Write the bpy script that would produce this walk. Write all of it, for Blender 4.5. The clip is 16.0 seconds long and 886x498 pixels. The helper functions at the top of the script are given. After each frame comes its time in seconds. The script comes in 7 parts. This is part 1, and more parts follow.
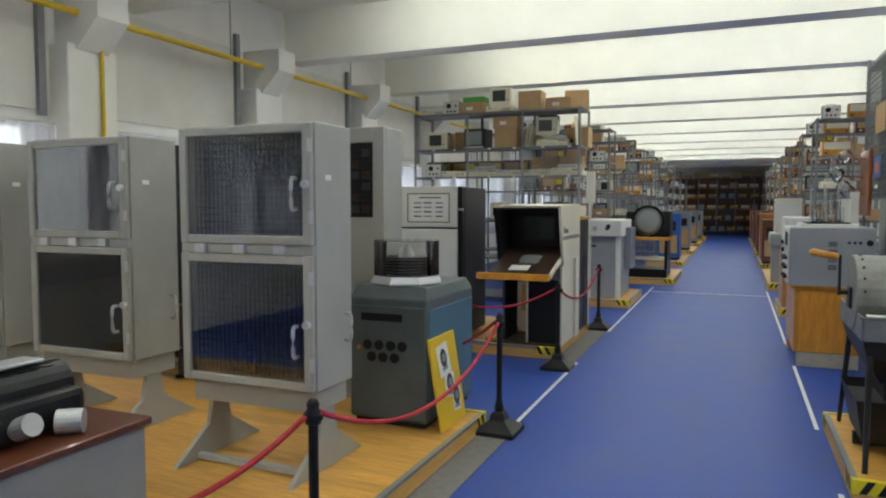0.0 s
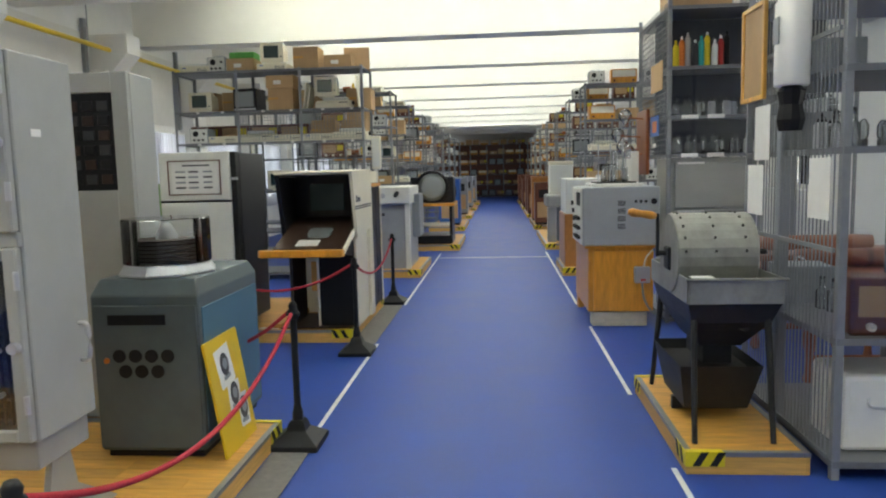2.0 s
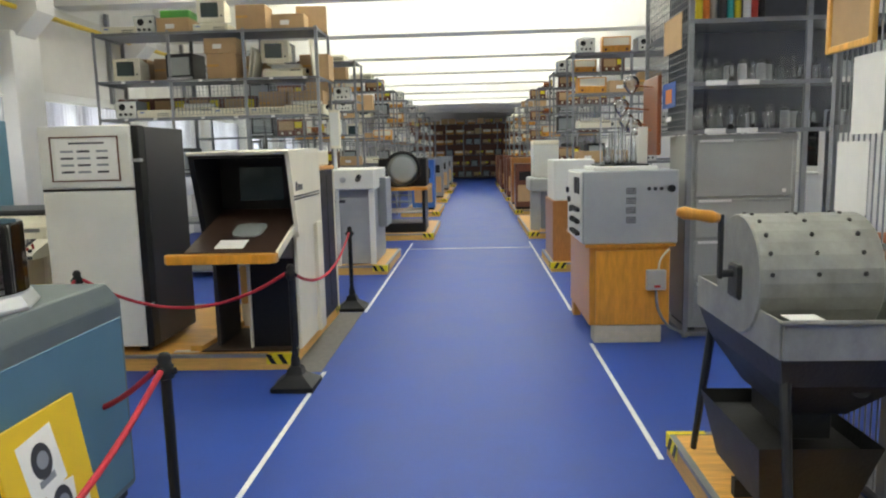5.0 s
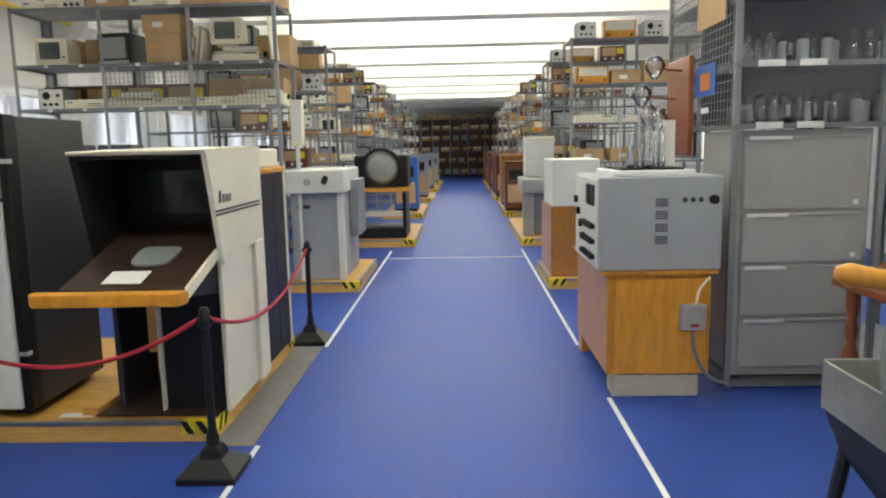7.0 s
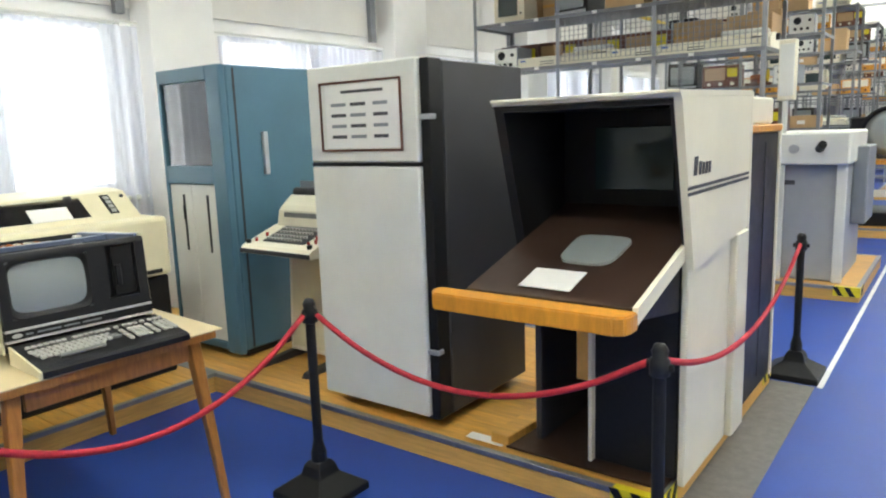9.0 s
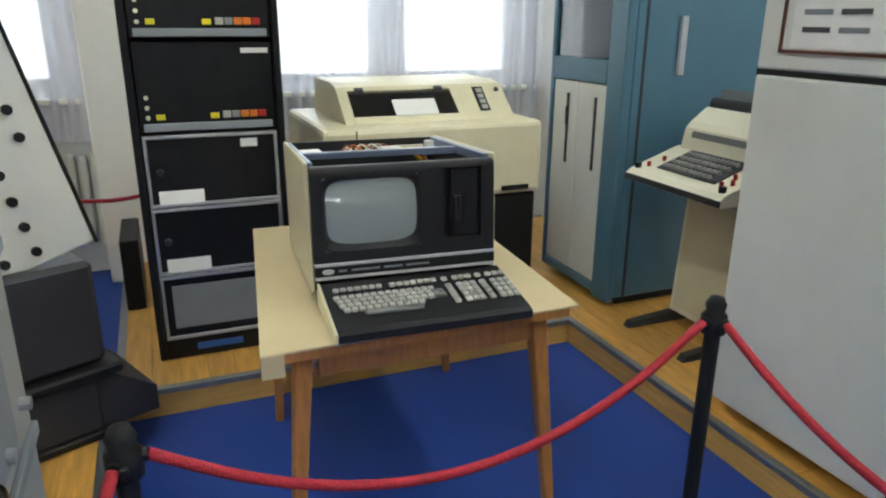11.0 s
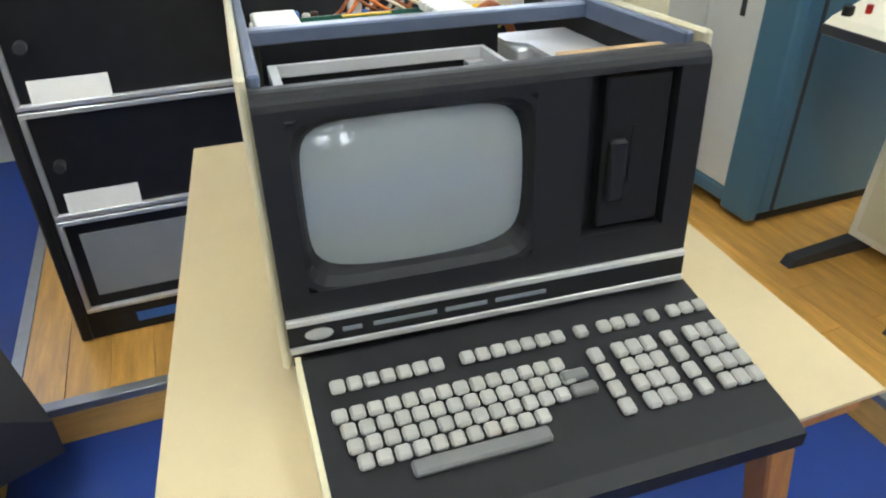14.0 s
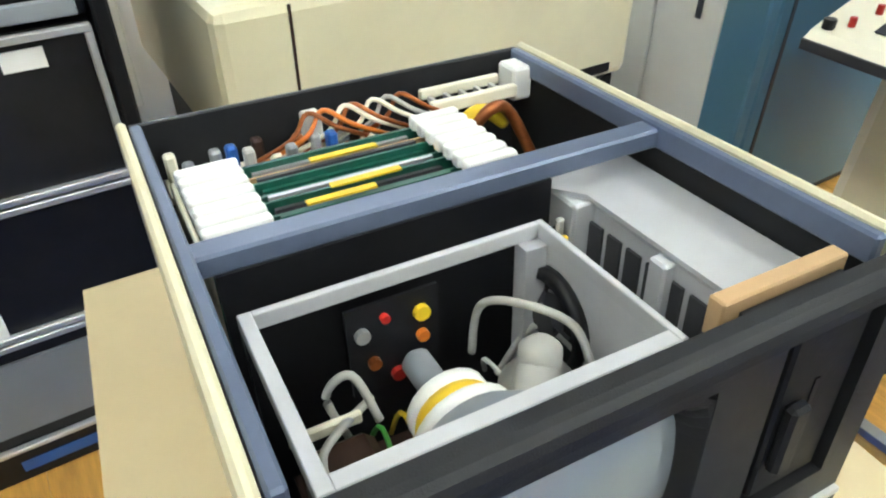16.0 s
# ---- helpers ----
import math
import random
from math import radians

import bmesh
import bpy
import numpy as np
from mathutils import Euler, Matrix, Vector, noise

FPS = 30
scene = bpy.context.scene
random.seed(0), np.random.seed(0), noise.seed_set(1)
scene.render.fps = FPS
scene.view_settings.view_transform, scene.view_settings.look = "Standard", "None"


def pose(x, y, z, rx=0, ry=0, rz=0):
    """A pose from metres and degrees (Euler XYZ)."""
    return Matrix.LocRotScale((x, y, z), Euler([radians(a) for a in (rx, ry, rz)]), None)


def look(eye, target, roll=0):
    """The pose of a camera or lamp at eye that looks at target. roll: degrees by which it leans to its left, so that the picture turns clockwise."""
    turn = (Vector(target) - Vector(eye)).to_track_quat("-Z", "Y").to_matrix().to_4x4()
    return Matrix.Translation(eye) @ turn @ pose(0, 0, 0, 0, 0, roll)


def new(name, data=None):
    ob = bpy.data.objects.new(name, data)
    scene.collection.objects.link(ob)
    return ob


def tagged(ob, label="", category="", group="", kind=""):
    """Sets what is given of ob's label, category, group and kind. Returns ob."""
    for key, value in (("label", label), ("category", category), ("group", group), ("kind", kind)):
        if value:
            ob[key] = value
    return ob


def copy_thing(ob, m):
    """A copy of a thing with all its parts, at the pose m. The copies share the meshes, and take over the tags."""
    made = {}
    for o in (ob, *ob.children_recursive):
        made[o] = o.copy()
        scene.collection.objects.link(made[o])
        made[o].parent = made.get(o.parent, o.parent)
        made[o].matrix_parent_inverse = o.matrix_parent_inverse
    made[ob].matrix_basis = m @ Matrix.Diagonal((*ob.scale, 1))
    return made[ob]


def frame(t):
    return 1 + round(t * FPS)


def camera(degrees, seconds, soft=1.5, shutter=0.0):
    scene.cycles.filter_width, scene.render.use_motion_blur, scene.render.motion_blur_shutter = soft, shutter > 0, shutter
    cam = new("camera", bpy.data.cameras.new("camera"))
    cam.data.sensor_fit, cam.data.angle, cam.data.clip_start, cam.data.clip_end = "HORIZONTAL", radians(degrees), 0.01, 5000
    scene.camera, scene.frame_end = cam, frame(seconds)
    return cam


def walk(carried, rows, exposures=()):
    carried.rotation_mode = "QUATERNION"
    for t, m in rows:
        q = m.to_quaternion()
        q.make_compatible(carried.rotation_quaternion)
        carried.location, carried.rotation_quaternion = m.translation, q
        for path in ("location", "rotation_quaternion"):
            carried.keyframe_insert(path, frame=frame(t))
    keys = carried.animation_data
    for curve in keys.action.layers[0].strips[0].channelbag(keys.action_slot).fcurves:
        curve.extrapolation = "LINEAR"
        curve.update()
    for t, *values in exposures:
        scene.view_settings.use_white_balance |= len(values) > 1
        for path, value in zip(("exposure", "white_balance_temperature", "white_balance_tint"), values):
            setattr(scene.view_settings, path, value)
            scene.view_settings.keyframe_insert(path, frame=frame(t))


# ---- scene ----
cam = camera(64.5, 16.0, soft=2.1)
PATH = [
    (0, (0.548, -0.359, 1.675), (-0.218, 1.484, 1.552), -0.0),
    (0.5, (0.468, -0.155, 1.66), (-0.089, 1.761, 1.529), 0.2),
    (1, (0.308, 0.044, 1.643), (-0.028, 2.014, 1.557), -2.2),
    (1.5, (0.222, 0.184, 1.647), (0.013, 2.167, 1.493), -1.5),
    (2, (0.222, 0.427, 1.64), (0.061, 2.408, 1.424), -1.4),
    (2.5, (0.249, 0.642, 1.622), (0.107, 2.621, 1.375), -1.2),
    (3, (0.246, 0.835, 1.625), (0.14, 2.816, 1.372), -1.1),
    (3.5, (0.114, 1.066, 1.643), (0.107, 3.049, 1.379), -1.9),
    (4, (0.085, 1.276, 1.61), (0.097, 3.253, 1.31), -1.8),
    (4.2, (0.103, 1.399, 1.612), (0.09, 3.378, 1.32), -1.9),
    (6.3, (0.268, 2.774, 1.662), (0.132, 4.752, 1.396), -0.8),
    (7, (0.214, 3.268, 1.655), (0.154, 5.247, 1.371), -1.2),
    (7.5, (0.163, 3.611, 1.639), (0.021, 5.584, 1.343), -2.1),
    (8, (0.132, 4.005, 1.62), (-0.374, 5.924, 1.369), -0.8),
    (8.5, (-0.08, 4.346, 1.611), (-0.901, 6.146, 1.318), -0.8),
    (9, (-0.373, 4.609, 1.569), (-1.556, 6.187, 1.235), -2.0),
    (9.5, (-0.483, 4.916, 1.555), (-2.061, 6.082, 1.164), 0.2),
    (10, (-0.708, 5.05, 1.574), (-2.43, 5.95, 1.103), 0.7),
    (12.3, (-1.974, 5.428, 1.568), (-3.726, 6.082, 0.86), -1.0),
    (12.5, (-2.082, 5.416, 1.549), (-3.8, 6.12, 0.804), -2.1),
    (13, (-2.257, 5.424, 1.485), (-3.874, 6.15, 0.558), -1.1),
    (13.5, (-2.388, 5.518, 1.456), (-3.971, 6.177, 0.428), -1.1),
    (14, (-2.478, 5.588, 1.428), (-4.059, 6.183, 0.356), -0.8),
    (14.5, (-2.578, 5.61, 1.454), (-4.152, 6.234, 0.389), -0.8),
    (15, (-2.784, 5.592, 1.493), (-4.288, 6.348, 0.412), -0.8),
    (15.2, (-2.859, 5.589, 1.51), (-4.333, 6.389, 0.421), -0.8),
    (15.5, (-2.934, 5.593, 1.521), (-4.36, 6.42, 0.389), -1.0),
    (16, (-2.996, 5.613, 1.541), (-4.339, 6.464, 0.328), 0.2),
]
walk(cam, [(t, look(eye, target, roll)) for t, eye, target, roll in PATH], exposures=((0.0, -0.62, 6550, 5), (0.5, -0.56, 6500, 5), (1.0, -0.32, 6450, 5), (1.5, -0.38, 6600, 5), (4.0, -0.18, 6800, 6), (7.0, 0.02, 6950, 7), (8.5, 0.08, 6750, 8), (9.0, 0.4, 6600, 6), (9.5, 0.12, 6500, 5), (10.0, 0.05, 6450, 5), (12.5, -0.42, 6200, 8), (13.0, 0.18, 6200, 7), (14.0, 0.4, 6200, 8), (15.0, 0.25, 6100, 6), (16.0, 0.58, 6200, 6)))

# ---- world and large lights ----
world = bpy.data.worlds.new("sky")
scene.world = world
world.use_nodes = True
sky = world.node_tree.nodes.new("ShaderNodeTexSky")
sky.sky_type, sky.sun_disc = "NISHITA", False
sky.sun_elevation, sky.sun_rotation = radians(40), radians(-100)
world.node_tree.links.new(sky.outputs[0], world.node_tree.nodes["Background"].inputs[0])
world.node_tree.nodes["Background"].inputs[1].default_value = 0.1
SUN = bpy.data.lights.new("sun", "SUN")
SUN.energy, SUN.angle, SUN.color = 0.8, radians(12), (1, 0.95, 0.88)
new("sun", SUN).matrix_world = look((-20, -6, 20), (0, 0, 0))
WIN_POWER = 48.0
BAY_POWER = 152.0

# plan
WX0, WX1, Y0, Y1 = -6.1, 6.4, -5.5, 46.5
SOFFIT, CEIL = 3.95, 4.7
BEAM0, BEAM_STEP, BEAM_W = 9.55, 3.45, 0.42   # far lower edge of a beam, spacing, width
BAY = 3.08


# ---- materials ----
def mat(name, col, rough=0.5, metal=0.0, var=0.12, scale=6.0, bump=0.0, bscale=80.0, spec=0.5, dirt=0.0, trans=0.0, alpha=1.0, emit=None, stretch=None, coat=0.0):
    m = bpy.data.materials.new(name)
    m.use_nodes = True
    nt = m.node_tree
    b = nt.nodes["Principled BSDF"]
    b.inputs["Roughness"].default_value = rough
    b.inputs["Metallic"].default_value = metal
    b.inputs["Specular IOR Level"].default_value = spec
    b.inputs["Transmission Weight"].default_value = trans
    b.inputs["Alpha"].default_value = alpha
    b.inputs["Coat Weight"].default_value = coat
    tc = nt.nodes.new("ShaderNodeTexCoord")
    vec = tc.outputs["Object"]
    if stretch:
        mp = nt.nodes.new("ShaderNodeMapping")
        mp.inputs["Scale"].default_value = stretch
        nt.links.new(vec, mp.inputs["Vector"])
        vec = mp.outputs["Vector"]
    base = (*col, 1)
    b.inputs["Base Color"].default_value = base
    if var > 0:
        n = nt.nodes.new("ShaderNodeTexNoise")
        n.inputs["Scale"].default_value, n.inputs["Detail"].default_value, n.inputs["Roughness"].default_value = scale, 6, 0.65
        nt.links.new(vec, n.inputs["Vector"])
        r = nt.nodes.new("ShaderNodeValToRGB")
        r.color_ramp.elements[0].position, r.color_ramp.elements[1].position = 0.3, 0.7
        r.color_ramp.elements[0].color = (*[c * (1 - var) for c in col], 1)
        r.color_ramp.elements[1].color = (*[min(1, c * (1 + var)) for c in col], 1)
        nt.links.new(n.outputs["Fac"], r.inputs["Fac"])
        out = r.outputs["Color"]
        oi = nt.nodes.new("ShaderNodeObjectInfo")
        hv = nt.nodes.new("ShaderNodeHueSaturation")
        mr = nt.nodes.new("ShaderNodeMapRange")
        mr.inputs["To Min"].default_value, mr.inputs["To Max"].default_value = 1 - var * 0.5, 1 + var * 0.5
        nt.links.new(oi.outputs["Random"], mr.inputs["Value"])
        nt.links.new(mr.outputs["Result"], hv.inputs["Value"])
        nt.links.new(out, hv.inputs["Color"])
        out = hv.outputs["Color"]
        if dirt > 0:
            d = nt.nodes.new("ShaderNodeTexNoise")
            d.inputs["Scale"].default_value, d.inputs["Detail"].default_value = scale * 0.35, 8
            nt.links.new(tc.outputs["Object"], d.inputs["Vector"])
            dr = nt.nodes.new("ShaderNodeValToRGB")
            dr.color_ramp.elements[0].position, dr.color_ramp.elements[1].position = 0.5, 0.75
            dr.color_ramp.elements[0].color, dr.color_ramp.elements[1].color = (0, 0, 0, 1), (dirt, dirt, dirt, 1)
            nt.links.new(d.outputs["Fac"], dr.inputs["Fac"])
            mx = nt.nodes.new("ShaderNodeMix")
            mx.data_type = "RGBA"
            nt.links.new(dr.outputs["Color"], mx.inputs["Factor"])
            nt.links.new(out, mx.inputs["A"])
            mx.inputs["B"].default_value = (*[c * 0.4 + 0.01 for c in col], 1)
            out = mx.outputs["Result"]
        nt.links.new(out, b.inputs["Base Color"])
        rr = nt.nodes.new("ShaderNodeMapRange")
        rr.inputs["To Min"].default_value, rr.inputs["To Max"].default_value = max(0.02, rough - 0.1), min(1, rough + 0.12)
        nt.links.new(n.outputs["Fac"], rr.inputs["Value"])
        nt.links.new(rr.outputs["Result"], b.inputs["Roughness"])
    if bump > 0:
        bn = nt.nodes.new("ShaderNodeTexNoise")
        bn.inputs["Scale"].default_value, bn.inputs["Detail"].default_value = bscale, 4
        nt.links.new(vec, bn.inputs["Vector"])
        bp = nt.nodes.new("ShaderNodeBump")
        bp.inputs["Strength"].default_value, bp.inputs["Distance"].default_value = bump, 0.01
        nt.links.new(bn.outputs["Fac"], bp.inputs["Height"])
        nt.links.new(bp.outputs["Normal"], b.inputs["Normal"])
    if emit:
        b.inputs["Emission Color"].default_value = (*emit[0], 1)
        b.inputs["Emission Strength"].default_value = emit[1]
    return m


def glass(name, tint=(1, 1, 1), rough=0.02, mixin=0.12):
    m = bpy.data.materials.new(name)
    m.use_nodes = True
    nt = m.node_tree
    nt.nodes.clear()
    o = nt.nodes.new("ShaderNodeOutputMaterial")
    t = nt.nodes.new("ShaderNodeBsdfTransparent")
    t.inputs["Color"].default_value = (*tint, 1)
    g = nt.nodes.new("ShaderNodeBsdfGlossy")
    g.inputs["Roughness"].default_value = rough
    fr = nt.nodes.new("ShaderNodeFresnel")
    fr.inputs["IOR"].default_value = 1.45
    ad = nt.nodes.new("ShaderNodeMath")
    ad.operation = "ADD"
    ad.inputs[1].default_value = mixin
    nt.links.new(fr.outputs[0], ad.inputs[0])
    mx = nt.nodes.new("ShaderNodeMixShader")
    nt.links.new(ad.outputs[0], mx.inputs[0])
    nt.links.new(t.outputs[0], mx.inputs[1])
    nt.links.new(g.outputs[0], mx.inputs[2])
    nt.links.new(mx.outputs[0], o.inputs[0])
    return m


def cloth(name, col, through_amount):
    m = bpy.data.materials.new(name)
    m.use_nodes = True
    nt = m.node_tree
    nt.nodes.clear()
    o = nt.nodes.new("ShaderNodeOutputMaterial")
    t = nt.nodes.new("ShaderNodeBsdfTransparent")
    d = nt.nodes.new("ShaderNodeBsdfDiffuse")
    d.inputs["Color"].default_value = (*col, 1)
    l = nt.nodes.new("ShaderNodeBsdfTranslucent")
    l.inputs["Color"].default_value = (*col, 1)
    a = nt.nodes.new("ShaderNodeMixShader")
    a.inputs[0].default_value = 0.22
    nt.links.new(d.outputs[0], a.inputs[1])
    nt.links.new(l.outputs[0], a.inputs[2])
    mx = nt.nodes.new("ShaderNodeMixShader")
    mx.inputs[0].default_value = through_amount
    nt.links.new(a.outputs[0], mx.inputs[1])
    nt.links.new(t.outputs[0], mx.inputs[2])
    nt.links.new(mx.outputs[0], o.inputs[0])
    return m


M = {}
M["floor"] = mat("blue_linoleum", (0.020, 0.058, 0.285), 0.5, var=0.16, scale=2.0, bump=0.05, bscale=300, spec=0.35)
M["mat"] = mat("grey_floor_mat", (0.16, 0.15, 0.14), 0.8, var=0.2, scale=20, bump=0.2, bscale=200)
M["line"] = mat("white_floor_tape", (0.72, 0.72, 0.70), 0.5, var=0.12, scale=8)
M["wall"] = mat("white_wall_plaster", (0.82, 0.81, 0.78), 0.85, var=0.05, scale=1.5, bump=0.1, bscale=60)
M["green"] = mat("green_wall_paint", (0.12, 0.22, 0.05), 0.6, var=0.1, scale=3)
M["ceil"] = mat("white_ceiling_paint", (0.88, 0.865, 0.81), 0.8, var=0.04, scale=1.2, bump=0.08, bscale=40)
M["sheetwall"] = mat("pale_grey_wall_panel", (0.70, 0.68, 0.64), 0.75, var=0.06, scale=2)
M["ply"] = mat("varnished_plywood", (0.66, 0.35, 0.075), 0.4, var=0.26, scale=3.5, stretch=(1, 9, 1), bump=0.05, bscale=30, coat=0.2)
M["plyedge"] = mat("pale_plywood_edge", (0.64, 0.37, 0.10), 0.5, var=0.18, scale=5, stretch=(1, 1, 14))
M["beech"] = mat("orange_beech_veneer", (0.62, 0.27, 0.03), 0.35, var=0.2, scale=5, stretch=(6, 6, 1), coat=0.2)
M["oak"] = mat("table_leg_wood", (0.42, 0.18, 0.045), 0.35, var=0.22, scale=8, stretch=(8, 8, 1), coat=0.2)
M["darkwood"] = mat("dark_brown_wood", (0.12, 0.035, 0.015), 0.35, var=0.3, scale=6, stretch=(8, 8, 1), coat=0.3)
M["redwood"] = mat("reddish_varnished_wood", (0.26, 0.075, 0.025), 0.35, var=0.3, scale=6, stretch=(8, 8, 1), coat=0.3)
M["alu"] = mat("aluminium_edging", (0.30, 0.31, 0.33), 0.45, 0.8, var=0.1, scale=20)
M["steel"] = mat("galvanised_rack_steel", (0.26, 0.27, 0.285), 0.5, 0.35, var=0.1, scale=15)
M["shelf"] = mat("grey_shelf_steel", (0.19, 0.195, 0.21), 0.5, 0.2, var=0.1, scale=8)
M["darkshelf"] = mat("dark_shelf_steel", (0.06, 0.065, 0.08), 0.5, 0.2, var=0.15, scale=8)
M["slate"] = mat("blue_grey_metal", (0.13, 0.16, 0.24), 0.32, 0.3, var=0.08, scale=20)
M["whitealu"] = mat("pale_aluminium", (0.57, 0.57, 0.59), 0.4, 0.25, var=0.06, scale=14, bump=0.03)
M["paper"] = mat("white_paper", (0.8, 0.79, 0.76), 0.7, var=0.03, scale=10)
M["print"] = mat("printed_ink", (0.06, 0.06, 0.07), 0.7, var=0)
M["black"] = mat("black_plastic", (0.012, 0.012, 0.013), 0.45, var=0.2, scale=40, bump=0.08, bscale=400, spec=0.28)
M["charcoal"] = mat("charcoal_textured_plastic", (0.016, 0.016, 0.018), 0.4, var=0.15, scale=30, bump=0.15, bscale=600, spec=0.28)
M["blackmetal"] = mat("black_painted_metal", (0.010, 0.010, 0.012), 0.35, 0.0, var=0.3, scale=12, spec=0.28)
M["beige"] = mat("beige_enamel", (0.70, 0.64, 0.44), 0.4, var=0.05, scale=5, dirt=0.12)
M["cream"] = mat("cream_painted_panel", (0.78, 0.73, 0.58), 0.45, var=0.05, scale=3, dirt=0.1)
M["white"] = mat("off_white_paint", (0.72, 0.72, 0.67), 0.42, var=0.05, scale=3, dirt=0.12)
M["greypaint"] = mat("grey_cabinet_paint", (0.36, 0.365, 0.345), 0.42, var=0.07, scale=3, dirt=0.25, bump=0.03, bscale=90)
M["midgrey"] = mat("mid_grey_enamel", (0.24, 0.26, 0.285), 0.42, var=0.06, scale=4, dirt=0.15)
M["lightgrey"] = mat("light_blue_grey_enamel", (0.36, 0.375, 0.39), 0.42, var=0.06, scale=4, dirt=0.15)
M["darkgrey"] = mat("dark_grey_enamel", (0.045, 0.045, 0.05), 0.45, var=0.12, scale=3, dirt=0.15, spec=0.28)
M["drivegrey"] = mat("dull_grey_green_enamel", (0.095, 0.12, 0.125), 0.45, var=0.12, scale=5, dirt=0.4)
M["teal"] = mat("teal_blue_enamel", (0.075, 0.17, 0.24), 0.42, var=0.08, scale=3, dirt=0.2)
M["zinc"] = mat("old_zinc_sheet", (0.30, 0.30, 0.275), 0.5, 0.4, var=0.25, scale=6, dirt=0.4, bump=0.15, bscale=25)
M["iron"] = mat("dark_cast_iron", (0.022, 0.022, 0.021), 0.5, 0.3, var=0.4, scale=8, bump=0.25, bscale=60)
M["yellow"] = mat("yellow_board", (0.75, 0.50, 0.02), 0.5, var=0.05, scale=4)
M["hazard"] = mat("yellow_hazard_tape", (0.75, 0.62, 0.02), 0.45, var=0.06, scale=9)
M["pipe"] = mat("yellow_pipe_paint", (0.72, 0.50, 0.03), 0.4, var=0.08, scale=4)
M["rope"] = mat("red_rope", (0.42, 0.018, 0.035), 0.7, var=0.25, scale=60, bump=0.5, bscale=150)
M["card"] = mat("brown_cardboard", (0.47, 0.31, 0.16), 0.8, var=0.1, scale=4, bump=0.05)
M["cover"] = mat("tan_table_paper", (0.62, 0.51, 0.31), 0.6, var=0.05, scale=5, bump=0.05, bscale=12)
M["screen"] = mat("grey_crt_glass", (0.29, 0.32, 0.325), 0.12, var=0, coat=1.0)
M["darkscreen"] = mat("dark_crt_glass", (0.03, 0.05, 0.05), 0.06, var=0, coat=0.6)
M["key"] = mat("grey_key_caps", (0.40, 0.39, 0.36), 0.5, var=0.06, scale=20)
M["keydark"] = mat("dark_grey_key", (0.17, 0.17, 0.165), 0.5, var=0.06, scale=20)
M["silver"] = mat("bare_aluminium", (0.52, 0.53, 0.55), 0.38, 0.7, var=0.08, scale=12, bump=0.02)
M["stripe"] = mat("silver_trim_strip", (0.62, 0.62, 0.60), 0.35, 0.5, var=0.05, scale=20)
M["pcb"] = mat("green_circuit_board", (0.008, 0.075, 0.05), 0.4, var=0.3, scale=60)
M["brown"] = mat("brown_laminate", (0.045, 0.025, 0.018), 0.4, var=0.15, scale=20, spec=0.28)
M["red"] = mat("red_plastic", (0.4, 0.02, 0.015), 0.4, var=0.05)
M["orange"] = mat("orange_plastic", (0.62, 0.17, 0.02), 0.4, var=0.1)
M["turq"] = mat("turquoise_plastic", (0.02, 0.36, 0.33), 0.4, var=0.05)
M["greenp"] = mat("green_plastic", (0.08, 0.34, 0.06), 0.5, var=0.05)
M["bluep"] = mat("blue_plastic", (0.03, 0.12, 0.42), 0.4, var=0.05)
M["copper"] = mat("copper_windings", (0.32, 0.10, 0.03), 0.4, 0.6, var=0.3, scale=60)
M["concrete"] = mat("pale_concrete_block", (0.5, 0.46, 0.38), 0.85, var=0.12, scale=14, bump=0.2)
M["glass"] = glass("clear_glass", (0.97, 0.98, 0.98), 0.02, 0.03)
M["acrylic"] = glass("clear_acrylic", (0.965, 0.97, 0.97), 0.05, 0.02)
M["bulb"] = glass("old_bulb_glass", (0.92, 0.94, 0.95), 0.08, 0.22)
M["smoke"] = glass("grey_glass_pane", (0.72, 0.73, 0.75), 0.02, 0.035)
M["sheer"] = cloth("sheer_white_curtain", (0.80, 0.82, 0.92), 0.42)
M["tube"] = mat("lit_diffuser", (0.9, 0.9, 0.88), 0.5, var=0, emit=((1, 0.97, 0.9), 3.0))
M["outside"] = mat("bright_overcast_outside", (0.9, 0.92, 0.95), 1.0, var=0, emit=((0.93, 0.96, 1.0), 1.6))


# ---- mesh helpers ----
def piece(bm, x0, x1, y0, y1, z0, z1, bev=0.0, seg=1, m=None):
    t = bmesh.new() if bev else bm
    r = bmesh.ops.create_cube(t, size=1.0)
    mx = Matrix.Translation(((x0 + x1) / 2, (y0 + y1) / 2, (z0 + z1) / 2)) @ Matrix.Diagonal((abs(x1 - x0), abs(y1 - y0), abs(z1 - z0), 1))
    if m is not None:
        mx = m @ mx
    bmesh.ops.transform(t, matrix=mx, verts=r["verts"])
    if bev:
        bmesh.ops.bevel(t, geom=t.edges[:], offset=bev, segments=seg, affect="EDGES", profile=0.5)
        me = bpy.data.meshes.new("tmp")
        t.to_mesh(me)
        bm.from_mesh(me)
        bpy.data.meshes.remove(me)
        t.free()
    return bm


def box(x0, x1, y0, y1, z0, z1, bev=0.0, seg=1, m=None):
    return piece(bmesh.new(), x0, x1, y0, y1, z0, z1, bev, seg, m)


def tube(bm, p, q, r, n=12, r2=None):
    p, q = Vector(p), Vector(q)
    d = q - p
    mx = Matrix.Translation((p + q) / 2) @ d.to_track_quat("Z", "Y").to_matrix().to_4x4()
    bmesh.ops.create_cone(bm, cap_ends=True, segments=n, radius1=r, radius2=r if r2 is None else r2, depth=d.length, matrix=mx)
    return bm


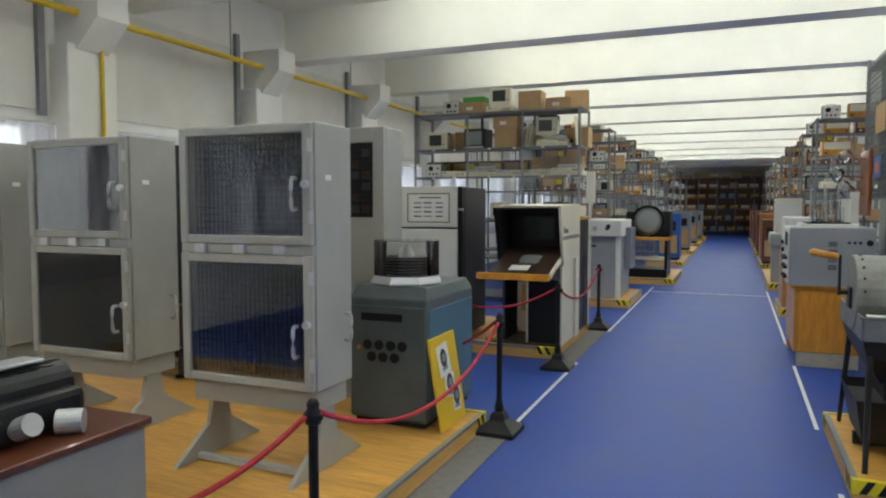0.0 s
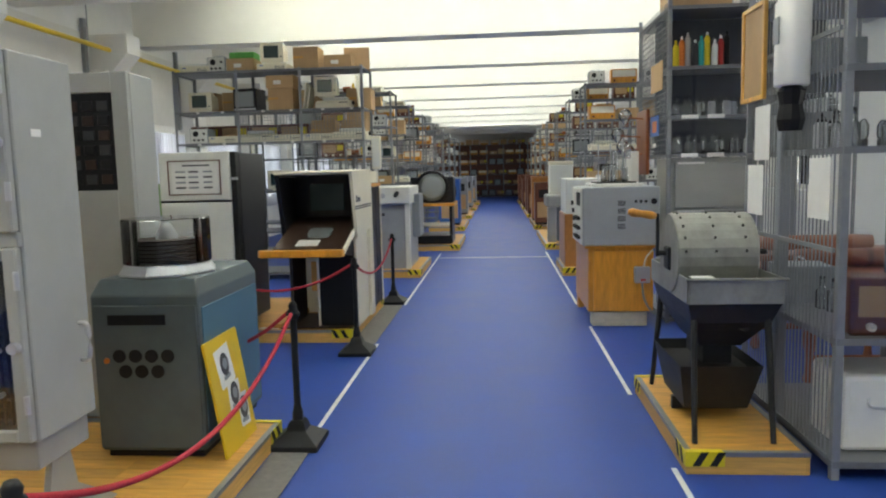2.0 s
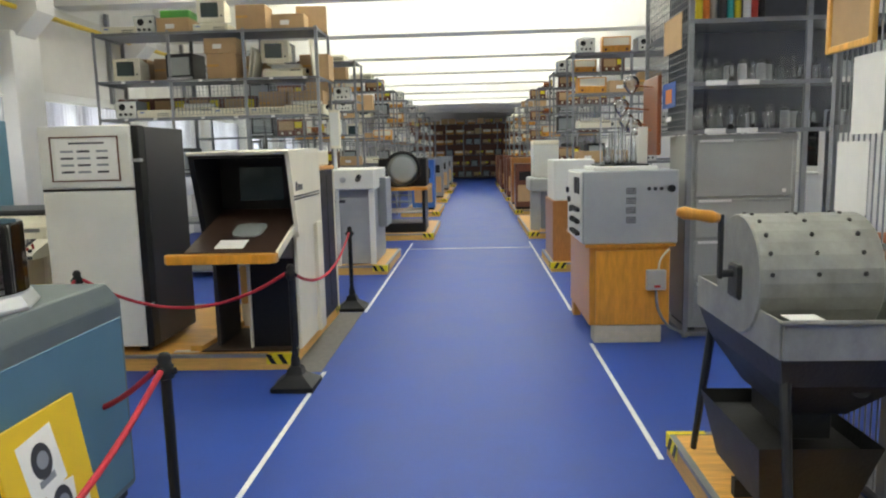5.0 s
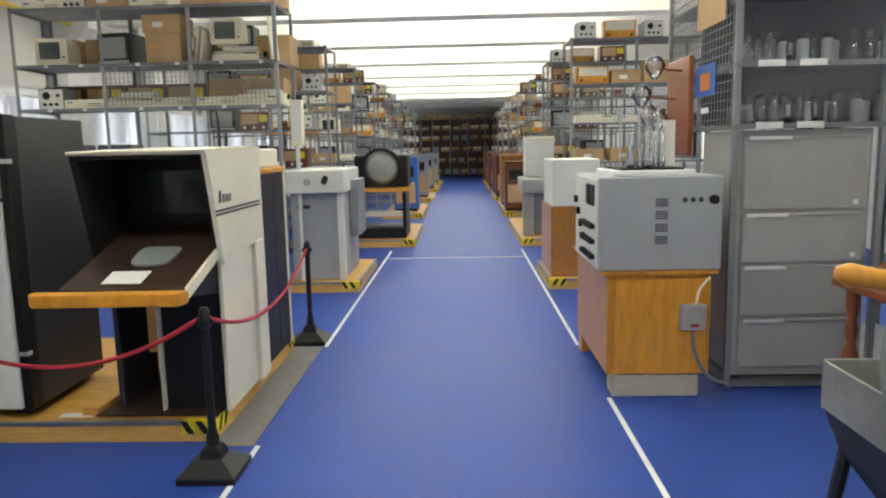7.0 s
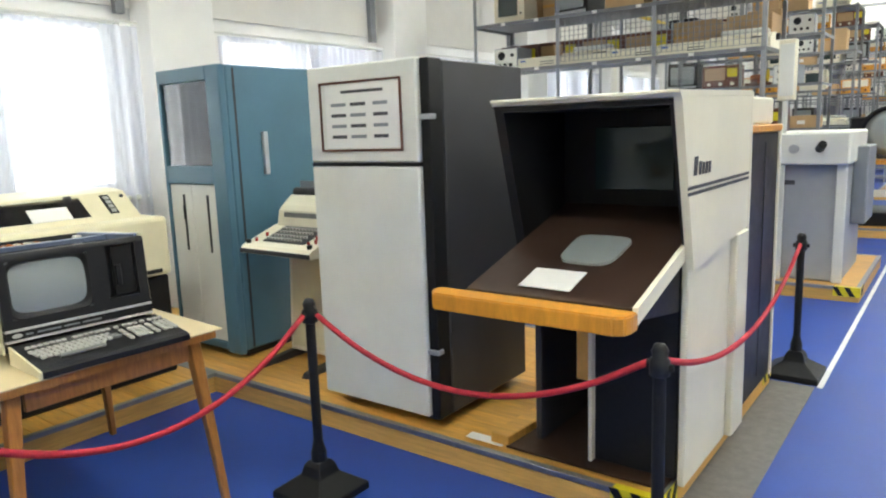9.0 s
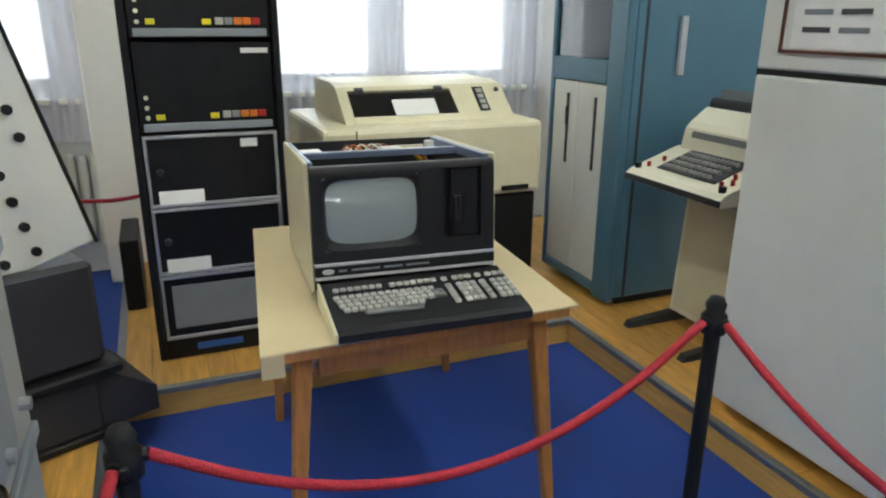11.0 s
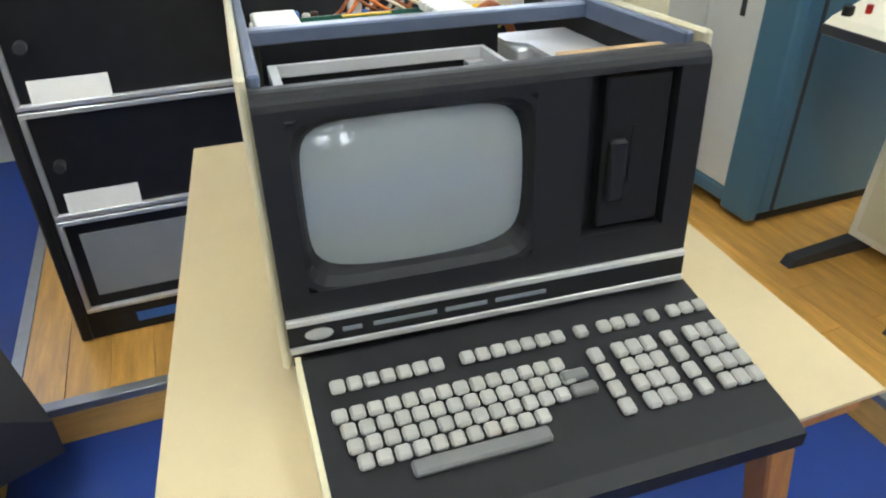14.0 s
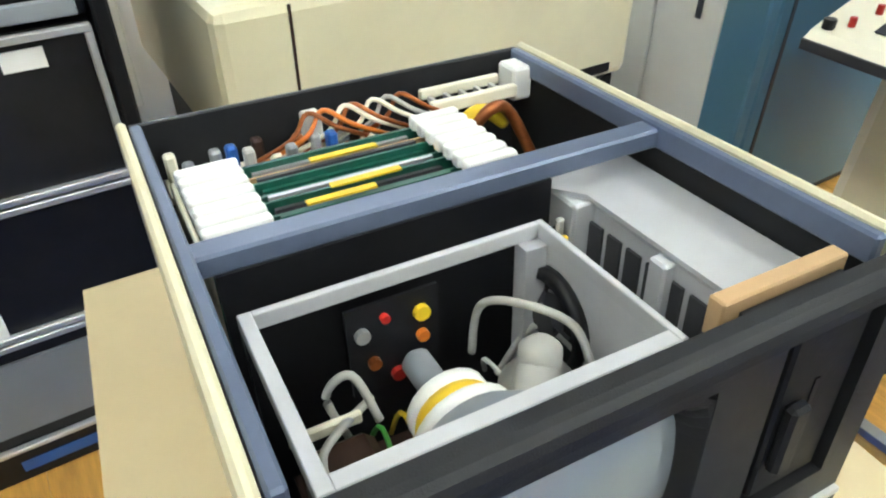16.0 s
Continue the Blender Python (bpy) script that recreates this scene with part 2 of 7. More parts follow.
def cyl(p, q, r, n=12, r2=None):
    return tube(bmesh.new(), p, q, r, n, r2)


def prism(profile, axis, a, b, bm=None):
    """A closed outline in the plane across an axis, drawn out from a to b along it."""
    bm = bm or bmesh.new()
    def at(u, v, w):
        return {"x": (w, u, v), "y": (u, w, v), "z": (u, v, w)}[axis]
    lo = [bm.verts.new(at(u, v, a)) for u, v in profile]
    hi = [bm.verts.new(at(u, v, b)) for u, v in profile]
    n = len(profile)
    bm.faces.new(lo)
    bm.faces.new(hi[::-1])
    for i in range(n):
        bm.faces.new((lo[i], hi[i], hi[(i + 1) % n], lo[(i + 1) % n]))
    bmesh.ops.recalc_face_normals(bm, faces=bm.faces[:])
    return bm


def lathe(profile, n=16, bm=None, m=None):
    bm = bm or bmesh.new()
    rings = []
    for r, z in profile:
        rings.append([bm.verts.new((r * math.cos(2 * math.pi * i / n), r * math.sin(2 * math.pi * i / n), z)) for i in range(n)])
    for a, b in zip(rings, rings[1:]):
        for i in range(n):
            bm.faces.new((a[i], a[(i + 1) % n], b[(i + 1) % n], b[i]))
    if profile[0][0] > 1e-4:
        bm.faces.new(rings[0][::-1])
    if profile[-1][0] > 1e-4:
        bm.faces.new(rings[-1])
    if m is not None:
        bmesh.ops.transform(bm, matrix=m, verts=[v for ring in rings for v in ring])
    return bm


def hose(points, r, n=8, steps=6):
    """A round cord through the given places, smoothed."""
    P = [Vector(p) for p in points]
    pts = []
    for i in range(len(P) - 1):
        a, b, c, d = P[max(0, i - 1)], P[i], P[i + 1], P[min(len(P) - 1, i + 2)]
        for k in range(steps):
            t = k / steps
            pts.append(0.5 * ((2 * b) + (c - a) * t + (2 * a - 5 * b + 4 * c - d) * t * t + (3 * b - a - 3 * c + d) * t ** 3))
    pts.append(P[-1])
    bm = bmesh.new()
    rings = []
    for i, p in enumerate(pts):
        d = (pts[min(i + 1, len(pts) - 1)] - pts[max(i - 1, 0)]).normalized()
        q = d.to_track_quat("Z", "Y")
        rings.append([bm.verts.new(p + q @ Vector((r * math.cos(2 * math.pi * k / n), r * math.sin(2 * math.pi * k / n), 0))) for k in range(n)])
    for a, b in zip(rings, rings[1:]):
        for k in range(n):
            bm.faces.new((a[k], a[(k + 1) % n], b[(k + 1) % n], b[k]))
    bm.faces.new(rings[0][::-1])
    bm.faces.new(rings[-1])
    return bm


def mesh_of(name, bm, material, smooth=False):
    me = bpy.data.meshes.new(name)
    bm.to_mesh(me)
    bm.free()
    me.materials.append(M[material])
    if smooth:
        me.polygons.foreach_set("use_smooth", [True] * len(me.polygons))
    return me


def part(name, bm, material, parent, label="", smooth=False, at=None):
    me = bm if isinstance(bm, bpy.types.Mesh) else mesh_of(name, bm, material, smooth)
    ob = new(name, me)
    ob.parent = parent
    if at is not None:
        ob.matrix_basis = at
    if label:
        ob["label"] = label
    return ob


def thing(name, label, category, at=None, group="", kind=""):
    ob = new(name)
    ob.empty_display_size = 0.1
    if at is not None:
        ob.matrix_basis = at
    return tagged(ob, label, category, group, kind)


def setting(name, bm, material, label="", category=""):
    ob = new(name, mesh_of(name, bm, material))
    return tagged(ob, label, category, kind="structure")


def single(name, bm, material, label, category, group="", smooth=False, at=None):
    ob = new(name, mesh_of(name, bm, material, smooth))
    if at is not None:
        ob.matrix_basis = at
    return tagged(ob, label, category, group)


# ---- floor, walls, ceiling ----
setting("floor", box(WX0 - 0.3, WX1 + 0.3, Y0 - 0.3, Y1 + 0.3, -0.15, 0), "floor", "smooth blue linoleum floor with faint seams", "floor")
setting("wall_south", box(WX0 - 0.3, WX1 + 0.3, Y0 - 0.3, Y0, 0, CEIL), "wall", "plain white plastered end wall", "wall")
setting("wall_north", box(WX0 - 0.3, WX1 + 0.3, Y1, Y1 + 0.3, 0, CEIL), "wall", "white plastered far end wall", "wall")
setting("ceiling", box(WX0 - 0.3, WX1 + 0.3, Y0 - 0.3, Y1 + 0.3, CEIL, CEIL + 0.2), "ceil", "white painted concrete ceiling slab", "ceiling")
nb = 0
yb = BEAM0 - 4 * BEAM_STEP
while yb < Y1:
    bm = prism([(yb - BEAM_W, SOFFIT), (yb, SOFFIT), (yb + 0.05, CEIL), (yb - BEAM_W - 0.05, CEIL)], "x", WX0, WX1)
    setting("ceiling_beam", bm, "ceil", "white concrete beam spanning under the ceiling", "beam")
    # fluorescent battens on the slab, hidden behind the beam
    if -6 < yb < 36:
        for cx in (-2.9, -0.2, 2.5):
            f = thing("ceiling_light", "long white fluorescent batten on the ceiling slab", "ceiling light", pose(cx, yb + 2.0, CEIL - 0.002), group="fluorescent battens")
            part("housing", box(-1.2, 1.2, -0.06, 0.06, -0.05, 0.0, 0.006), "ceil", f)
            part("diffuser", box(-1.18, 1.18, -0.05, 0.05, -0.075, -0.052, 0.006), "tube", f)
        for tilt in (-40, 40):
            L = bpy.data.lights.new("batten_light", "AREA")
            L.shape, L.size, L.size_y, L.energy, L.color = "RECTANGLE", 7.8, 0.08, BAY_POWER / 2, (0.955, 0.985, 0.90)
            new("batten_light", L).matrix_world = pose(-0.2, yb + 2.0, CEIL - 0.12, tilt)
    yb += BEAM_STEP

# window wall: bays of window between columns
SILL, HEAD = 1.12, 2.56
WINS = [8.87 + BAY * k for k in range(-4, 12)]     # south edge of each window
WW = 2.1


def side_wall(x_in, x_out, name, wins, tag):
    lo, hi = min(x_in, x_out), max(x_in, x_out)
    bm = bmesh.new()
    piece(bm, lo, hi, Y0, Y1, 0, SILL)
    piece(bm, lo, hi, Y0, Y1, HEAD, CEIL)
    edges = [Y0] + [e for w in wins for e in (w, w + WW)] + [Y1]
    for a, b in zip(edges[::2], edges[1::2]):
        piece(bm, lo, hi, a, b, SILL, HEAD)
    setting(name, bm, "wall", "white plastered wall with a row of windows", "wall")


side_wall(WX0, WX0 - 0.32, "wall_west", WINS, "w")
EWINS = [w for w in WINS][2:14:2]
side_wall(WX1, WX1 + 0.32, "wall_east", EWINS, "e")


def window(x, y0, side, idx):
    s = side                       # +1 looks into the room towards +x
    w = thing("window_%d" % idx, "double white-framed window, overexposed daylight behind", "window", kind="structure")
    xf = x - s * 0.14
    for a, b, c, d in ((y0, y0 + 0.12, SILL, HEAD), (y0 + WW - 0.12, y0 + WW, SILL, HEAD), (y0 + WW / 2 - 0.14, y0 + WW / 2 + 0.14, SILL, HEAD)):
        part("window_frame", box(xf - 0.03, xf + 0.03, a, b, c, d, 0.006), "white", w)
    part("window_frame", box(xf - 0.027, xf + 0.027, y0 + 0.12, y0 + WW - 0.12, SILL, SILL + 0.10, 0.006), "white", w)
    part("window_frame", box(xf - 0.027, xf + 0.027, y0 + 0.12, y0 + WW - 0.12, HEAD - 0.08, HEAD, 0.006), "white", w)
    part("window_sill", box(x - s * 0.12, x + s * 0.1, y0 - 0.05, y0 + WW + 0.05, SILL - 0.04, SILL - 0.002, 0.008), "white", w)
    for a in (y0 + 0.12, y0 + WW / 2 + 0.14):
        p = part("pane", box(xf - 0.003, xf + 0.003, a, a + WW / 2 - 0.26, SILL + 0.10, HEAD - 0.08), "glass", w)
        p.visible_shadow = False
    part("handle", box(xf + s * 0.03, xf + s * 0.055, y0 + WW / 2 - 0.012, y0 + WW / 2 + 0.012, 1.72, 1.84, 0.004), "silver", w)
    L = bpy.data.lights.new("window_light", "AREA")
    L.shape, L.size, L.size_y, L.energy, L.color = "RECTANGLE", HEAD - SILL - 0.1, WW - 0.1, WIN_POWER * (1.0 if s > 0 else 1.9), (0.97, 0.98, 1.0)
    new("window_light", L).matrix_world = look((x - s * 0.30, y0 + WW / 2, (SILL + HEAD) / 2), (x + s, y0 + WW / 2, (SILL + HEAD) / 2 - 0.0))


n = 0
for w0 in WINS:
    n += 1
    window(WX0, w0, 1, n)
for w0 in EWINS:
    n += 1
    window(WX1, w0, -1, n)
for x, nm in ((WX0 - 1.6, "backdrop"), (WX1 + 1.6, "backdrop")):
    setting(nm, box(x - 0.02, x + 0.02, Y0 - 4, Y1 + 4, -1, 5), "outside", "bright overcast daylight outside the windows", "backdrop")


def curtain(y0, y1, z0, z1, x):
    """Sheer hanging cloth with folds."""
    bm = bmesh.new()
    k = int((y1 - y0) / 0.018)
    rows = [z0, (z0 + z1) / 2, z1]
    grid = []
    for j, z in enumerate(rows):
        grid.append([])
        for i in range(k + 1):
            y = y0 + (y1 - y0) * i / k
            amp = 0.02 + 0.012 * math.sin(y * 7.3) + 0.006 * (2 - j)
            grid[-1].append(bm.verts.new((x + amp * math.sin(y * 62 + 2.2 * math.sin(y * 9) + 0.3 * j), y, z)))
    for j in range(2):
        for i in range(k):
            bm.faces.new((grid[j][i], grid[j][i + 1], grid[j + 1][i + 1], grid[j + 1][i]))
    return bm


# the southmost curtain is added, unseen, to brighten that window's reflection in cabinet glass
for k, w0 in enumerate(WINS):
    if k > 9:
        continue
    c = thing("curtain", "sheer white net curtain hanging in folds from a rod", "curtain", group="window curtains")
    part("cloth", curtain(w0 - 0.1, w0 + WW + 0.1, 0.86, 2.5, WX0 + 0.1), "sheer", c, smooth=True)
    part("curtain_rod", cyl((WX0 + 0.1, w0 - 0.14, 2.53), (WX0 + 0.1, w0 + WW + 0.14, 2.53), 0.012), "white", c)

# columns with corbels under the beams on the window side
for k in range(-2, 12):
    y0 = 7.98 + BAY * k
    bm = box(WX0, WX0 + 0.3, y0, y0 + 0.62, 0, 3.35, 0.01)
    setting("column", bm, "wall", "white plastered wall column", "column")
    setting("corbel", prism([(WX0, 3.3), (WX0 + 0.32, 3.3), (WX0 + 0.62, 3.6), (WX0 + 0.62, 3.9), (WX0, 3.9)], "y", y0 + 0.1, y0 + 0.5), "wall", "white concrete corbel under a beam", "corbel")
for k in range(-2, 10):
    y0 = 7.98 + BAY * k + 0.62
    setting("wall_panel", box(WX0 + 0.005, WX0 + 0.03, y0, y0 + BAY - 0.62, 2.66, 3.9), "sheetwall", "dull grey-beige panel above the window", "panel")
    setting("trim", box(WX0 + 0.03, WX0 + 0.09, y0 + BAY - 0.78, y0 + BAY - 0.70, 2.6, 4.1), "steel", "grey vertical conduit on the wall", "conduit")
setting("trim", box(WX0 + 0.16, WX0 + 0.19, 11.4, 13.6, 0, 1.565), "green", "green painted board along the window wall", "panel")
pipe = thing("gas_pipe", "long yellow painted gas pipe along the wall", "pipe", kind="structure")
part("pipe", cyl((WX0 + 0.33, Y0, 3.68), (WX0 + 0.33, 22, 3.64), 0.035), "pipe", pipe, smooth=True)
part("downpipe", cyl((WX0 + 0.33, 5.3, 3.66), (WX0 + 0.33, 5.3, 0.0), 0.022), "pipe", pipe)
for y in (1.0, 4.2, 7.4, 10.6):
    part("hanger", cyl((WX0 + 0.33, y, 3.7), (WX0 + 0.33, y, CEIL), 0.008, 6), "steel", pipe)

# painted lines and mats on the floor
LX, RX = -0.975, 1.152
def line(x0, x1, y0, y1):
    setting("floor_line", box(x0, x1, y0, y1, 0.0015, 0.004), "line", "thin white tape line on the floor", "line")
line(LX - 0.015, LX + 0.015, -5, 0.8)
line(LX - 0.015, LX + 0.015, 4.72, 7.03)
line(LX - 0.015, LX + 0.015, 9.04, 14.6)
line(RX - 0.015, RX + 0.015, -5, 4.2)
line(RX - 0.015, RX + 0.015, 5.48, 7.74)
line(RX - 0.015, RX + 0.015, 9.0, 14.6)
line(LX + 0.02, RX - 0.02, 13.82, 13.86)
setting("floor_mat", box(-1.24, -1.0, 7.03, 9.04, 0.001, 0.005), "mat", "grey-brown worn floor strip beside the platform", "mat")
setting("floor_mat", box(-1.15, -0.93, 0.8, 4.72, 0.001, 0.005), "mat", "grey-brown worn floor strip beside the platform", "mat")


# ---- display platforms ----
PT = 0.12


PLANKS = {}


def plank_deck(p, x0, x1, y0, y1, h):
    """Staggered varnished planks running across the hall."""
    rows = max(1, round((y1 - y0) / 0.115))
    wd = (y1 - y0) / rows
    pr = random.Random(int(x0 * 100) + int(y0 * 10))
    for j in range(rows):
        u = x0
        first = pr.choice((0.3, 0.5, 0.7, 0.9))
        while u < x1 - 0.01:
            ln = min(first, x1 - u)
            if x1 - u - ln < 0.15:
                ln = x1 - u
            key_ = (round(ln, 3), round(wd, 4))
            if key_ not in PLANKS:
                PLANKS[key_] = mesh_of("plank", box(0.0005, ln - 0.0007, 0.0005, wd - 0.0007, -0.02, 0, 0.0012), "ply")
            part("plank", PLANKS[key_], None, p, at=pose(u, y0 + wd * j, h))
            u += ln
            first = 0.9


def platform(x0, x1, y0, y1, label="low varnished plywood display platform with grey edging", tapes=(), h=PT, planks=False):
    p = thing("platform", label, "platform", group="display platforms")
    if planks:
        plank_deck(p, x0 + 0.03, x1 - 0.03, y0 + 0.03, y1 - 0.03, h)
    nboards = 0 if planks else max(1, int((x1 - x0) / 0.62))
    for i in range(nboards):
        a, b = x0 + 0.03 + (x1 - x0 - 0.06) * i / nboards, x0 + 0.03 + (x1 - x0 - 0.06) * (i + 1) / nboards - 0.002
        part("board", box(a, b, y0 + 0.03, y1 - 0.03, h - 0.02, h, 0.001), "ply", p)
    for (a, b, c, d) in ((x0, x0 + 0.022, y0, y1), (x1 - 0.022, x1, y0, y1), (x0 + 0.022, x1 - 0.022, y0, y0 + 0.022), (x0 + 0.022, x1 - 0.022, y1 - 0.022, y1)):
        part("edge_board", box(a, b, c, d, 0, h - 0.004, 0.001), "plyedge", p)
    for (a, b, c, d) in ((x0 - 0.003, x0 + 0.033, y0 - 0.003, y1 + 0.003), (x1 - 0.033, x1 + 0.003, y0 - 0.003, y1 + 0.003), (x0 + 0.033, x1 - 0.033, y0 - 0.003, y0 + 0.033), (x0 + 0.033, x1 - 0.033, y1 - 0.033, y1 + 0.003)):
        part("edging", box(a, b, c, d, h - 0.022, h + 0.004, 0.002), "alu", p)
    for (cx, cy) in tapes:
        sx = 1 if cx < (x0 + x1) / 2 else -1
        sy = 1 if cy < (y0 + y1) / 2 else -1
        # wrapped yellow tape with black stripes
        part("hazard_tape", box(cx - sx * 0.005, cx + sx * 0.2, cy - sy * 0.006, cy - sy * 0.0035, h - 0.075, h + 0.006), "hazard", p)
        part("hazard_tape", box(cx - sx * 0.006, cx - sx * 0.0035, cy - sy * 0.005, cy + sy * 0.2, h - 0.075, h + 0.006), "hazard", p)
        part("hazard_tape", box(cx - sx * 0.005, cx + sx * 0.19, cy - sy * 0.005, cy + sy * 0.035, h + 0.0045, h + 0.007), "hazard", p)
        for k in range(2):
            o = 0.03 + 0.09 * k
            part("stripe", prism([(cx + sx * o, h - 0.072), (cx + sx * (o + 0.04), h - 0.072), (cx + sx * (o + 0.085), h + 0.005), (cx + sx * (o + 0.045), h + 0.005)], "y", cy - sy * 0.009, cy - sy * 0.0065), "black", p)
            part("stripe", prism([(cy + sy * o, h - 0.072), (cy + sy * (o + 0.04), h - 0.072), (cy + sy * (o + 0.085), h + 0.005), (cy + sy * (o + 0.045), h + 0.005)], "x", cx - sx * 0.009, cx - sx * 0.0065), "black", p)
    return p


PLK = "low display platform of varnished orange planks with grey edging"
platform(-5.9, -1.16, 0.6, 4.58, PLK, tapes=((-1.16, 4.58),), planks=True)
platform(-5.9, -4.06, 4.985, 7.10, PLK, planks=True)
platform(-4.0, -2.05, 4.585, 4.975, PLK, planks=True)
platform(-5.9, -1.24, 7.105, 9.0, PLK, planks=True, tapes=((-1.24, 7.105), (-1.24, 9.0)))
platform(1.2, 1.84, 4.13, 5.55, tapes=((1.2, 4.13), (1.2, 5.55)))
platform(-1.95, -1.03, 11.34, 13.1, tapes=((-1.03, 11.34),))
platform(-1.75, -0.62, 15.1, 17.75, tapes=((-0.62, 15.1),))
platform(1.2, 1.85, 11.34, 12.7, tapes=((1.2, 11.34),))
platform(1.18, 1.85, 15.0, 18.6, tapes=((1.18, 15.0),))
for k in range(4):
    platform(-1.75, -0.75, 20 + 5 * k, 23 + 5 * k, tapes=((-0.75, 20 + 5 * k),))
    platform(1.2, 1.85, 20 + 5 * k, 23.4 + 5 * k, tapes=((1.2, 20 + 5 * k),))


# ---- stanchions and ropes ----
def stanchion(x, y, lean=0.0):
    s = thing("stanchion", "black plastic barrier post with a pyramid base", "barrier post", pose(x, y, 0, 0, lean), group="rope barrier posts")
    b = bmesh.new()
    lev = [(0.15, 0.0), (0.15, 0.035), (0.135, 0.045), (0.06, 0.10), (0.05, 0.14), (0.036, 0.16)]
    rings = [[b.verts.new((r * c, r * d, z)) for c, d in ((-1, -1), (1, -1), (1, 1), (-1, 1))] for r, z in lev]
    for a, c in zip(rings, rings[1:]):
        for i in range(4):
            b.faces.new((a[i], a[(i + 1) % 4], c[(i + 1) % 4], c[i]))
    b.faces.new(rings[0][::-1])
    b.faces.new(rings[-1])
    bmesh.ops.bevel(b, geom=b.edges[:], offset=0.004, segments=1, affect="EDGES")
    part("base", b, "black", s)
    part("pole", cyl((0, 0, 0.15), (0, 0, 0.80), 0.021, 14), "black", s, smooth=False)
    part("collar", lathe([(0.034, 0.16), (0.034, 0.2), (0.028, 0.22), (0.022, 0.25)], 14), "black", s)
    part("cap", lathe([(0.0215, 0.78), (0.033, 0.785), (0.033, 0.835), (0.024, 0.845), (0.028, 0.865), (0.018, 0.885), (0.001, 0.89)], 14), "black", s, smooth=True)
    part("hook", box(-0.045, 0.045, -0.008, 0.008, 0.80, 0.825, 0.003), "black", s)
    return s


POSTS = {"A": (-2.57, 6.58), "B": (-1.105, 6.70), "C": (-1.14, 9.22), "D": (-1.03, 4.52), "E": (-1.03, 2.05), "F": (-2.47, 5.14)}
for k, (x, y) in POSTS.items():
    stanchion(x, y)
stanchion(-5.62, 5.72)


def rope(p, q, sag):
    p, q = Vector((*p, 0.82)), Vector((*q, 0.82))
    d = (q - p).normalized() * 0.04
    p, q = p + d, q - d
    pts = []
    for i in range(9):
        u = i / 8
        pts.append(p.lerp(q, u) - Vector((0, 0, sag * 4 * u * (1 - u))))
    r = thing("barrier_rope", "sagging red barrier rope between black posts", "rope", group="barrier ropes")
    part("cord", hose(pts, 0.012, 8, 4), "rope", r, smooth=True)
    part("end_clip", cyl(p - d, p, 0.014, 10), "black", r)
    part("end_clip", cyl(q, q + d, 0.014, 10), "black", r)


rope(POSTS["E"], POSTS["D"], 0.28)
rope(POSTS["D"], POSTS["F"], 0.3)
rope(POSTS["F"], POSTS["A"], 0.24)
rope(POSTS["A"], POSTS["B"], 0.22)
rope(POSTS["B"], POSTS["C"], 0.22)
rope((-1.03, 2.05), (-1.5, 0.7), 0.2)
rope((-5.62, 5.72), (-5.62, 4.2), 0.25)


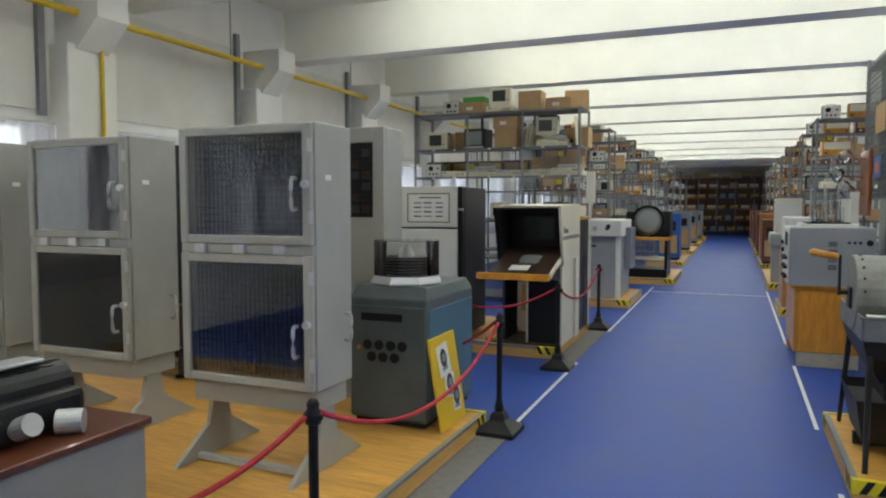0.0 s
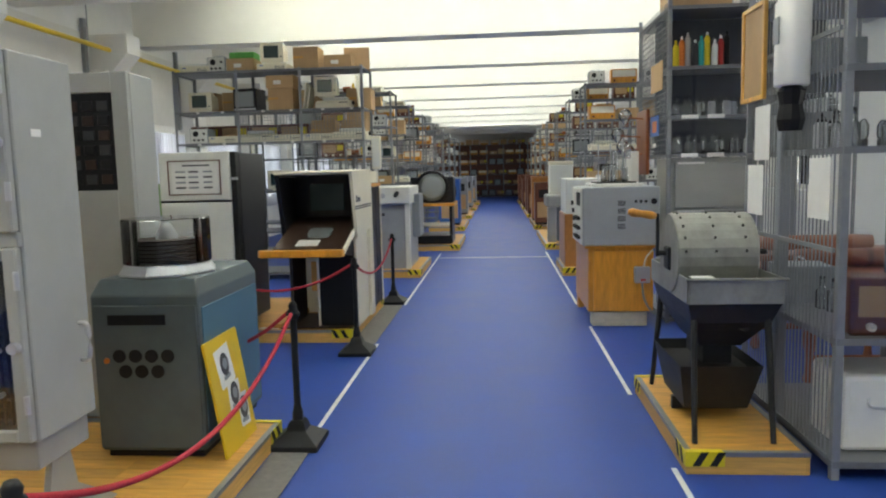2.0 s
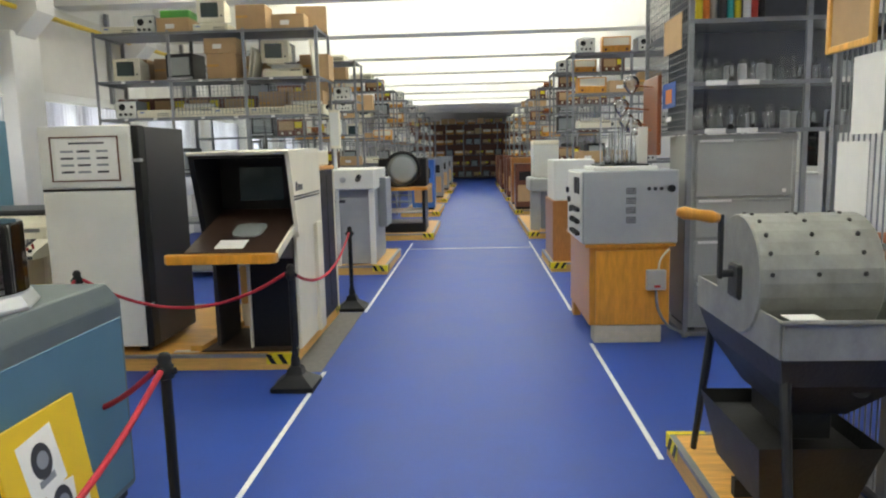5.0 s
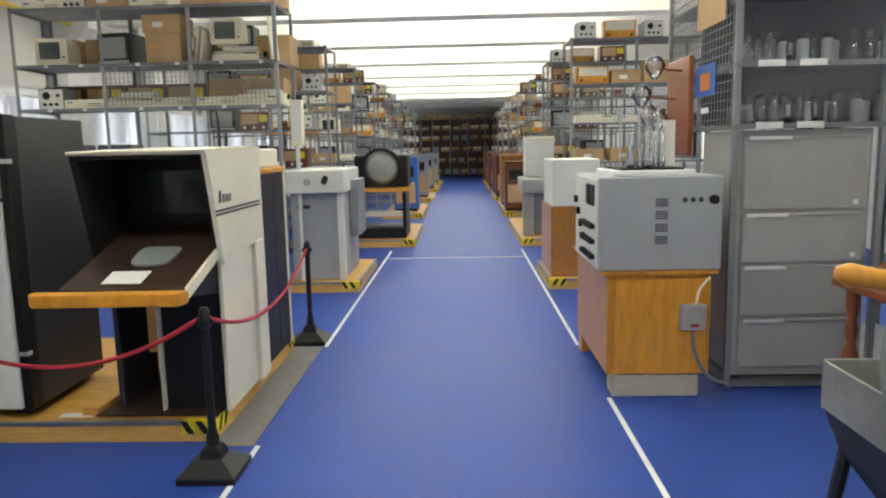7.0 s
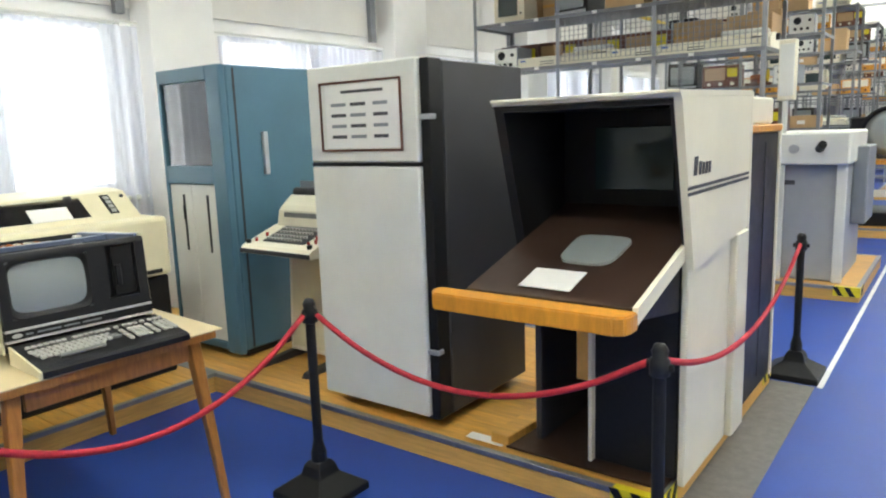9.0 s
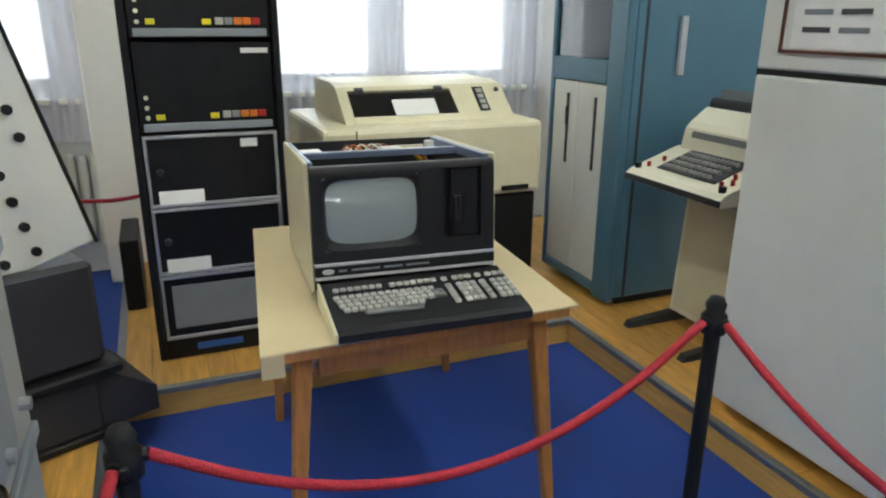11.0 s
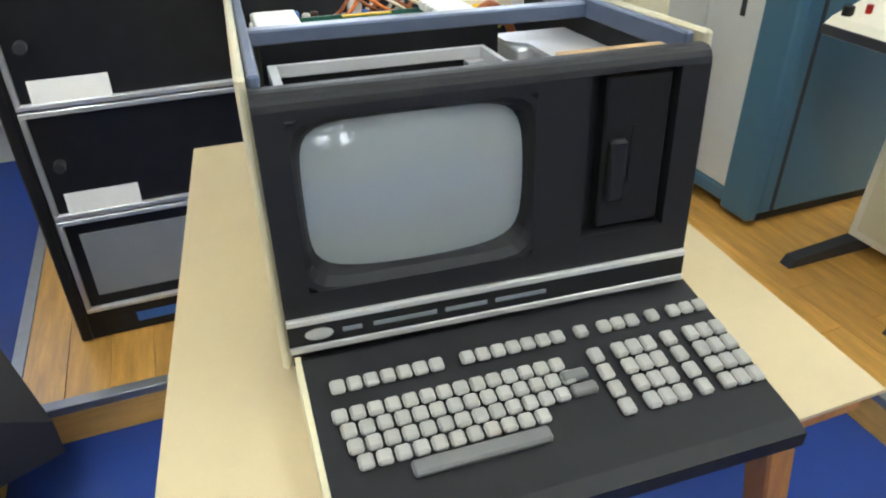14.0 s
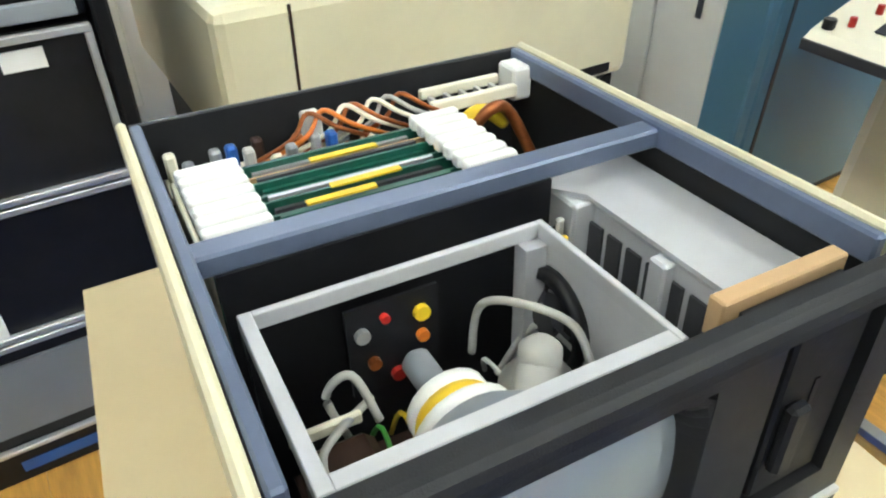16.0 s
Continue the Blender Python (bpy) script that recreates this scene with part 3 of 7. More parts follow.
# ---- big grey cabinets with barred glass doors ----
def grid_cabinet(x0, x1, y0, y1, z0, z1, label):
    c = thing("memory_cabinet", label, "cabinet", group="grey steel memory cabinets")
    t = 0.03
    part("side_panel", box(x0, x0 + t, y0, y1, z0, z1, 0.006), "greypaint", c)
    part("side_label", box(x1 + 0.001, x1 + 0.003, y0 + 0.1, y0 + 0.16, z1 - 0.32, z1 - 0.29), "paper", c)
    part("side_panel", box(x1 - t, x1, y0, y1, z0, z1, 0.006), "greypaint", c)
    part("top_panel", box(x0 + t, x1 - t, y0, y1, z1 - t, z1, 0.005), "greypaint", c)
    part("bottom_panel", box(x0 + t, x1 - t, y0, y1, z0, z0 + t, 0.005), "greypaint", c)
    part("back_panel", box(x0 + t, x1 - t, y1 - 0.02, y1, z0 + t, z1 - t), "darkgrey", c)
    zm = z0 + (z1 - z0) * 0.53
    for a, b in ((z0 + 0.01, zm - 0.03), (zm + 0.03, z1 - 0.01)):
        d = part("door", box(x0 + 0.005, x0 + 0.06, y0 - 0.045, y0 - 0.005, a, b, 0.006), "greypaint", c)
        part("door_stile", box(x1 - 0.06, x1 - 0.005, y0 - 0.045, y0 - 0.005, a, b, 0.006), "greypaint", d)
        part("door_rail", box(x0 + 0.06, x1 - 0.06, y0 - 0.044, y0 - 0.006, a, a + 0.05, 0.006), "greypaint", d)
        part("door_rail", box(x0 + 0.06, x1 - 0.06, y0 - 0.044, y0 - 0.006, b - 0.05, b, 0.006), "greypaint", d)
        part("pane", box(x0 + 0.06, x1 - 0.06, y0 - 0.03, y0 - 0.026, a + 0.05, b - 0.05), "smoke", d)
        for hz in (a + 0.12, b - 0.16):
            part("hinge", cyl((x1 - 0.004, y0 - 0.05, hz), (x1 - 0.004, y0 - 0.05, hz + 0.07), 0.012, 10), "silver", d)
        part("handle", hose([(x1 - 0.1, y0 - 0.045, a + 0.2), (x1 - 0.1, y0 - 0.085, a + 0.21), (x1 - 0.1, y0 - 0.085, a + 0.36), (x1 - 0.1, y0 - 0.045, a + 0.37)], 0.011, 8, 3), "silver", d, smooth=True)
        part("knob", cyl((x1 - 0.03, y0 - 0.045, (a + b) / 2), (x1 - 0.03, y0 - 0.075, (a + b) / 2), 0.022, 14), "silver", d)
    for i in range(3):
        part("latch", box(x0 + 0.12 + 0.28 * i, x0 + 0.2 + 0.28 * i, y0 - 0.06, y0 - 0.01, zm - 0.03, zm + 0.03, 0.006), "silver", c)
    part("mid_rail", box(x0, x1, y0 - 0.03, y0, zm - 0.028, zm + 0.028, 0.004), "greypaint", c)
    # stacked plug-in frames inside
    bm = bmesh.new()
    z = z0 + 0.07
    while z < z1 - 0.06:
        piece(bm, x0 + 0.06, x1 - 0.06, y0 + 0.032, y1 - 0.05, z, z + 0.014)
        z += 0.042
    tagged(part("module_rows", bm, "drivegrey", c, "rows of dark plug-in memory modules"), kind="stuff")
    bm = bmesh.new()
    x = x0 + 0.07
    while x < x1 - 0.06:
        piece(bm, x, x + 0.006, y0 + 0.02, y0 + 0.03, z0 + 0.06, z1 - 0.06)
        x += 0.032
    tagged(part("vertical_bars", bm, "darkgrey", c, "thin upright metal bars"), kind="stuff")
    part("skirt", box(x0 + 0.03, x1 - 0.03, y0 + 0.02, y1 - 0.02, z0 - 0.13, z0, 0.006), "greypaint", c)
    for xa in (x0 + 0.05, x1 - 0.08):
        prof = [((y0 + y1) / 2 - 0.06, z0 - 0.13), ((y0 + y1) / 2 + 0.06, z0 - 0.13), ((y0 + y1) / 2 + 0.1, z0 - 0.3), (y1 + 0.2, PT + 0.004), (y0 - 0.2, PT + 0.004), ((y0 + y1) / 2 - 0.1, z0 - 0.3)]
        part("foot", prism(prof, "x", xa, xa + 0.03), "greypaint", c, "flared sheet steel foot")
    part("tie_bar", box(x0 + 0.08, x1 - 0.08, y0 - 0.02, y0 + 0.02, PT + 0.01, PT + 0.05, 0.004), "greypaint", c)
    part("side_handle", hose([(x1, y1 - 0.08, z0 + 0.25), (x1 + 0.04, y1 - 0.08, z0 + 0.26), (x1 + 0.04, y1 - 0.08, z0 + 0.4), (x1, y1 - 0.08, z0 + 0.41)], 0.01, 8, 3), "silver", c, smooth=True)
    return c


grid_cabinet(-2.53, -1.60, 2.97, 3.36, 0.62, 2.14, "grey steel memory cabinet with two barred glass doors on flared feet")
grid_cabinet(-4.11, -3.18, 3.18, 3.60, 0.62, 2.14, "grey steel memory cabinet, worn paint, dark glazed doors, on flared feet")
grid_cabinet(-5.39, -4.46, 3.18, 3.60, 0.62, 2.14, "grey steel memory cabinet, worn paint, dark glazed doors, on flared feet")

# tall grey rack with an open window behind
w = thing("relay_cabinet", "tall light grey steel cabinet with an open window showing relays", "cabinet")
x0, x1, ya, yb, zt = -2.77, -2.03, 4.62, 4.95, 2.3
part("body", box(x0, x1, ya + 0.04, yb, PT + 0.004, zt, 0.008), "greypaint", w)
for a, b, c, d in ((x0, x0 + 0.1, PT + 0.01, zt), (x1 - 0.1, x1, PT + 0.01, zt), (x0 + 0.1, x1 - 0.1, PT + 0.01, 1.58), (x0 + 0.1, x1 - 0.1, 2.18, zt)):
    part("front_panel", box(a, b, ya, ya + 0.037, c, d, 0.003), "greypaint", w)
part("recess_plate", box(x0 + 0.101, x1 - 0.101, ya + 0.032, ya + 0.039, 1.581, 2.179), "black", w)
for k in range(6):
    for j in range(5):
        part("relay", box(x0 + 0.13 + 0.1 * j, x0 + 0.2 + 0.1 * j, ya + 0.018, ya + 0.031, 1.62 + 0.09 * k, 1.68 + 0.09 * k, 0.003), ("darkgrey", "brown", "black")[(j + k) % 3], w)

# ---- disc drive with a clear cover ----
d = thing("disc_drive", "grey-green disc drive with a disc pack under a clear cover", "disc drive", pose(-1.68, 4.44, PT + 0.004))
bm = bmesh.new()
lev = [(0.29, 0.44, 0.04), (0.30, 0.45, 0.06), (0.30, 0.45, 0.90), (0.275, 0.40, 0.975), (0.27, 0.39, 0.985)]
rings = [[bm.verts.new((a * c, b * e, z)) for c, e in ((-1, -1), (1, -1), (1, 1), (-1, 1))] for a, b, z in lev]
for a, b in zip(rings, rings[1:]):
    for i in range(4):
        bm.faces.new((a[i], a[(i + 1) % 4], b[(i + 1) % 4], b[i]))
bm.faces.new(rings[0][::-1])
bm.faces.new(rings[-1])
bmesh.ops.bevel(bm, geom=bm.edges[:], offset=0.006, segments=1, affect="EDGES")
part("body", bm, "drivegrey", d)
part("side_panel", box(0.301, 0.306, -0.42, 0.42, 0.08, 0.83, 0.002), "teal", d, "teal blue side panel")
part("front_frame", box(-0.29, 0.29, -0.462, -0.452, 0.06, 0.85, 0.004), "drivegrey", d)
part("slot", box(-0.2, 0.12, -0.468, -0.462, 0.745, 0.80), "black", d, "dark horizontal slot")
for r in range(2):
    for i in range(3 if r else 4):
        cx = -0.1 + 0.09 * i - (0.02 if r else 0.05)
        part("air_hole", cyl((cx, -0.4675, 0.575 - 0.085 * r), (cx, -0.461, 0.575 - 0.085 * r), 0.036, 20), "black", d)
part("lamp", cyl((-0.22, -0.462, 0.55), (-0.22, -0.472, 0.55), 0.015, 12), "orange", d)
part("base", box(-0.27, 0.27, -0.42, 0.42, 0.0, 0.05), "black", d)
part("deck", lathe([(0.27, 0.986), (0.275, 0.99), (0.275, 1.0), (0.25, 1.04), (0.23, 1.05)], 8, m=pose(0, -0.14, 0)), "silver", d)
for i in range(6):
    part("disc", lathe([(0.02, 1.06 + 0.022 * i), (0.185, 1.06 + 0.022 * i), (0.185, 1.068 + 0.022 * i), (0.02, 1.068 + 0.022 * i)], 28, m=pose(0, -0.14, 0)), "brown", d)
part("spindle", lathe([(0.06, 1.05), (0.06, 1.2), (0.04, 1.24), (0.02, 1.27), (0.001, 1.27)], 16, m=pose(0, -0.14, 0)), "silver", d, smooth=True)
part("cover", lathe([(0.235, 1.05), (0.24, 1.05), (0.24, 1.29), (0.235, 1.3), (0.001, 1.3), (0.001, 1.294), (0.23, 1.294), (0.234, 1.285), (0.235, 1.05)], 28, m=pose(0, -0.14, 0)), "acrylic", d, "clear round plastic cover")
# open machinery at the back
for k in range(14):
    x, z = random.uniform(-0.24, 0.24), random.uniform(0.15, 0.85)
    if k % 3 == 0:
        part("mechanism", box(x - 0.07, x + 0.07, 0.452, 0.47 + 0.03 * random.random(), z - 0.05, z + 0.05, 0.005), "silver", d)
    else:
        part("mechanism", cyl((x, 0.452, z), (x, 0.48, z), random.uniform(0.012, 0.05), 14), ("silver", "darkgrey", "black")[k % 3], d)

# yellow board leaning on the drive
po = thing("display_board", "yellow board with grey photographs leaning on the drive", "board", pose(-1.265, 4.2, PT + 0.006, 0, -9, 0))
part("board", box(-0.008, 0.008, -0.23, 0.23, 0, 0.64, 0.002), "yellow", po)
for (a, b, c, e, tw) in ((-0.13, 0.07, 0.36, 0.58, 6), (-0.06, 0.10, 0.20, 0.37, -8), (0.04, 0.17, 0.08, 0.27, -5)):
    ph = part("photograph", box(0.0085, 0.010, a - (a + b) / 2, b - (a + b) / 2, c - (c + e) / 2, e - (c + e) / 2), "paper", po, at=pose(0, (a + b) / 2, (c + e) / 2, tw, 0, 0))
    part("grey_print", lathe([(0.055, 0.0), (0.055, 0.0012)], 18, m=pose(0.0102, 0, 0.01, 0, 90, 0) @ Matrix.Diagonal((1.2, 1.0, 1, 1))), "darkgrey", ph)
    part("grey_print", lathe([(0.032, 0.0), (0.032, 0.0012)], 16, m=pose(0.0116, 0.004, 0.012, 0, 90, 0)), "midgrey", ph)
    part("grey_print", box(0.0102, 0.0114, -0.045, 0.045, -0.075, -0.05), "midgrey", ph)

# dark engine on a grey stand, close to the start
st = thing("stand", "grey sheet metal stand with a dark wooden top", "stand", pose(-2.02, 1.52, PT + 0.004))
part("body", box(-0.32, 0.22, -0.4, 0.40, 0, 0.6, 0.01), "midgrey", st)
part("top", box(-0.34, 0.24, -0.42, 0.42, 0.602, 0.635, 0.006), "darkwood", st)
en = thing("engine", "greasy black engine block with bright fittings", "engine", pose(-2.08, 1.5, PT + 0.641))
part("block", box(-0.2, 0.12, -0.25, 0.26, 0.0, 0.16, 0.03, 2), "blackmetal", en)
part("crankcase", cyl((-0.05, -0.24, 0.16), (-0.05, 0.26, 0.16), 0.1, 20), "blackmetal", en)
for i in range(4):
    part("cylinder", lathe([(0.05, 0.14), (0.06, 0.16), (0.05, 0.18), (0.06, 0.2), (0.05, 0.22), (0.055, 0.25)], 14, m=pose(-0.05, -0.18 + 0.12 * i, 0)), "blackmetal", en)
part("pump", cyl((0.14, 0.1, 0.05), (0.22, 0.16, 0.05), 0.05, 18), "silver", en)
part("carburettor", cyl((0.12, -0.05, 0.06), (0.2, -0.05, 0.09), 0.045, 16), "silver", en)
part("plate", box(-0.12, 0.0, -0.1, 0.16, 0.27, 0.285, 0.004), "silver", en)

# back of the relay cabinet: bolted flanges and fittings
for k in range(5):
    z = 0.35 + 0.4 * k
    part("flange", box(x1 - 0.72, x1 - 0.02, 4.951, 4.965, z, z + 0.03, 0.003), "midgrey", w)
    for j in range(4):
        part("bolt", cyl((x1 - 0.66 + 0.19 * j, 4.951, z + 0.1), (x1 - 0.66 + 0.19 * j, 4.972, z + 0.1), 0.014, 10), "silver", w)
for k in range(4):
    part("rear_plate", box(x1 - 0.6 + 0.03 * k, x1 - 0.25, 4.951, 4.958, 0.42 + 0.4 * k, 0.62 + 0.4 * k, 0.003), ("darkgrey", "midgrey")[k % 2], w)
    part("rear_knob", cyl((x1 - 0.12, 4.951, 0.45 + 0.35 * k), (x1 - 0.12, 4.985, 0.45 + 0.35 * k), 0.03, 14), "black", w)

for k in range(7):
    z = 0.3 + 0.27 * k
    part("rear_frame", box(x1 - 0.04, x1 - 0.012, 4.951, 4.975, z, z + 0.2, 0.008), ("midgrey", "drivegrey")[k % 2], w)
    part("clear_cover", lathe([(0.055, 0.0), (0.055, 0.03), (0.035, 0.05), (0.001, 0.055)], 14, m=pose(x1 - 0.2 - 0.16 * (k % 2), 4.958, z + 0.08, -90, 0, 0)), "acrylic", w, "round clear plastic cover", smooth=True)
    part("coil", cyl((x1 - 0.2 - 0.16 * (k % 2), 4.951, z + 0.08), (x1 - 0.2 - 0.16 * (k % 2), 4.985, z + 0.08), 0.03, 12), ("copper", "black", "silver")[k % 3], w)
    part("rear_pipe", hose([(x1 - 0.1, 4.96, z), (x1 - 0.1, 4.99, z + 0.04), (x1 - 0.16, 4.995, z + 0.14), (x1 - 0.3, 4.97, z + 0.2)], 0.008, 8, 4), ("silver", "black")[k % 2], w, smooth=True)

# desk with a plug board facing the alcove
pp = thing("plug_panel", "white plug board with black sockets on a dark grey console", "console", pose(-3.78, 4.80, PT + 0.004, 0, 0, 24))
TM = pose(0.0, 0.02, 0.66, 14, 0, 0)
part("panel", box(-0.012, 0.012, -0.22, 0.22, 0.0, 1.12, 0.004, m=TM), "white", pp)
part("panel_rim", box(-0.016, 0.016, 0.22, 0.232, -0.01, 1.13, 0.003, m=TM), "black", pp)
for i in range(4):
    for j in range(12):
        if random.random() < 0.75:
            part("socket", cyl((0.0125, -0.16 + 0.1 * i, 0.05 + 0.09 * j), (0.028, -0.16 + 0.1 * i, 0.05 + 0.09 * j), 0.016, 10), "black", pp, at=TM)
part("desk", box(-0.4, 0.06, -0.16, 0.2, 0.28, 0.66, 0.02), "darkgrey", pp)
part("shelf", box(-0.44, 0.1, -0.18, 0.24, 0.24, 0.278, 0.01), "black", pp)
part("pedal_box", prism([(0.0, 0.02), (0.0, 0.235), (0.2, 0.235), (0.36, 0.12), (0.36, 0.02)], "x", -0.36, 0.06), "darkgrey", pp)
for x in (-0.38, 0.02):
    part("leg", box(x, x + 0.05, -0.15, 0.15, 0.03, 0.24, 0.006), "darkgrey", pp)
    part("foot", box(x - 0.02, x + 0.07, -0.18, 0.18, 0.0, 0.03, 0.006), "black", pp)


# ---- alcove: white cabinet with instruction card ----
w = thing("computer_cabinet", "tall off-white computer cabinet with dark grey sides and framed card", "cabinet")
x0, x1, ya, yb, zb, zt = -3.12, -2.345, 7.16, 8.0, 0.17, 1.90
part("body", box(x0 + 0.06, x1, ya + 0.12, yb, zb, zt - 0.01, 0.006), "darkgrey", w)
part("door", box(x0, x1 - 0.06, ya, ya + 0.05, zb + 0.01, 1.405, 0.008), "white", w, "lower off-white door")
part("upper_panel", box(x0, x1 - 0.06, ya, ya + 0.05, 1.425, zt, 0.008), "white", w)
part("seam_strip", box(x0, x1 - 0.06, ya + 0.006, ya + 0.05, 1.406, 1.424), "black", w)
part("front_box", box(x0 + 0.01, x1 - 0.07, ya + 0.051, ya + 0.12, zb, zt - 0.005), "white", w)
part("dark_channel", box(x1 - 0.058, x1 - 0.004, ya + 0.02, ya + 0.119, zb, zt - 0.004, 0.004), "black", w)
for z in (0.5, 1.62):
    part("hinge", box(x1 - 0.065, x1 + 0.004, ya + 0.01, ya + 0.06, z, z + 0.025, 0.004), "silver", w)
part("card", box(x0 + 0.13, x1 - 0.165, ya - 0.004, ya - 0.001, 1.495, 1.80), "paper", w, "printed instruction card")
for a, b, c, e in ((x0 + 0.09, x0 + 0.10, 1.48, 1.82), (x1 - 0.16, x1 - 0.15, 1.48, 1.82), (x0 + 0.1, x1 - 0.16, 1.48, 1.49), (x0 + 0.1, x1 - 0.16, 1.81, 1.82)):
    part("card_frame", box(a, b, ya - 0.008, ya - 0.001, c, e), "darkwood", w)
part("title_bar", box(x0 + 0.24, x1 - 0.26, ya - 0.0055, ya - 0.0042, 1.762, 1.776), "print", w)
for i, (a, wd) in enumerate(((0.17, 0.1), (0.30, 0.1), (0.45, 0.09))):
    for j in range(4):
        part("text_bar", box(x0 + a, x0 + a + wd, ya - 0.0055, ya - 0.0042, 1.70 - 0.052 * j, 1.716 - 0.052 * j), "print" if (i + j) % 2 else "midgrey", w)
for i in (0, 1):
    part("foot", box(x0 + 0.06 + 0.55 * i, x0 + 0.14 + 0.55 * i, ya + 0.1, yb - 0.05, PT + 0.003, zb + 0.001), "black", w)

# ---- microfilm reader ----
r = thing("microfilm_reader", "cream microfilm reader with dark hood and sloping wooden desk", "reader", pose(0, 0, 0.0022) @ Matrix.Diagonal((1, 1, 0.983, 1)))
xl, xr = -1.93, -1.17
P2 = PT + 0.004
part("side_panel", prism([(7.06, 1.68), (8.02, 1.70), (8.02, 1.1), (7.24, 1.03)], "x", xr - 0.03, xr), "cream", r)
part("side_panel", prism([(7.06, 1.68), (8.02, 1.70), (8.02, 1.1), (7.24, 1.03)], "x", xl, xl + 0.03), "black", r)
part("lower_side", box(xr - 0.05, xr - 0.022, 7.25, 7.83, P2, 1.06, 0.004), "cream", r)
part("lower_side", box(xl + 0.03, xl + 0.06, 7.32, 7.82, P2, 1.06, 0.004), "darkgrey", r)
part("top_panel", prism([(7.05, 1.68), (8.02, 1.702), (8.02, 1.725), (7.04, 1.704)], "x", xl, xr), "cream", r)
part("back_panel", box(xl, xr, 8.022, 8.06, P2, 1.72, 0.004), "cream", r)
part("rear_post", box(xr - 0.12, xr + 0.01, 7.83, 8.02, P2, 1.09, 0.006), "cream", r)
part("hood_side", prism([(7.065, 1.66), (7.6, 1.66), (7.6, 1.1), (7.25, 1.07)], "x", xr - 0.045, xr - 0.031), "black", r)
part("hood_side", prism([(7.062, 1.655), (7.6, 1.655), (7.6, 1.0), (7.0, 1.0), (7.22, 1.1)], "x", xl + 0.031, xl + 0.045), "black", r)
part("hood_top", box(xl + 0.03, xr - 0.03, 7.06, 7.62, 1.655, 1.676), "black", r)
part("hood_back", box(xl + 0.045, xr - 0.045, 7.6, 7.62, 1.0, 1.654), "black", r)
part("screen", box(xl + 0.2, xr - 0.2, 7.592, 7.599, 1.3, 1.58, 0.002), "darkscreen", r, "dark projection screen")
part("hood_lip", prism([(7.05, 1.692), (7.05, 1.706), (7.036, 1.703), (7.036, 1.694)], "x", xl, xr), "cream", r)
desk = [(6.76, 0.945), (6.76, 0.985), (7.6, 1.23), (7.6, 1.19)]
part("desk_board", prism(desk, "x", xl + 0.05, xr - 0.05), "brown", r, "dark brown sloping desk")
de = prism([(xl - 0.075, 6.76), (xl - 0.075, 6.705), (xl - 0.035, 6.655), (xr - 0.075, 6.655), (xr - 0.04, 6.675), (xr - 0.03, 6.71), (xr - 0.03, 6.76)], "z", 0.912, 0.978)
bmesh.ops.bevel(de, geom=de.edges[:], offset=0.006, segments=2, affect="EDGES")
part("desk_edge", de, "beech", r, "orange wooden front edge with rounded corners")
part("desk_bracket", prism([(6.80, 0.93), (7.245, 1.06), (7.245, 0.86)], "x", xr - 0.08, xr - 0.055), "black", r)
part("desk_side", prism([(6.76, 0.93), (6.76, 0.99), (7.24, 1.13), (7.24, 1.07)], "x", xr - 0.049, xr - 0.03), "cream", r)
sl = math.degrees(math.atan2(0.245, 0.84))
lp = [(0.115 * math.copysign(abs(math.cos(u)) ** 0.45, math.cos(u)) * (1 + 0.12 * math.sin(u)), 0.125 * math.copysign(abs(math.sin(u)) ** 0.45, math.sin(u))) for u in [2 * math.pi * k / 28 for k in range(28)]]
lpm = prism(lp, "z", 0.0, 0.012)
bmesh.ops.transform(lpm, matrix=pose(-1.52, 7.13, 1.098, sl, 0, 0), verts=lpm.verts[:])
part("lens_plate", lpm, "screen", r, "grey-green glass plate with rounded corners")
part("note_card", box(-0.12, 0.09, -0.075, 0.075, 0, 0.003, m=pose(-1.56, 6.88, 1.026, sl, 0, 0)), "paper", r)
part("leg_panel", box(-1.60, -1.585, 7.24, 7.30, P2 + 0.013, 1.02), "cream", r)
part("strut", box(-1.66, -1.602, 7.25, 7.29, 0.50, 0.80, 0.004), "ply", r)
part("inner_box", box(-1.583, xr - 0.062, 7.27, 7.9, P2 + 0.014, 0.95, 0.004), "black", r)
for k, (a_, w_, h_) in enumerate(((7.20, 0.05, 0.07), (7.262, 0.034, 0.05), (7.304, 0.03, 0.045), (7.342, 0.034, 0.045), (7.384, 0.03, 0.045))):
    part("lettering", prism([(a_, 1.395), (a_ + w_ * 0.8, 1.395), (a_ + w_, 1.395 + h_), (a_ + w_ * 0.2, 1.395 + h_)], "x", xr + 0.001, xr + 0.003), "print", r)
for k in range(2):
    part("side_stripe", box(xr + 0.001, xr + 0.003, 7.14, 8.0, 1.345 - 0.022 * k, 1.358 - 0.022 * k), "print", r)
single("floor_plate", box(-1.98, -1.25, 7.18, 7.9, P2, P2 + 0.012, 0.002), "brown", "dark brown board lying on the platform", "board")
single("plank", box(-0.05, 0.05, 0, 1.1, 0, 0.05, 0.004, m=pose(-2.02, 7.19, P2, 0, 0, -4)), "ply", "pale wooden batten lying on the platform", "plank")
single("note_card", box(-2.2, -2.0, 7.175, 7.235, P2 + 0.001, P2 + 0.005), "paper", "small white label card on the platform edge", "card")

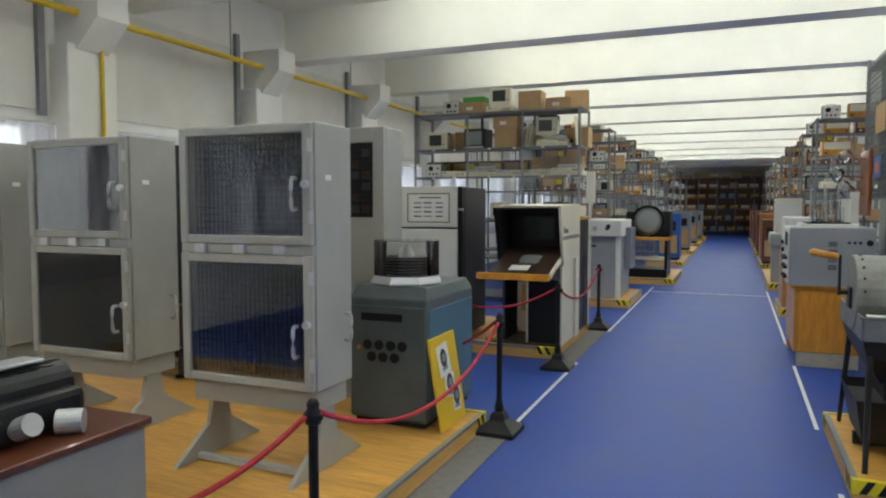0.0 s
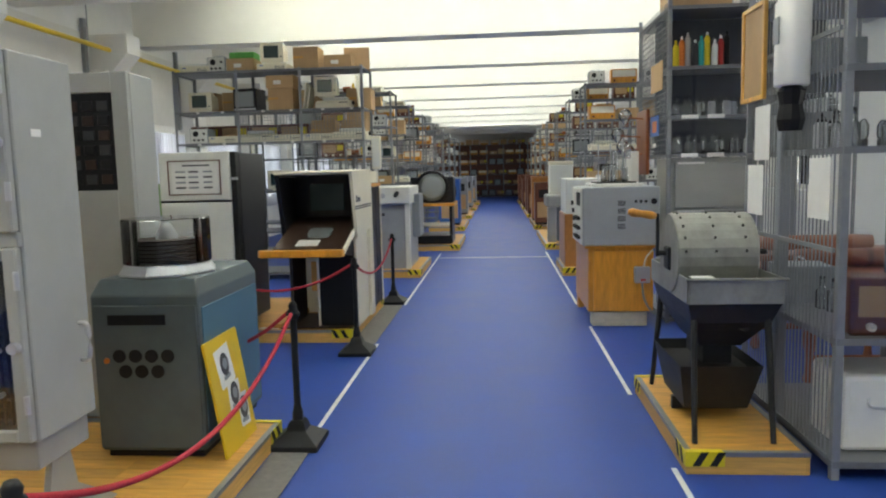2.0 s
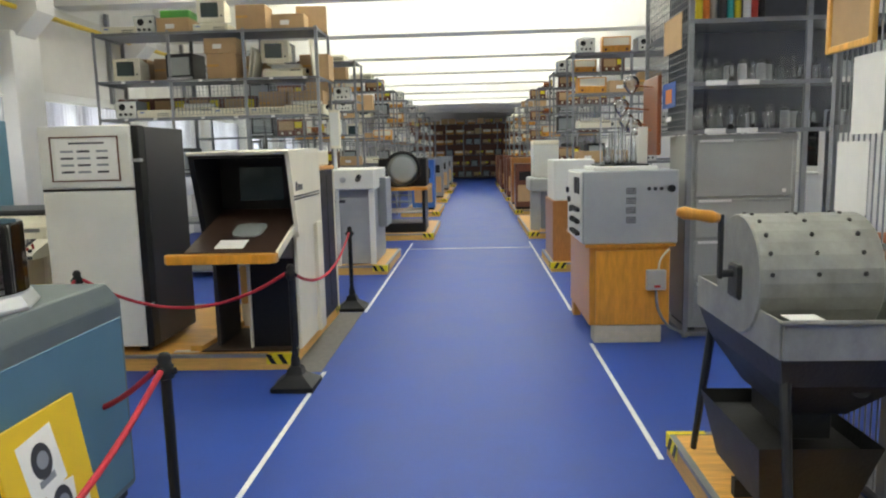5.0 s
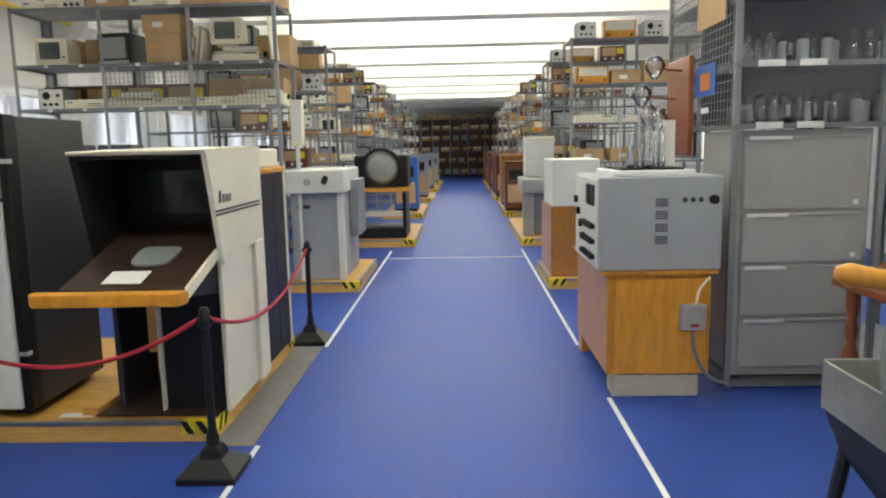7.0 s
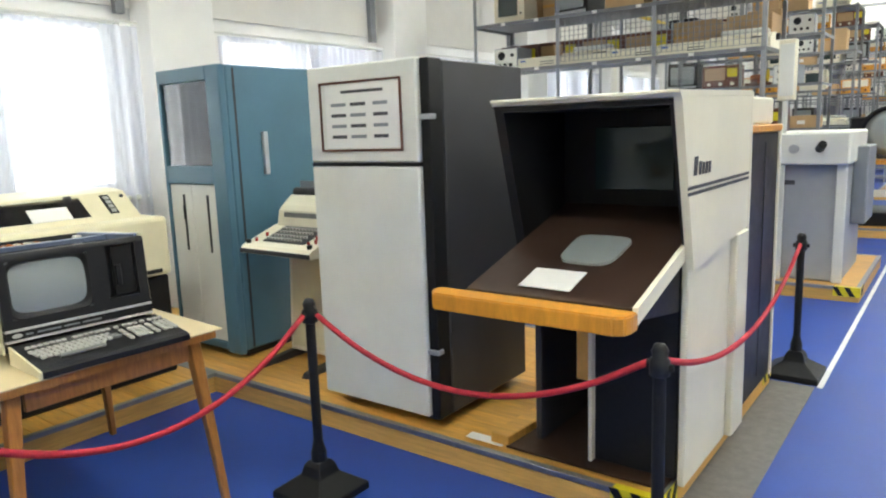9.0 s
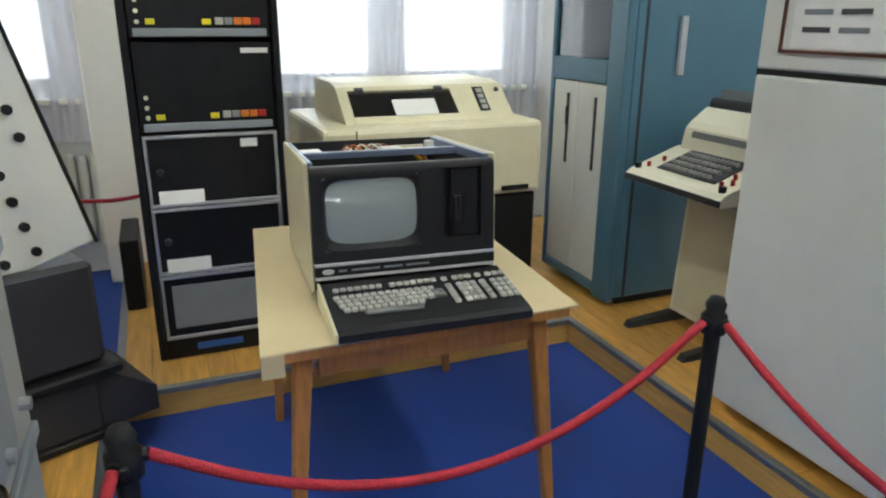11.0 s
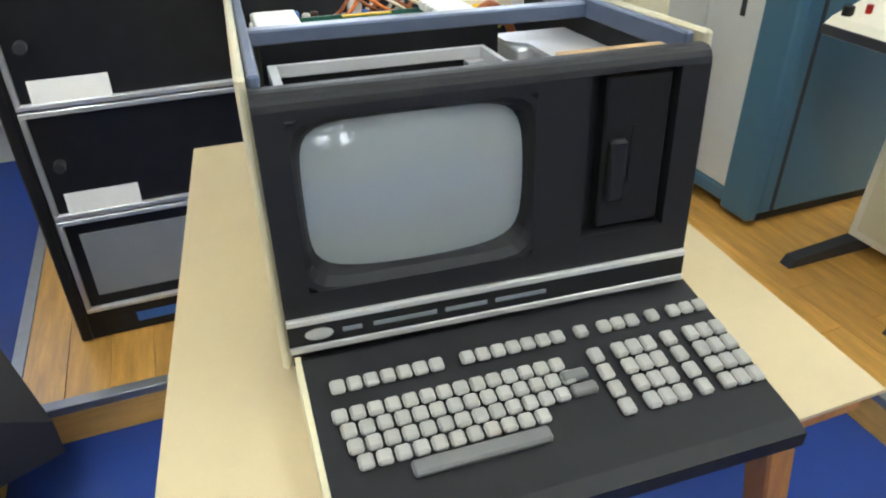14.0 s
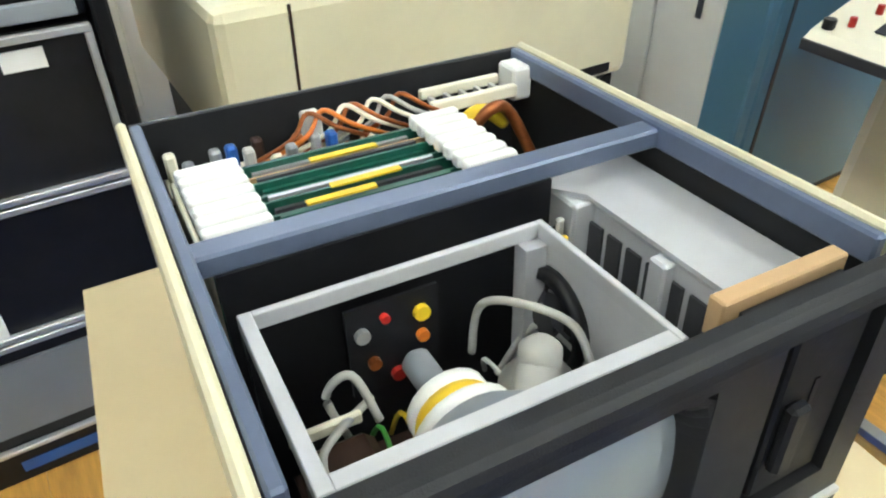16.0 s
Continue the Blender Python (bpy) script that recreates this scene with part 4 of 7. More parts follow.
# dark cabinet behind the reader
bc = thing("dark_cabinet", "black cabinet with wooden top behind the reader", "cabinet")
part("body", box(-1.86, -1.21, 8.2, 8.83, P2, 1.50, 0.008), "blackmetal", bc)
part("top", box(-1.88, -1.20, 8.18, 8.85, 1.502, 1.54, 0.006), "beech", bc)
part("upper_unit", box(-1.86, -1.24, 8.25, 8.8, 1.542, 1.68, 0.01), "cream", bc)
part("edge_strip", box(-1.209, -1.2, 8.79, 8.83, P2, 1.5), "cream", bc)
part("side_seam", box(-1.209, -1.205, 8.5, 8.51, 0.2, 1.45), "darkgrey", bc)

# ---- blue cabinet ----
b = thing("blue_cabinet", "tall teal blue computer cabinet with white sliding doors and glass front", "cabinet")
x0, x1, ya, yb, zt = -4.80, -4.12, 7.36, 8.3, 2.02
part("body", box(x0, x1, ya + 0.05, yb, PT + 0.05, zt, 0.01), "teal", b)
part("plinth", box(x0 + 0.03, x1 - 0.03, ya + 0.08, yb - 0.03, PT + 0.004, PT + 0.05), "black", b)
part("front_post", box(x1 - 0.14, x1, ya, ya + 0.049, PT + 0.03, zt, 0.006), "teal", b)
part("front_post", box(x0, x0 + 0.03, ya, ya + 0.049, PT + 0.05, zt, 0.006), "teal", b)
part("mid_rail", box(x0 + 0.03, x1 - 0.14, ya, ya + 0.049, 1.27, 1.39, 0.005), "teal", b)
part("top_rail", box(x0 + 0.03, x1 - 0.14, ya, ya + 0.049, 1.93, zt, 0.005), "teal", b)
part("bottom_rail", box(x0 + 0.03, x1 - 0.14, ya, ya + 0.049, PT + 0.05, PT + 0.1, 0.005), "teal", b)
for a, c in ((x0 + 0.032, x0 + 0.275), (x0 + 0.279, x1 - 0.142)):
    dd = part("door", box(a, c, ya + 0.01, ya + 0.045, PT + 0.103, 1.268, 0.005), "white", b, "pale grey sliding door")
    part("handle_slot", box(c - 0.1, c - 0.08, ya + 0.006, ya + 0.0095, 0.82, 1.2), "darkgrey", dd)
part("handle", box(x0 + 0.172, x0 + 0.198, ya + 0.002, ya + 0.006, 1.03, 1.13), "black", b)
part("window", box(x0 + 0.035, x1 - 0.145, ya + 0.02, ya + 0.028, 1.392, 1.928), "smoke", b, "tinted glass window")
part("tape_deck", box(x0 + 0.05, x1 - 0.16, ya + 0.032, ya + 0.049, 1.4, 1.92), "white", b)
part("side_seam", box(x1 + 0.0005, x1 + 0.003, ya + 0.1, ya + 0.115, PT + 0.06, zt - 0.02), "darkgrey", b)
part("side_handle", box(x1 - 0.02, x1 + 0.02, ya + 0.3, ya + 0.34, 1.32, 1.6, 0.005), "silver", b)

# ---- typewriter terminal ----
t = thing("teletype", "cream typewriter terminal with red keys on a pedestal", "teletype", pose(-3.68, 7.66, PT + 0.004))
part("pedestal", prism([(-0.06, 0.05), (-0.02, 0.74), (0.22, 0.74), (0.2, 0.05)], "x", -0.22, 0.24), "cream", t)
part("front_plate", prism([(-0.066, 0.08), (-0.03, 0.72), (-0.024, 0.72), (-0.06, 0.08)], "x", -0.19, 0.21), "beige", t)
for q in (-1, 1):
    part("foot", prism([(-0.34, 0.0), (-0.32, 0.03), (0.0, 0.055), (0.25, 0.05), (0.27, 0.0)], "x", q * 0.2 - 0.022, q * 0.2 + 0.022), "darkgrey", t)
part("tray", prism([(-0.34, 0.735), (-0.345, 0.765), (-0.32, 0.785), (-0.06, 0.875), (0.27, 0.90), (0.27, 0.74)], "x", -0.30, 0.32), "cream", t)
part("tray_edge", box(-0.302, 0.322, -0.35, -0.342, 0.738, 0.766, 0.002), "darkgrey", t)
part("key_well", prism([(-0.27, 0.8045), (-0.075, 0.872), (-0.077, 0.876), (-0.272, 0.8085)], "x", -0.17, 0.20), "darkgrey", t)
part("hood", prism([(-0.07, 0.873), (-0.05, 0.97), (-0.02, 1.0), (0.06, 1.06), (0.26, 1.06), (0.27, 0.90)], "x", -0.26, 0.28), "cream", t)
part("slot", box(-0.2, 0.22, -0.004, 0.004, 0, 0.03, m=pose(0, -0.062, 0.93, -12)), "keydark", t)
part("roller", cyl((-0.25, 0.1, 1.075), (0.27, 0.1, 1.075), 0.032, 18), "darkgrey", t)
part("roller_knob", cyl((0.27, 0.1, 1.075), (0.31, 0.1, 1.075), 0.026, 14), "black", t)
part("paper_guide", box(-0.2, 0.22, 0.09, 0.094, 1.08, 1.15), "midgrey", t)
TKEY = mesh_of("key", cyl((0, 0, 0), (0, 0, 0.016), 0.0105, 10, 0.0085), "key")
for j in range(4):
    for i in range(11):
        part("key", TKEY, None, t, at=pose(-0.145 + 0.029 * i + 0.006 * j, -0.245 + 0.043 * j, 0.816 + 0.0148 * j, 19))
for x, y in ((-0.23, -0.27), (-0.21, -0.2), (0.24, -0.27), (0.24, -0.2), (0.27, -0.24)):
    part("red_key", cyl((x, y, 1.0065 + y * 0.0 - 0.205 + (y + 0.27) * 0.34), (x, y, 0.825 + (y + 0.27) * 0.34), 0.009, 10), "red", t)
for x in (-0.27, 0.28):
    part("knob", cyl((x, -0.3, 0.79), (x, -0.3, 0.815), 0.016, 12), "black", t)

# ---- line printer ----
p = thing("line_printer", "cream line printer with glazed sloping hood on a black stand", "printer")
x0, x1, ya, yb = -5.15, -4.29, 5.93, 7.03
part("stand", box(x0 + 0.06, x1 - 0.03, ya + 0.04, yb - 0.01, PT + 0.004, 0.745, 0.01), "black", p)
part("lower_case", box(x0, x1, ya, yb, 0.75, 1.11, 0.025, 2), "beige", p)
part("seam", box(x1 - 0.001, x1 + 0.0015, ya + 0.15, ya + 0.156, 0.76, 1.1), "brown", p)
hood = [(x1 - 0.13, 1.111), (x1 - 0.32, 1.265), (x1 - 0.42, 1.28), (x0 + 0.1, 1.28), (x0 + 0.05, 1.111)]
part("hood_end", prism(hood, "y", ya + 0.14, ya + 0.19), "beige", p)
part("hood_end", prism(hood, "y", yb - 0.38, yb - 0.09), "beige", p)
part("hood_top", prism([(x1 - 0.30, 1.247), (x1 - 0.32, 1.265), (x1 - 0.42, 1.28), (x0 + 0.1, 1.28), (x0 + 0.1, 1.26)], "y", ya + 0.19, yb - 0.38), "beige", p)
part("hood_sill", prism([(x1 - 0.13, 1.111), (x1 - 0.155, 1.14), (x1 - 0.2, 1.14), (x1 - 0.2, 1.111)], "y", ya + 0.19, yb - 0.38), "beige", p)
part("pane", prism([(x1 - 0.158, 1.138), (x1 - 0.304, 1.245), (x1 - 0.308, 1.242), (x1 - 0.162, 1.135)], "y", ya + 0.191, yb - 0.381), "acrylic", p, "clear sloping window")
part("mechanism", box(x0 + 0.12, x1 - 0.42, ya + 0.2, yb - 0.39, 1.115, 1.25), "whitealu", p)
part("paper_sheet", box(x1 - 0.416, x1 - 0.41, ya + 0.3, yb - 0.5, 1.118, 1.25), "paper", p)
for y in (ya + 0.22, yb - 0.47):
    part("tractor", box(x1 - 0.4, x1 - 0.3, y, y + 0.06, 1.115, 1.26, 0.01), "darkgrey", p)
part("note_card", box(-0.002, 0.002, -0.11, 0.11, 0, 0.1, m=pose(x1 - 0.15, (ya + yb) / 2 - 0.05, 1.142, 0, -49, 0)), "paper", p)
sw = part("switch_panel", box(-0.002, 0.004, -0.025, 0.03, -0.08, 0.08, m=pose(x1 - 0.232, yb - 0.235, 1.196, 0, -49, 0)), "black", p)
for k in range(4):
    part("switch", box(0.0045, 0.009, -0.012, 0.018, -0.07 + 0.036 * k, -0.045 + 0.036 * k, m=pose(x1 - 0.232, yb - 0.235, 1.196, 0, -49, 0)), "key", sw)
part("badge", cyl((x1 - 0.275, yb - 0.13, 1.235), (x1 - 0.27, yb - 0.13, 1.24), 0.012, 12), "darkgrey", p)
part("name_plate", box(x1 + 0.0005, x1 + 0.004, yb - 0.22, yb - 0.07, 0.77, 0.795), "black", p)

# ---- black rack ----
k_ = thing("instrument_rack", "tall black steel rack with drawers, colour switches and labels", "rack")
x0, x1, ya, yb, zb, zt = -4.95, -4.32, 5.165, 5.775, PT + 0.004, 2.28
part("side_panel", box(x0, x1, ya, ya + 0.03, zb, zt, 0.005), "blackmetal", k_)
part("side_panel", box(x0, x1, yb - 0.03, yb, zb, zt, 0.005), "blackmetal", k_)
part("back_panel", box(x0, x0 + 0.02, ya + 0.03, yb - 0.03, zb, zt), "blackmetal", k_)
part("top_panel", box(x0 + 0.02, x1, ya + 0.03, yb - 0.03, zt - 0.03, zt), "blackmetal", k_)
part("plinth", box(x0 + 0.02, x1 - 0.01, ya + 0.03, yb - 0.03, zb, zb + 0.1), "blackmetal", k_)
part("blue_badge", box(x1 - 0.009, x1 - 0.006, ya + 0.16, ya + 0.36, zb + 0.03, zb + 0.06), "bluep", k_)
def drawer(za, zc, kind):
    dd = part("drawer", box(x1 - 0.25, x1 - 0.02, ya + 0.035, yb - 0.035, za, zc, 0.004), "blackmetal", k_)
    if kind in "fg":
        for a, bb, c, e in ((ya + 0.036, yb - 0.036, za, za + 0.014), (ya + 0.036, yb - 0.036, zc - 0.014, zc), (ya + 0.036, ya + 0.05, za + 0.014, zc - 0.014), (yb - 0.05, yb - 0.036, za + 0.014, zc - 0.014)):
            part("trim", box(x1 - 0.019, x1 - 0.003, a, bb, c, e, 0.002), "silver", dd)
        if kind == "g":
            part("grille", box(x1 - 0.019, x1 - 0.012, ya + 0.08, yb - 0.08, za + 0.05, zc - 0.05), "midgrey", dd)
        else:
            part("label_card", box(-0.0015, 0.0015, -0.09, 0.09, 0, 0.12, m=pose(x1 - 0.008, ya + 0.165, za + 0.004, 0, -12, 0)), "paper", dd)
            part("knob", cyl((x1 - 0.02, ya + 0.09, za + 0.15), (x1 + 0.01, ya + 0.09, za + 0.15), 0.014, 12), "darkgrey", dd)
    if kind == "s":
        for i, mm in enumerate(("key", "midgrey", "orange", "orange", "red")):
            part("switch", box(x1 - 0.019, x1 - 0.008, yb - 0.25 + 0.036 * i, yb - 0.218 + 0.036 * i, za + 0.05, za + 0.078, 0.002), mm, dd)
        for y in (ya + 0.1, yb - 0.30):
            part("switch", box(x1 - 0.019, x1 - 0.009, y, y + 0.035, za + 0.05, za + 0.072, 0.002), "hazard", dd)
        for z in (za + 0.06, za + 0.1, za + 0.14):
            part("lamp", cyl((x1 - 0.02, ya + 0.07, z), (x1 - 0.006, ya + 0.07, z), 0.009, 10), "cream", dd)
        part("grille", box(x1 - 0.019, x1 - 0.004, ya + 0.05, yb - 0.05, za + 0.004, za + 0.036, 0.003), "midgrey", dd)
        part("label_strip", box(x1 - 0.0195, x1 - 0.017, yb - 0.16, yb - 0.05, zc - 0.045, zc - 0.025), "paper", dd)
drawer(0.215, 0.512, "g")
drawer(0.517, 0.812, "f")
drawer(0.817, 1.118, "f")
drawer(1.13, 1.485, "s")
drawer(1.50, 1.85, "s")
drawer(1.87, 2.2, "g")
part("tag", box(x1 - 0.019, x1 - 0.014, yb - 0.19, yb - 0.12, 1.055, 1.09), "paper", k_)
single("black_case", box(-5.45, -4.99, 5.02, 5.11, PT + 0.004, 0.50, 0.006), "black", "thin black case standing beside the black rack", "case")
rad = thing("radiator", "white ribbed radiator under the window", "radiator", kind="structure")
for k in range(22):
    part("rib", box(WX0 + 0.03, WX0 + 0.10, 4.6 + 0.065 * k, 4.645 + 0.065 * k, 0.2, 0.78, 0.01), "white", rad)

# ---- table ----
tb = thing("table", "wooden table on tapered legs covered with tan paper", "table")
ang = math.atan2(0.115, 1.18)
sk = Matrix.Identity(4)
outl = [(-2.915, 5.44), (-2.915, 6.385), (-4.06, 6.47), (-4.09, 5.58)]
part("tabletop", prism([(x * 0.985 - 0.05, y) for x, y in [(-2.92, 5.47), (-2.92, 6.36), (-4.05, 6.44), (-4.05, 5.6)]], "z", 0.72, 0.751), "oak", tb)
cv = part("paper_cover", prism(outl, "z", 0.752, 0.758), "cover", tb, "tan wrapping paper cover")
part("cover_flap", prism([(-2.915, 0.69), (-2.911, 0.69), (-2.911, 0.756), (-2.915, 0.756)], "y", 5.44, 5.50), "cover", tb)
for a, bb, c, e in ((-3.0, -2.98, 5.6, 6.26), (-3.93, -3.91, 5.66, 6.32), ):
    part("apron", box(a, bb, c, e, 0.635, 0.72, 0.002), "oak", tb)
part("apron", box(-3.92, -2.99, 5.57, 5.59, 0.635, 0.72, 0.002), "oak", tb)
part("apron", box(-3.92, -2.99, 6.29, 6.31, 0.635, 0.72, 0.002), "oak", tb)
for tx, ty, fx, fy in ((-2.99, 5.56, -2.9, 5.49), (-2.99, 6.28, -2.87, 6.30), (-3.93, 5.64, -3.85, 5.60), (-3.93, 6.34, -4.0, 6.40)):
    q = bmesh.new()
    rings = [[q.verts.new((cx + r_ * a, cy + r_ * e, z)) for a, e in ((-1, -1), (1, -1), (1, 1), (-1, 1))] for cx, cy, r_, z in ((fx, fy, 0.015, 0.0), (tx, ty, 0.026, 0.72))]
    for i in range(4):
        q.faces.new((rings[0][i], rings[0][(i + 1) % 4], rings[1][(i + 1) % 4], rings[1][i]))
    q.faces.new(rings[0][::-1])
    q.faces.new(rings[1])
    bmesh.ops.bevel(q, geom=q.edges[:], offset=0.004, segments=1, affect="EDGES")
    part("leg", q, "oak", tb)

# ---- desktop computer, lid off ----
# local axes: x from the front face to the back (negative), y along the front, z up
CW, CD, CH = 0.575, 0.65, 0.345
pc = thing("computer", "beige and charcoal desktop computer, lid off, boards and picture tube open", "computer", pose(-3.19, 5.64, 0.842) @ pose(0, 0, 0, 0, 0, -4.5) @ pose(0, 0, 0, 0, -3.6, 0))
T = 0.018
# side walls with beige outside and grey rim
for y, s in ((0, -1), (CW, 1)):
    part("side_panel", box(-CD, -0.02, y - 0.006, y + 0.006, -0.045, CH, 0.004), "beige", pc, "beige side panel")
    yy = y + (0.008 if s < 0 else -0.022)
    part("inner_rim", box(-CD + 0.01, -0.04, yy, yy + 0.014, CH - 0.035, CH - 0.004, 0.003), "slate", pc)
    yy = y + (0.008 if s < 0 else -0.014)
    part("inner_wall", box(-CD + 0.01, -0.04, yy, yy + 0.006, 0.0, CH - 0.036), "black", pc)
part("bottom_plate", box(-CD + 0.01, -0.02, 0.008, CW - 0.008, -0.04, -0.02), "black", pc)
part("back_panel", box(-CD, -CD + 0.009, 0.008, CW - 0.008, -0.04, CH - 0.006, 0.002), "charcoal", pc)
# front bezel in pieces round the screen and drive openings
SY0, SY1, SZ0, SZ1 = 0.040, 0.335, 0.079, 0.298
DY0, DY1, DZ0, DZ1 = 0.405, 0.528, 0.092, CH - 0.034
def bez(y0, y1, z0, z1):
    return box(-0.03, 0.0, y0, y1, z0, z1)
part("bezel", bez(0.006, SY0, 0.046, CH - 0.035), "charcoal", pc)
part("bezel", bez(SY0, SY1, SZ1, CH - 0.035), "charcoal", pc)
part("bezel", bez(SY0, SY1, 0.046, SZ0), "charcoal", pc)
part("bezel", bez(SY1, DY0, 0.046, CH - 0.035), "charcoal", pc)
part("bezel", bez(DY0, DY1, 0.046, DZ0), "charcoal", pc)
part("bezel", bez(DY1, CW - 0.006, 0.046, CH - 0.035), "charcoal", pc)
top = [(0.0, CH - 0.035), (-0.0015, CH - 0.027), (-0.005, CH - 0.020), (-0.011, CH - 0.016), (-0.018, CH - 0.0145), (-0.031, CH - 0.0145), (-0.031, CH - 0.035)]
part("bezel_top", prism(top, "y", 0.006, CW - 0.006), "charcoal", pc, "rounded charcoal top edge")
# rounded funnel from the bezel to the tube
def superellipse(n, cy, cz, a, b, e):
    out = []
    for k in range(n):
        u = 2 * math.pi * (k + 0.5) / n
        c, d = math.cos(u), math.sin(u)
        q = (abs(c) ** e + abs(d) ** e) ** (-1 / e)
        out.append((cy + a * c * q, cz + b * d * q))
    return out
cy_, cz_ = (SY0 + SY1) / 2, (SZ0 + SZ1) / 2
hy, hz = (SY1 - SY0) / 2, (SZ1 - SZ0) / 2
bm = bmesh.new()
loops = []
for xx, dz, fa, fb, e in ((-0.0006, 0, hy, hz, 60), (-0.0012, 0, hy - 0.001, hz - 0.001, 9), (-0.009, 0.002, hy - 0.006, hz - 0.009, 7), (-0.027, 0.003, hy - 0.013, hz - 0.016, 6)):
    loops.append([bm.verts.new((xx, y_, z_)) for y_, z_ in superellipse(72, cy_, cz_ + dz, fa, fb, e)])
for p_, q_ in zip(loops, loops[1:]):
    for k in range(72):
        bm.faces.new((p_[k], p_[(k + 1) % 72], q_[(k + 1) % 72], q_[k]))
bmesh.ops.recalc_face_normals(bm, faces=bm.faces[:])
part("recess", bm, "charcoal", pc)
bm = bmesh.new()
N = 16
g = []
for j in range(N + 1):
    g.append([])
    for i in range(N + 1):
        u, v = i / N * 2 - 1, j / N * 2 - 1
        su, sv = u * math.sqrt(1 - 0.085 * v * v), v * math.sqrt(1 - 0.085 * u * u)
        g[-1].append(bm.verts.new((-0.03 + 0.022 * (1 - (u * u + v * v) / 2), cy_ + su * (hy - 0.006), cz_ + 0.003 + sv * (hz - 0.008))))
for j in range(N):
    for i in range(N):
        bm.faces.new((g[j][i], g[j][i + 1], g[j + 1][i + 1], g[j + 1][i]))
part("screen", bm, "screen", pc, "bulged grey picture tube face", smooth=True)
# floppy drive bay
part("drive_bay", box(-0.05, -0.03, DY0, DY1, DZ0, DZ1), "black", pc)
part("drive_face", box(-0.03, -0.008, DY0 + 0.026, DY1 - 0.006, DZ0 + 0.006, DZ1 - 0.006, 0.003), "black", pc)
part("drive_latch", box(-0.008, 0.006, DY0 + 0.032, DY0 + 0.056, 0.14, 0.225, 0.004), "charcoal", pc)
part("drive_slot", box(-0.009, -0.0065, DY0 + 0.066, DY0 + 0.072, 0.16, 0.24), "blackmetal", pc)
part("brand_strip", box(-0.02, 0.004, 0.006, CW - 0.006, 0.006, 0.036), "black", pc)
part("trim_strip", box(-0.02, 0.006, 0.006, CW - 0.006, 0.0365, 0.0455, 0.001), "stripe", pc)
part("trim_strip", box(-0.02, 0.006, 0.006, CW - 0.006, -0.004, 0.0055, 0.001), "stripe", pc)
part("emblem", lathe([(0.012, 0.0), (0.012, 0.0015)], 16, m=pose(0.004, 0.045, 0.021, 0, 90, 0) @ Matrix.Diagonal((0.7, 1.5, 1, 1))), "stripe", pc)
for a, bb in ((0.075, 0.10), (0.115, 0.20), (0.212, 0.27), (0.282, 0.355)):
    part("lettering", box(0.0042, 0.0052, a, bb, 0.018, 0.024), "midgrey", pc)
for y in (0.05, CW - 0.05):
    part("foot", box(-0.06, -0.02, y - 0.015, y + 0.015, -0.062, -0.04, 0.002), "silver", pc)
    part("foot", box(-CD + 0.03, -CD + 0.06, y - 0.015, y + 0.015, -0.062 + 0.038, -0.04 + 0.03), "black", pc)
# cross bar and card cage
CB = -0.332
part("cross_bar", box(CB - 0.016, CB + 0.016, 0.009, CW - 0.009, CH - 0.034, CH - 0.010, 0.003), "slate", pc, "blue-grey metal cross bar")
part("divider", box(CB + 0.018, CB + 0.022, 0.034, 0.40, 0.02, CH - 0.03), "blackmetal", pc)
part("divider", box(-0.545, -0.541, 0.034, 0.42, 0.05, CH - 0.045), "blackmetal", pc)
part("cage_floor", box(-0.53, CB - 0.02, 0.04, 0.42, 0.10, 0.104), "blackmetal", pc)
for k in range(7):
    x = CB - 0.046 - 0.0235 * k
    cd = part("circuit_board", box(x - 0.002, x + 0.002, 0.042, 0.40, 0.11, CH - 0.034 - 0.004 * (k % 2)), "pcb" if k != 5 else "card", pc)
    part("card_ejector", box(x - 0.008, x + 0.008, 0.036, 0.108, CH - 0.038, CH - 0.020, 0.004, 2), "paper", cd)
    part("card_ejector", box(x - 0.008, x + 0.008, 0.328, 0.396, CH - 0.038, CH - 0.020, 0.004, 2), "paper", cd)
    part("connector_strip", box(x + 0.003, x + 0.009, 0.12, 0.32, CH - 0.05, CH - 0.041 + 0.004 * (k % 2)), ("silver", "pcb", "darkgrey")[k % 3], cd)
    if k in (1, 2, 5):
        part("sticker", box(x - 0.004, x + 0.006, 0.115 + 0.035 * (k % 3), 0.19 + 0.04 * (k % 3), CH - 0.0335, CH - 0.031), "yellow", cd)
part("card_guide", box(-0.53, CB - 0.02, 0.030, 0.036, 0.1, CH - 0.036, 0.002), "cream", pc)
part("card_guide", box(-0.53, CB - 0.02, 0.404, 0.410, 0.1, CH - 0.036, 0.002), "cream", pc)
# rear strip: wires, connectors
part("rear_board", box(-0.62, -0.565, 0.03, 0.30, 0.262, 0.270), "cream", pc)
for k in range(16):
    y = 0.035 + 0.018 * k
    part("component", box(-0.615 + 0.016 * (k % 3), -0.598 + 0.016 * (k % 3), y, y + 0.014, 0.2702, 0.285 + 0.025 * random.random(), 0.003), ("cream", "midgrey", "copper", "silver", "bluep", "key", "brown")[k % 7], pc)
for k, (mm, y0_) in enumerate((("copper", 0.19), ("orange", 0.21), ("cream", 0.24), ("copper", 0.25), ("cream", 0.28), ("key", 0.30), ("copper", 0.32))):
    part("wire", hose([(-0.60, y0_ - 0.06, 0.27), (-0.585, y0_, 0.30), (-0.60, y0_ + 0.03, 0.325), (-0.57, y0_ + 0.06, 0.31), (-0.585, y0_ + 0.13, 0.27)], 0.0034, 6, 5), mm, pc, smooth=True)
